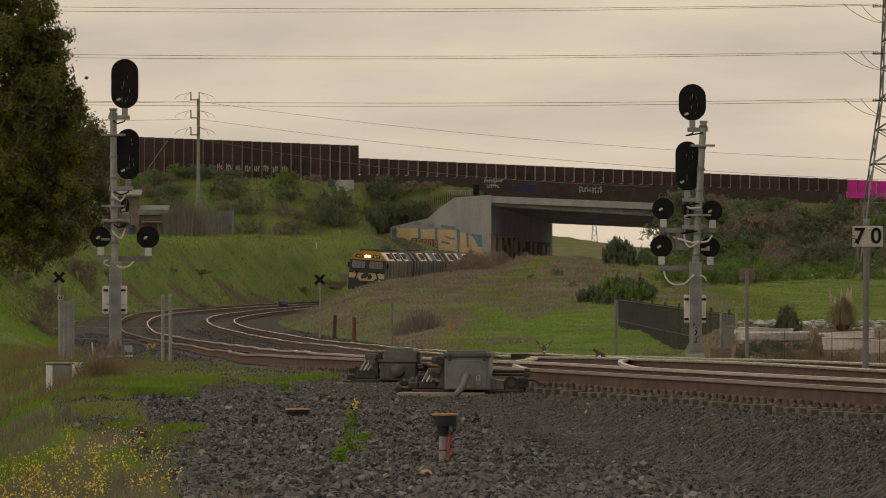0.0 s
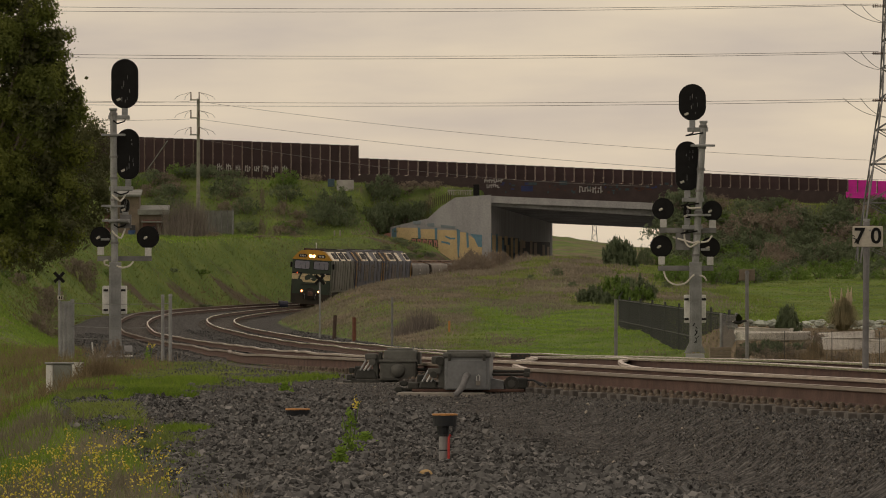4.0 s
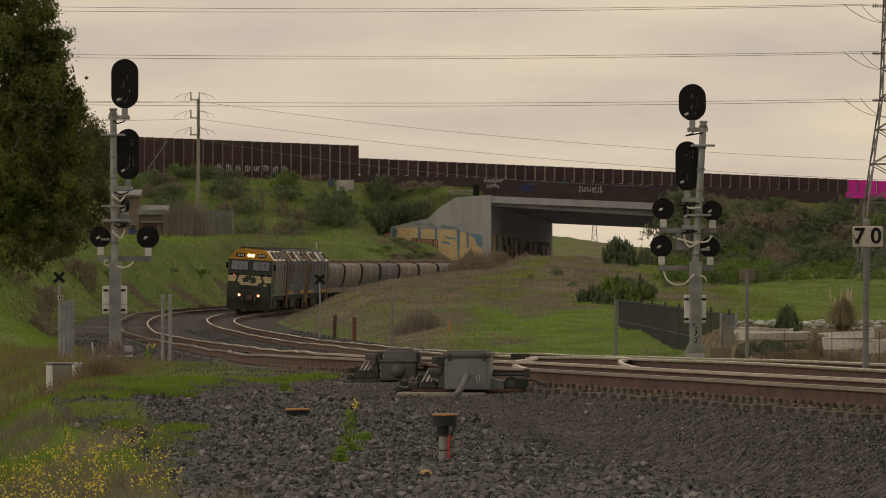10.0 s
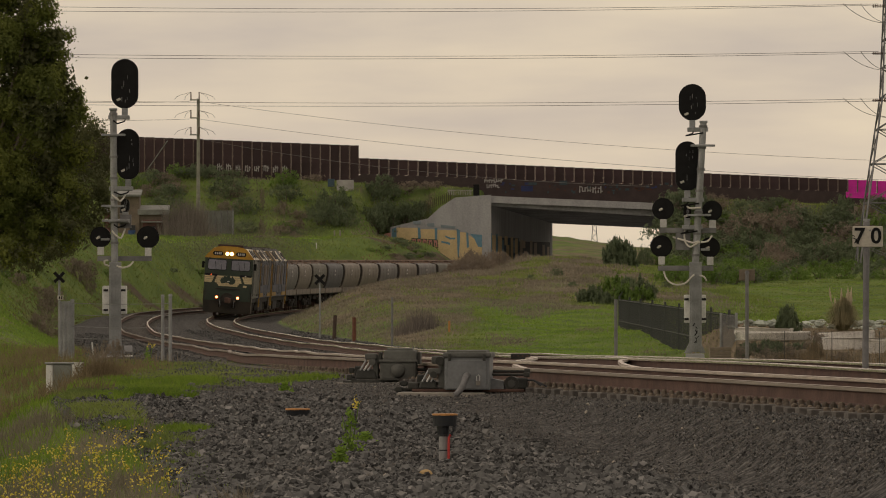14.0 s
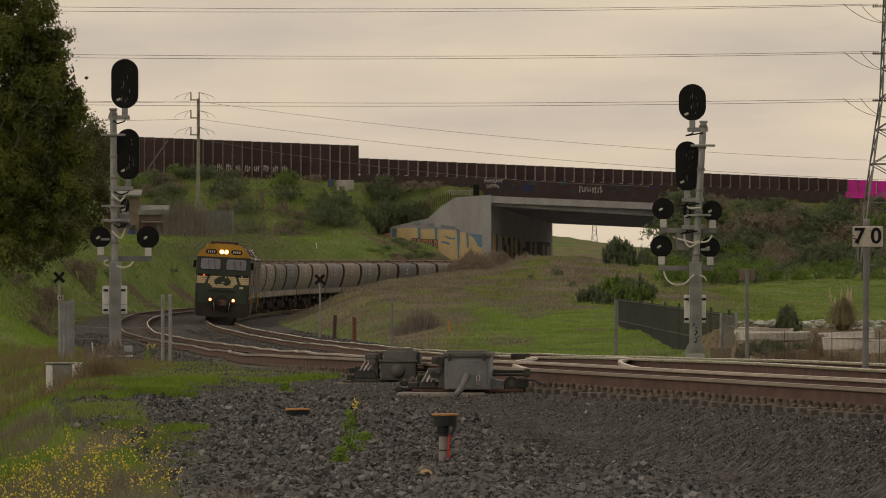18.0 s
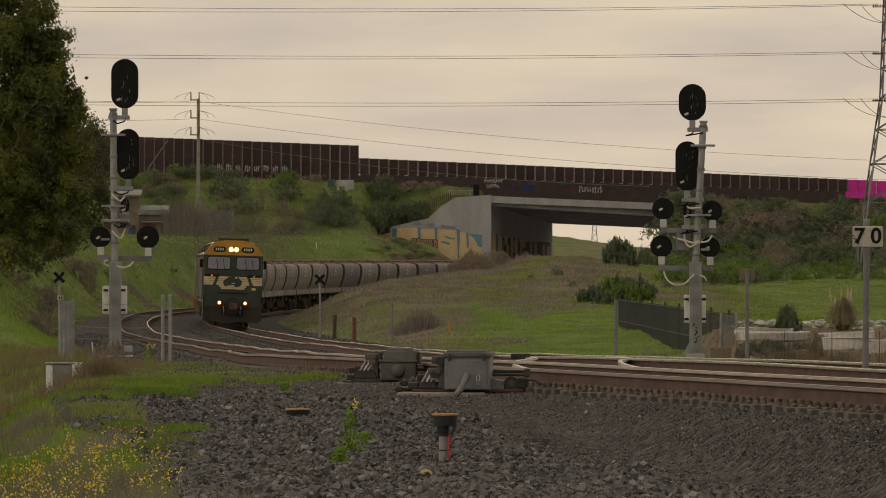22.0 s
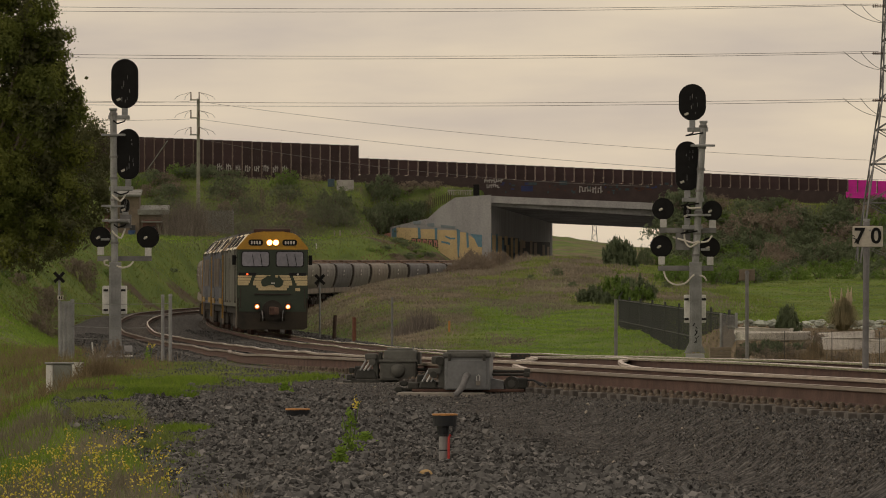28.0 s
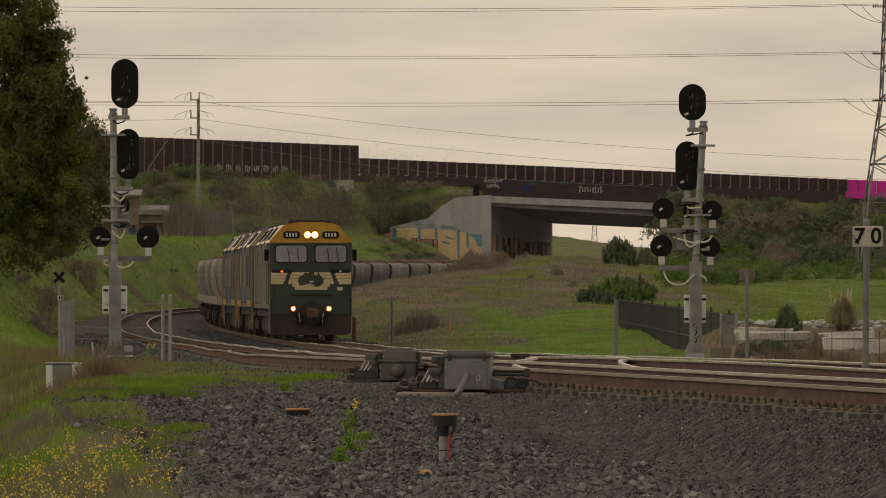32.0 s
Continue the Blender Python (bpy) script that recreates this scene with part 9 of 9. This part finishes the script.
def bird(label, length, body_mat, wing_mat, patch_mat):
    """A bird facing +x: body with neck and head, beak, fanned tail and two flapping wings."""
    b = thing("bird", (0, 0, 0), label, "bird", "birds")
    u = length
    bm = bmesh.new()
    rings = ((-0.30, 0.030, 0.0), (-0.20, 0.085, 0.0), (-0.05, 0.125, -0.01), (0.10, 0.115, 0.0), (0.20, 0.075, 0.03), (0.27, 0.062, 0.055), (0.34, 0.066, 0.06), (0.40, 0.035, 0.055))
    loops = []
    for x, r, z in rings:
        loops.append([bm.verts.new((x * u, r * u * math.cos(q * 0.7854), z * u + r * u * math.sin(q * 0.7854))) for q in range(8)])
    for p, q in zip(loops, loops[1:]):
        for i in range(8):
            bm.faces.new((p[i], p[(i + 1) % 8], q[(i + 1) % 8], q[i]))
    bm.faces.new(loops[0][::-1])
    bm.faces.new(loops[-1])
    part("body", bm, body_mat, b, smooth=True)
    bm = bmesh.new()
    tube(bm, (0.39 * u, 0, 0.055 * u), (0.50 * u, 0, 0.045 * u), 0.022 * u, 0.004 * u, 6)
    part("beak", bm, M_BIRDWHITE, b)
    bm = bmesh.new()
    prism(bm, [(-0.26, -0.012), (-0.62, -0.020), (-0.62, 0.0), (-0.26, 0.02)], "y", 0.12, (0, 0, 0))
    bmesh.ops.scale(bm, vec=(u, u, u), verts=bm.verts)
    part("tail", bm, wing_mat, b)
    bm = bmesh.new()
    box(bm, (0.10 * u, 0.13 * u, 0.03 * u), (-0.28 * u, 0, 0.03 * u), bevel=0.008 * u)
    part("rump", bm, patch_mat, b, "pale rump patch")
    wings = []
    for sy in (-1, 1):
        bm = bmesh.new()
        pts = ((0.14, 0.0), (0.17, 0.34), (0.08, 0.62), (-0.02, 0.86), (-0.10, 0.80), (-0.16, 0.45), (-0.14, 0.0))
        low = [bm.verts.new((x * u, sy * y * u, -0.006 * u)) for x, y in pts]
        top = [bm.verts.new((x * u, sy * y * u, 0.010 * u * (1.3 - y))) for x, y in pts]
        bm.faces.new(low)
        bm.faces.new(top[::-1])
        for i in range(len(pts)):
            j = (i + 1) % len(pts)
            bm.faces.new((low[i], low[j], top[j], top[i]))
        bmesh.ops.recalc_face_normals(bm, faces=bm.faces)
        w = part("wing", bm, wing_mat, b)
        w.location = (0, sy * 0.08 * u, 0.05 * u)
        bm = bmesh.new()
        box(bm, (0.12 * u, 0.22 * u, 0.008 * u), (-0.02 * u, sy * 0.22 * u, 0.016 * u), bevel=0.003 * u)
        part("wing_bar", bm, patch_mat, w, "pale wing bar")
        wings.append((w, sy))
    return b, wings


def fly(b, wings, track, beats, up=60.0, down=-18.0):
    """Key a bird through rows of (seconds, bearing, level, distance, heading, tilt) and beat its wings between the two times."""
    hinge = wings[0][0].location.copy()
    walk(b, [(t, pose((u - 784) * y / 13000, y, 2.42 - (v - 470) * y / 13000, 0, -tilt, head)) for t, u, v, y, head, tilt in track])
    start, end = beats
    rows = [(0.0, -75.0), (start - 0.1, -75.0), (start, -5.0)] if start > 0.2 else [(0.0, 55.0)]
    for i in range(1, int(round((end - start) / 0.1)) + 1):
        rows.append((start + 0.1 * i, up if i % 2 == 0 else down))
    rows += [(end + 0.2, -30.0), (end + 0.4, -75.0), (32.0, -75.0)]
    for w, sy in wings:
        walk(w, [(t, pose(0, sy * abs(hinge.y), hinge.z) @ Euler((sy * radians(a), 0, 0)).to_matrix().to_4x4()) for t, a in rows])


BROWN_TRACK = [(0.0, 1062, 627, 122, 180, 25), (1.0, 1058, 627, 122, 180, 30), (1.85, 1056, 627, 122, 180, 25), (2.0, 1046, 620, 122, 180, 40), (2.1, 1024, 611, 122, 180, 25), (2.2, 983, 592, 122, 180, 15), (2.3, 920, 583, 122, 180, 10), (2.4, 847, 580, 122, 180, 5), (2.6, 670, 598, 122, 180, 0), (2.8, 465, 603, 122, 180, 0), (3.0, 266, 617, 122, 180, 0), (3.2, 45, 628, 122, 180, 0), (3.5, -200, 700, 122, 180, 15), (3.8, -260, 768, 122, 180, 10), (32.0, -260, 768, 122, 180, 10)]
PIED_TRACK = [(0.0, -1200, 560, 145, 0, 0), (2.6, -170, 558, 145, 0, 0), (2.8, 45, 560, 145, 0, 0), (2.9, 140, 564, 145, 0, 0), (3.0, 258, 571, 145, 0, 0), (3.1, 345, 572, 145, 0, 0), (3.2, 462, 579, 145, 0, 0), (3.3, 563, 585, 145, 0, 0), (3.4, 682, 585, 145, 0, 0), (3.5, 780, 580, 145, 0, 0), (3.9, 1200, 570, 145, 0, 0), (4.3, 1600, 575, 145, 0, 0), (4.9, 1900, 664, 145, 0, 10), (32.0, 1900, 664, 145, 0, 10)]
LANDING_TRACK = [(0.0, 963, 618, 132, 90, 35), (0.1, 966, 634, 132, 90, 25), (0.4, 974, 649, 132, 90, 15), (32.0, 974, 649, 132, 90, 15)]
HIGH_TRACKS = ([(0.0, 3500, 300, 230, 180, 0), (4.5, 1560, 290, 230, 180, 8), (5.5, 998, 118, 230, 180, 8), (6.1, 651, 4, 230, 180, 8), (8.0, -450, -350, 230, 180, 8), (32.0, -3000, -350, 230, 180, 0)], [(0.0, 3400, 240, 230, 180, 0), (4.5, 1500, 220, 230, 180, 8), (5.5, 958, 48, 230, 180, 8), (5.7, 849, 12, 230, 180, 8), (8.0, -380, -400, 230, 180, 8), (32.0, -2900, -400, 230, 180, 0)])
brown_bird = bird("brown bird with white wing bars rising from the rails", 0.36, M_BIRDBROWN, M_BIRDBROWN, M_BIRDWHITE)
pied_bird = bird("black and white bird flying low over the tracks", 0.40, M_BIRDDARK, M_BIRDDARK, M_BIRDWHITE)
landing_bird = bird("grey-brown bird with raised wings settling on the rails", 0.30, M_BIRDBROWN, M_BIRDBROWN, M_BIRDWHITE)
high_birds = [bird("tiny dark bird high against the sky", 0.2, M_BIRDDARK, M_BIRDDARK, M_BIRDDARK) for i in range(2)]


def motions():
    """The train rolls round the curve towards the junction; birds cross before it."""
    fly(*brown_bird, BROWN_TRACK, (2.0, 3.4))
    fly(*pied_bird, PIED_TRACK, (0.0, 4.6), 24.0, -14.0)
    fly(*landing_bird, LANDING_TRACK, (0.0, 0.1))
    for b, track in zip(high_birds, HIGH_TRACKS):
        fly(*b, track, (0.0, 8.0), 45.0, -25.0)
    times = [i * 1.0 for i in range(33)]
    for i, v in enumerate((lead, second, third)):
        walk(v, [(t, ride(LOCO_LEN * (i + 0.5), 6.2, t)) for t in times])
    for i, v in enumerate(plumes):
        rows = []
        for t in times:
            at = ride(LOCO_LEN * (0.8 + 0.9 * i), 6.2, t).translation
            rows.append((t, pose(at.x + 0.02 * t, at.y, at.z + 2.9 + 0.058 * t)))
        walk(v, rows)
    for i, v in enumerate(wagons):
        walk(v, [(t, ride(LOCO_LEN * 3 + WAGON_LEN * (i + 0.5), 4.9, t)) for t in times])


motions()
